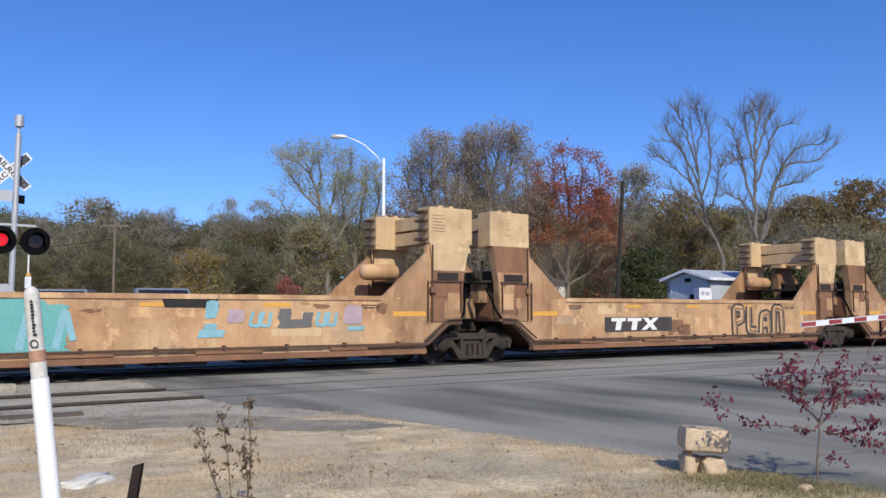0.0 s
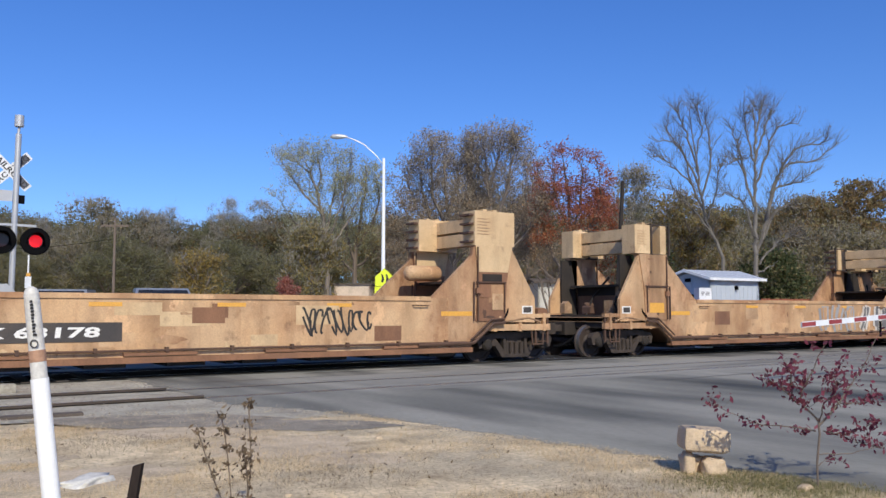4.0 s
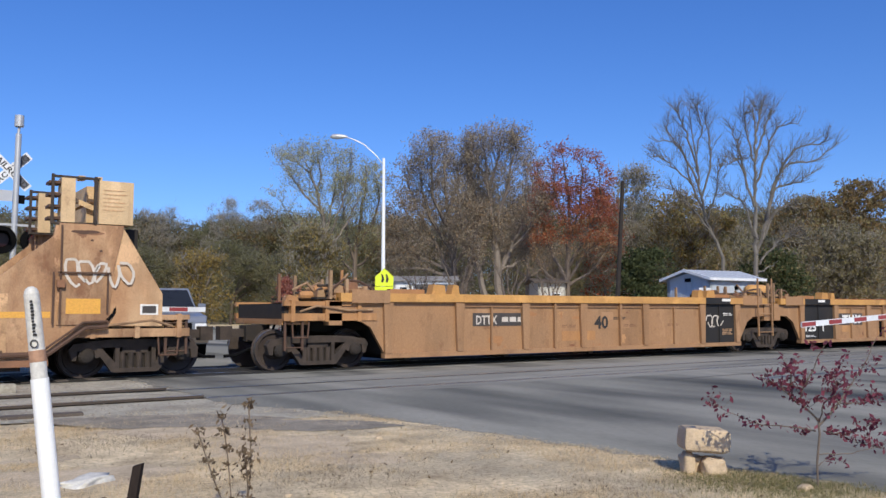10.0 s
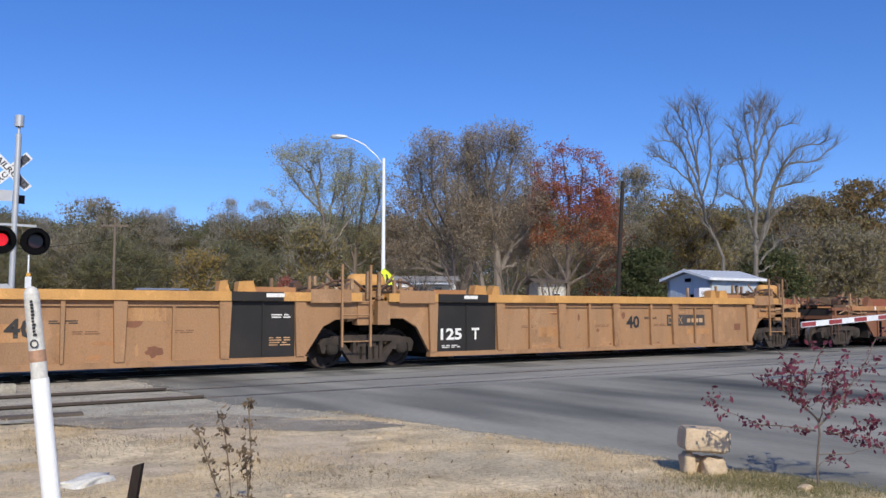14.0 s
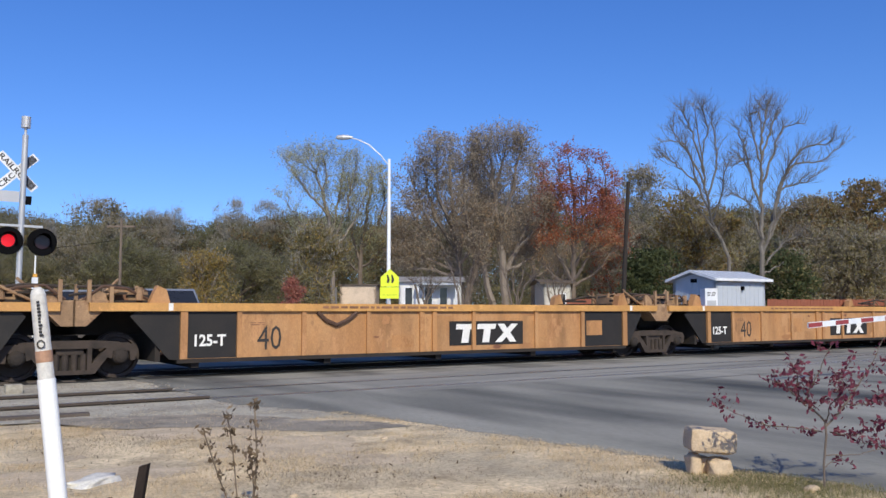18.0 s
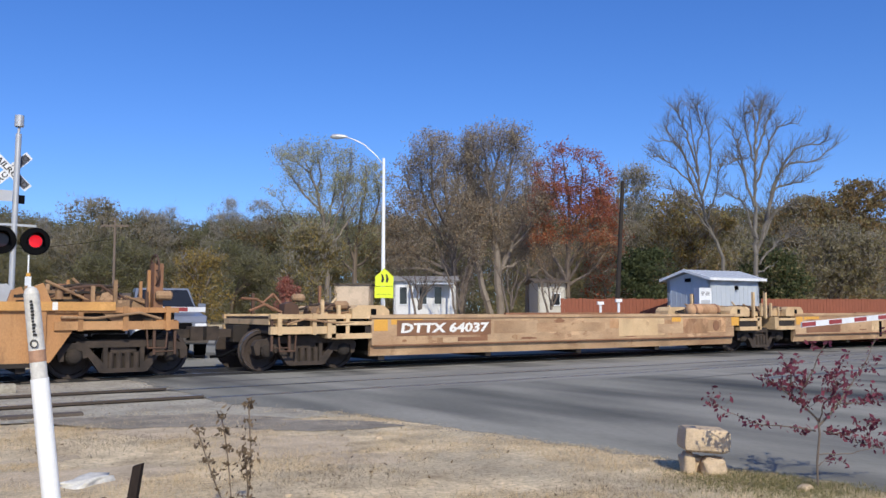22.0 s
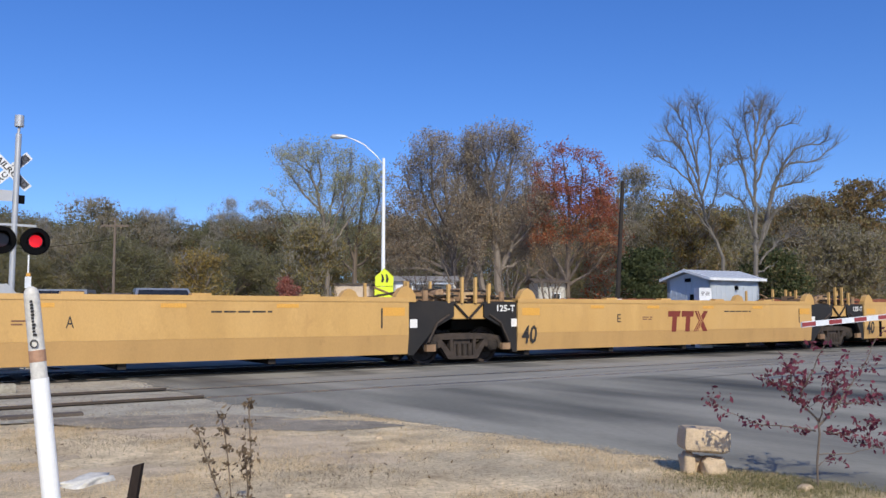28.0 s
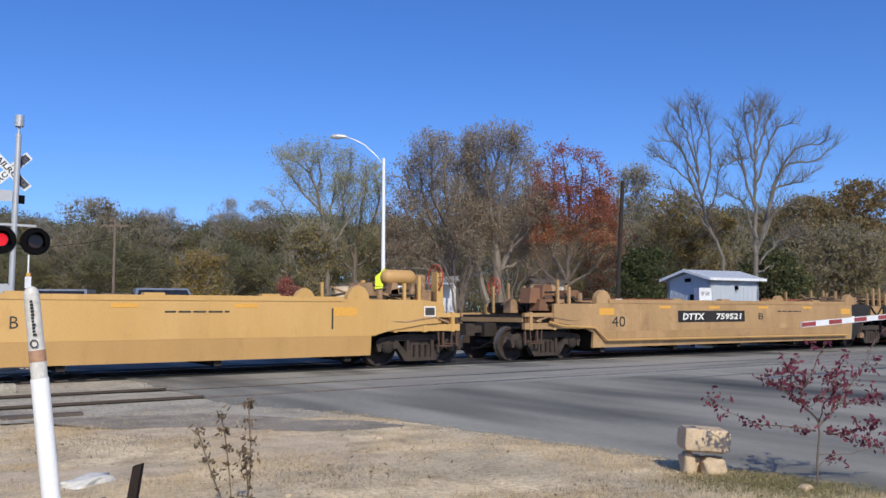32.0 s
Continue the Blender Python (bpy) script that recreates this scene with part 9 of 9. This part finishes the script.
def vehicle(name, u, depth, turn, paint, label, pickup=False):
    """A car seen over the gate: body, glazed cab, wheels, lamps. Its front faces -y."""
    x, y = spot(px(u), depth)
    g = empty(name, pose(x, y, -0.0, 0, 0, turn))
    g.scale = (1.06, 1.06, 1.06)

    def loft(name_, rows, mat):
        bm = B()
        rings = []
        for yy, hw, z0, z1, hw2 in rows:
            rings.append([bm.verts.new(p) for p in ((-hw, yy, z0), (hw, yy, z0), (hw2, yy, z1), (-hw2, yy, z1))])
        for a, b in zip(rings, rings[1:]):
            for i in range(4):
                bm.faces.new((a[i], b[i], b[(i + 1) % 4], a[(i + 1) % 4]))
        bm.faces.new(rings[0])
        bm.faces.new(rings[-1][::-1])
        return part(name_, bm, mat, g, bevel=0.05)
    body = loft("body", [(-2.5, 0.86, 0.45, 0.95, 0.84), (-2.4, 0.92, 0.38, 1.08, 0.88), (-1.0, 0.95, 0.35, 1.18, 0.90), (2.3, 0.95, 0.35, 1.2, 0.90), (2.45, 0.9, 0.45, 1.1, 0.86)], paint)
    end = 0.9 if pickup else 2.25
    cab = loft("cab", [(-1.05, 0.86, 1.1, 1.22, 0.82), (-0.35, 0.84, 1.1, 1.84, 0.68), (end - 0.3, 0.84, 1.1, 1.86, 0.68), (end, 0.84, 1.1, 1.3, 0.78)], paint)
    bm = B()
    for q in (((-0.77, -0.99, 1.27), (0.77, -0.99, 1.27), (0.63, -0.43, 1.77), (-0.63, -0.43, 1.77)),):
        vs = [bm.verts.new((p[0], p[1] - 0.03, p[2] + 0.02)) for p in q]
        bm.faces.new(vs)
    part("windscreen", bm, M["glass_dark"], cab, "dark windscreen")
    for s in (-1, 1):
        bm = B()
        vs = [bm.verts.new(p) for p in ((s * 0.865, -0.72, 1.28), (s * 0.865, end - 0.25, 1.28), (s * 0.735, end - 0.4, 1.74), (s * 0.735, -0.3, 1.74))]
        bm.faces.new(vs)
        part("side_window", bm, M["glass_dark"], cab)
        part("headlight", box(B(), s * 0.72 - 0.14, s * 0.72 + 0.14, -2.53, -2.45, 0.72, 0.9), M["signwhite"], body, "clear headlight")
        part("mirror", box(B(), s * 1.0 - 0.1, s * 1.0 + 0.1, -0.75, -0.66, 1.25, 1.42), paint, cab)
        for yy in (-1.6, 1.5):
            bm = B()
            lathe(bm, [(s * 0.72, 0.36), (s * 0.95, 0.36), (s * 0.95, 0.22), (s * 0.93, 0.1)], "x", 18, (0, yy, 0.36))
            part("wheel", bm, M["lampblack"], g)
    part("grille", box(B(), -0.5, 0.5, -2.54, -2.45, 0.68, 0.92), M["lampblack"], body)
    part("bumper", box(B(), -0.9, 0.9, -2.62, -2.42, 0.42, 0.62), M["plate"], body, bevel=0.03)
    return tagged(g, label, "car", "cars waiting at the crossing")


vehicle("waiting_suv", 112, 26.2, -18, M["cardark"], "dark grey sport utility car waiting at the gate")
vehicle("waiting_pickup", 286, 25.0, -10, M["truckblue"], "dark blue pickup waiting at the gate", True)


def blink():
    """The two red lamps take turns: each glowing reflector comes forward of its dark lens and goes back."""
    period = 1.513
    for k, lens in enumerate(LENSES):
        x, y, z = lens.location
        lit, dark = pose(x, y, z), pose(x, y + 0.05, z)

        def state(t):
            return ((t + 0.235) % period < period / 2) == (k == 0)
        rows, was = [(0.0, lit if state(0.0) else dark)], state(0.0)
        for f in range(1, 960):
            now = state(f / FPS)
            if now != was:
                rows += [((f - 1) / FPS, lit if was else dark), (f / FPS, lit if now else dark)]
                was = now
        walk(lens, rows + [(32.0, lit if was else dark)])


# ---- what moves ----


def motions():
    times = [float(i) for i in range(33)]
    for car, k, a, P, u in UNITS:
        walk(u, [(t, pose(a - gone(t), TRACK_Y, 0)) for t in times])
    r = 0.44
    for p, truck in zip(TRUCKS, TRUCK_OBS):
        walk(truck, [(t, pose(p - gone(t), TRACK_Y, 0)) for t in times])
        t0, t1 = max(0.0, (p - 45) / 15.7), min(32.0, (p + 6) / 15.1)
        f0, f1 = round(t0 * FPS), round(t1 * FPS)
        ticks = [f / FPS for f in range(f0, f1 + 1)]
        if f0 > 0:
            ticks = [0.0] + ticks
        if ticks[-1] < 32.0:
            ticks.append(32.0)
        for axle in [c for c in truck.children if c.name.startswith("axle")]:
            x, _, z = axle.location
            rows = []
            for t in ticks:
                g = min(max(t, f0 / FPS), f1 / FPS)
                rows.append((t, pose(x, 0, z, 0, -math.degrees((gone(g) - gone(f0 / FPS)) / r), 0)))
            walk(axle, rows)
    blink()


motions()
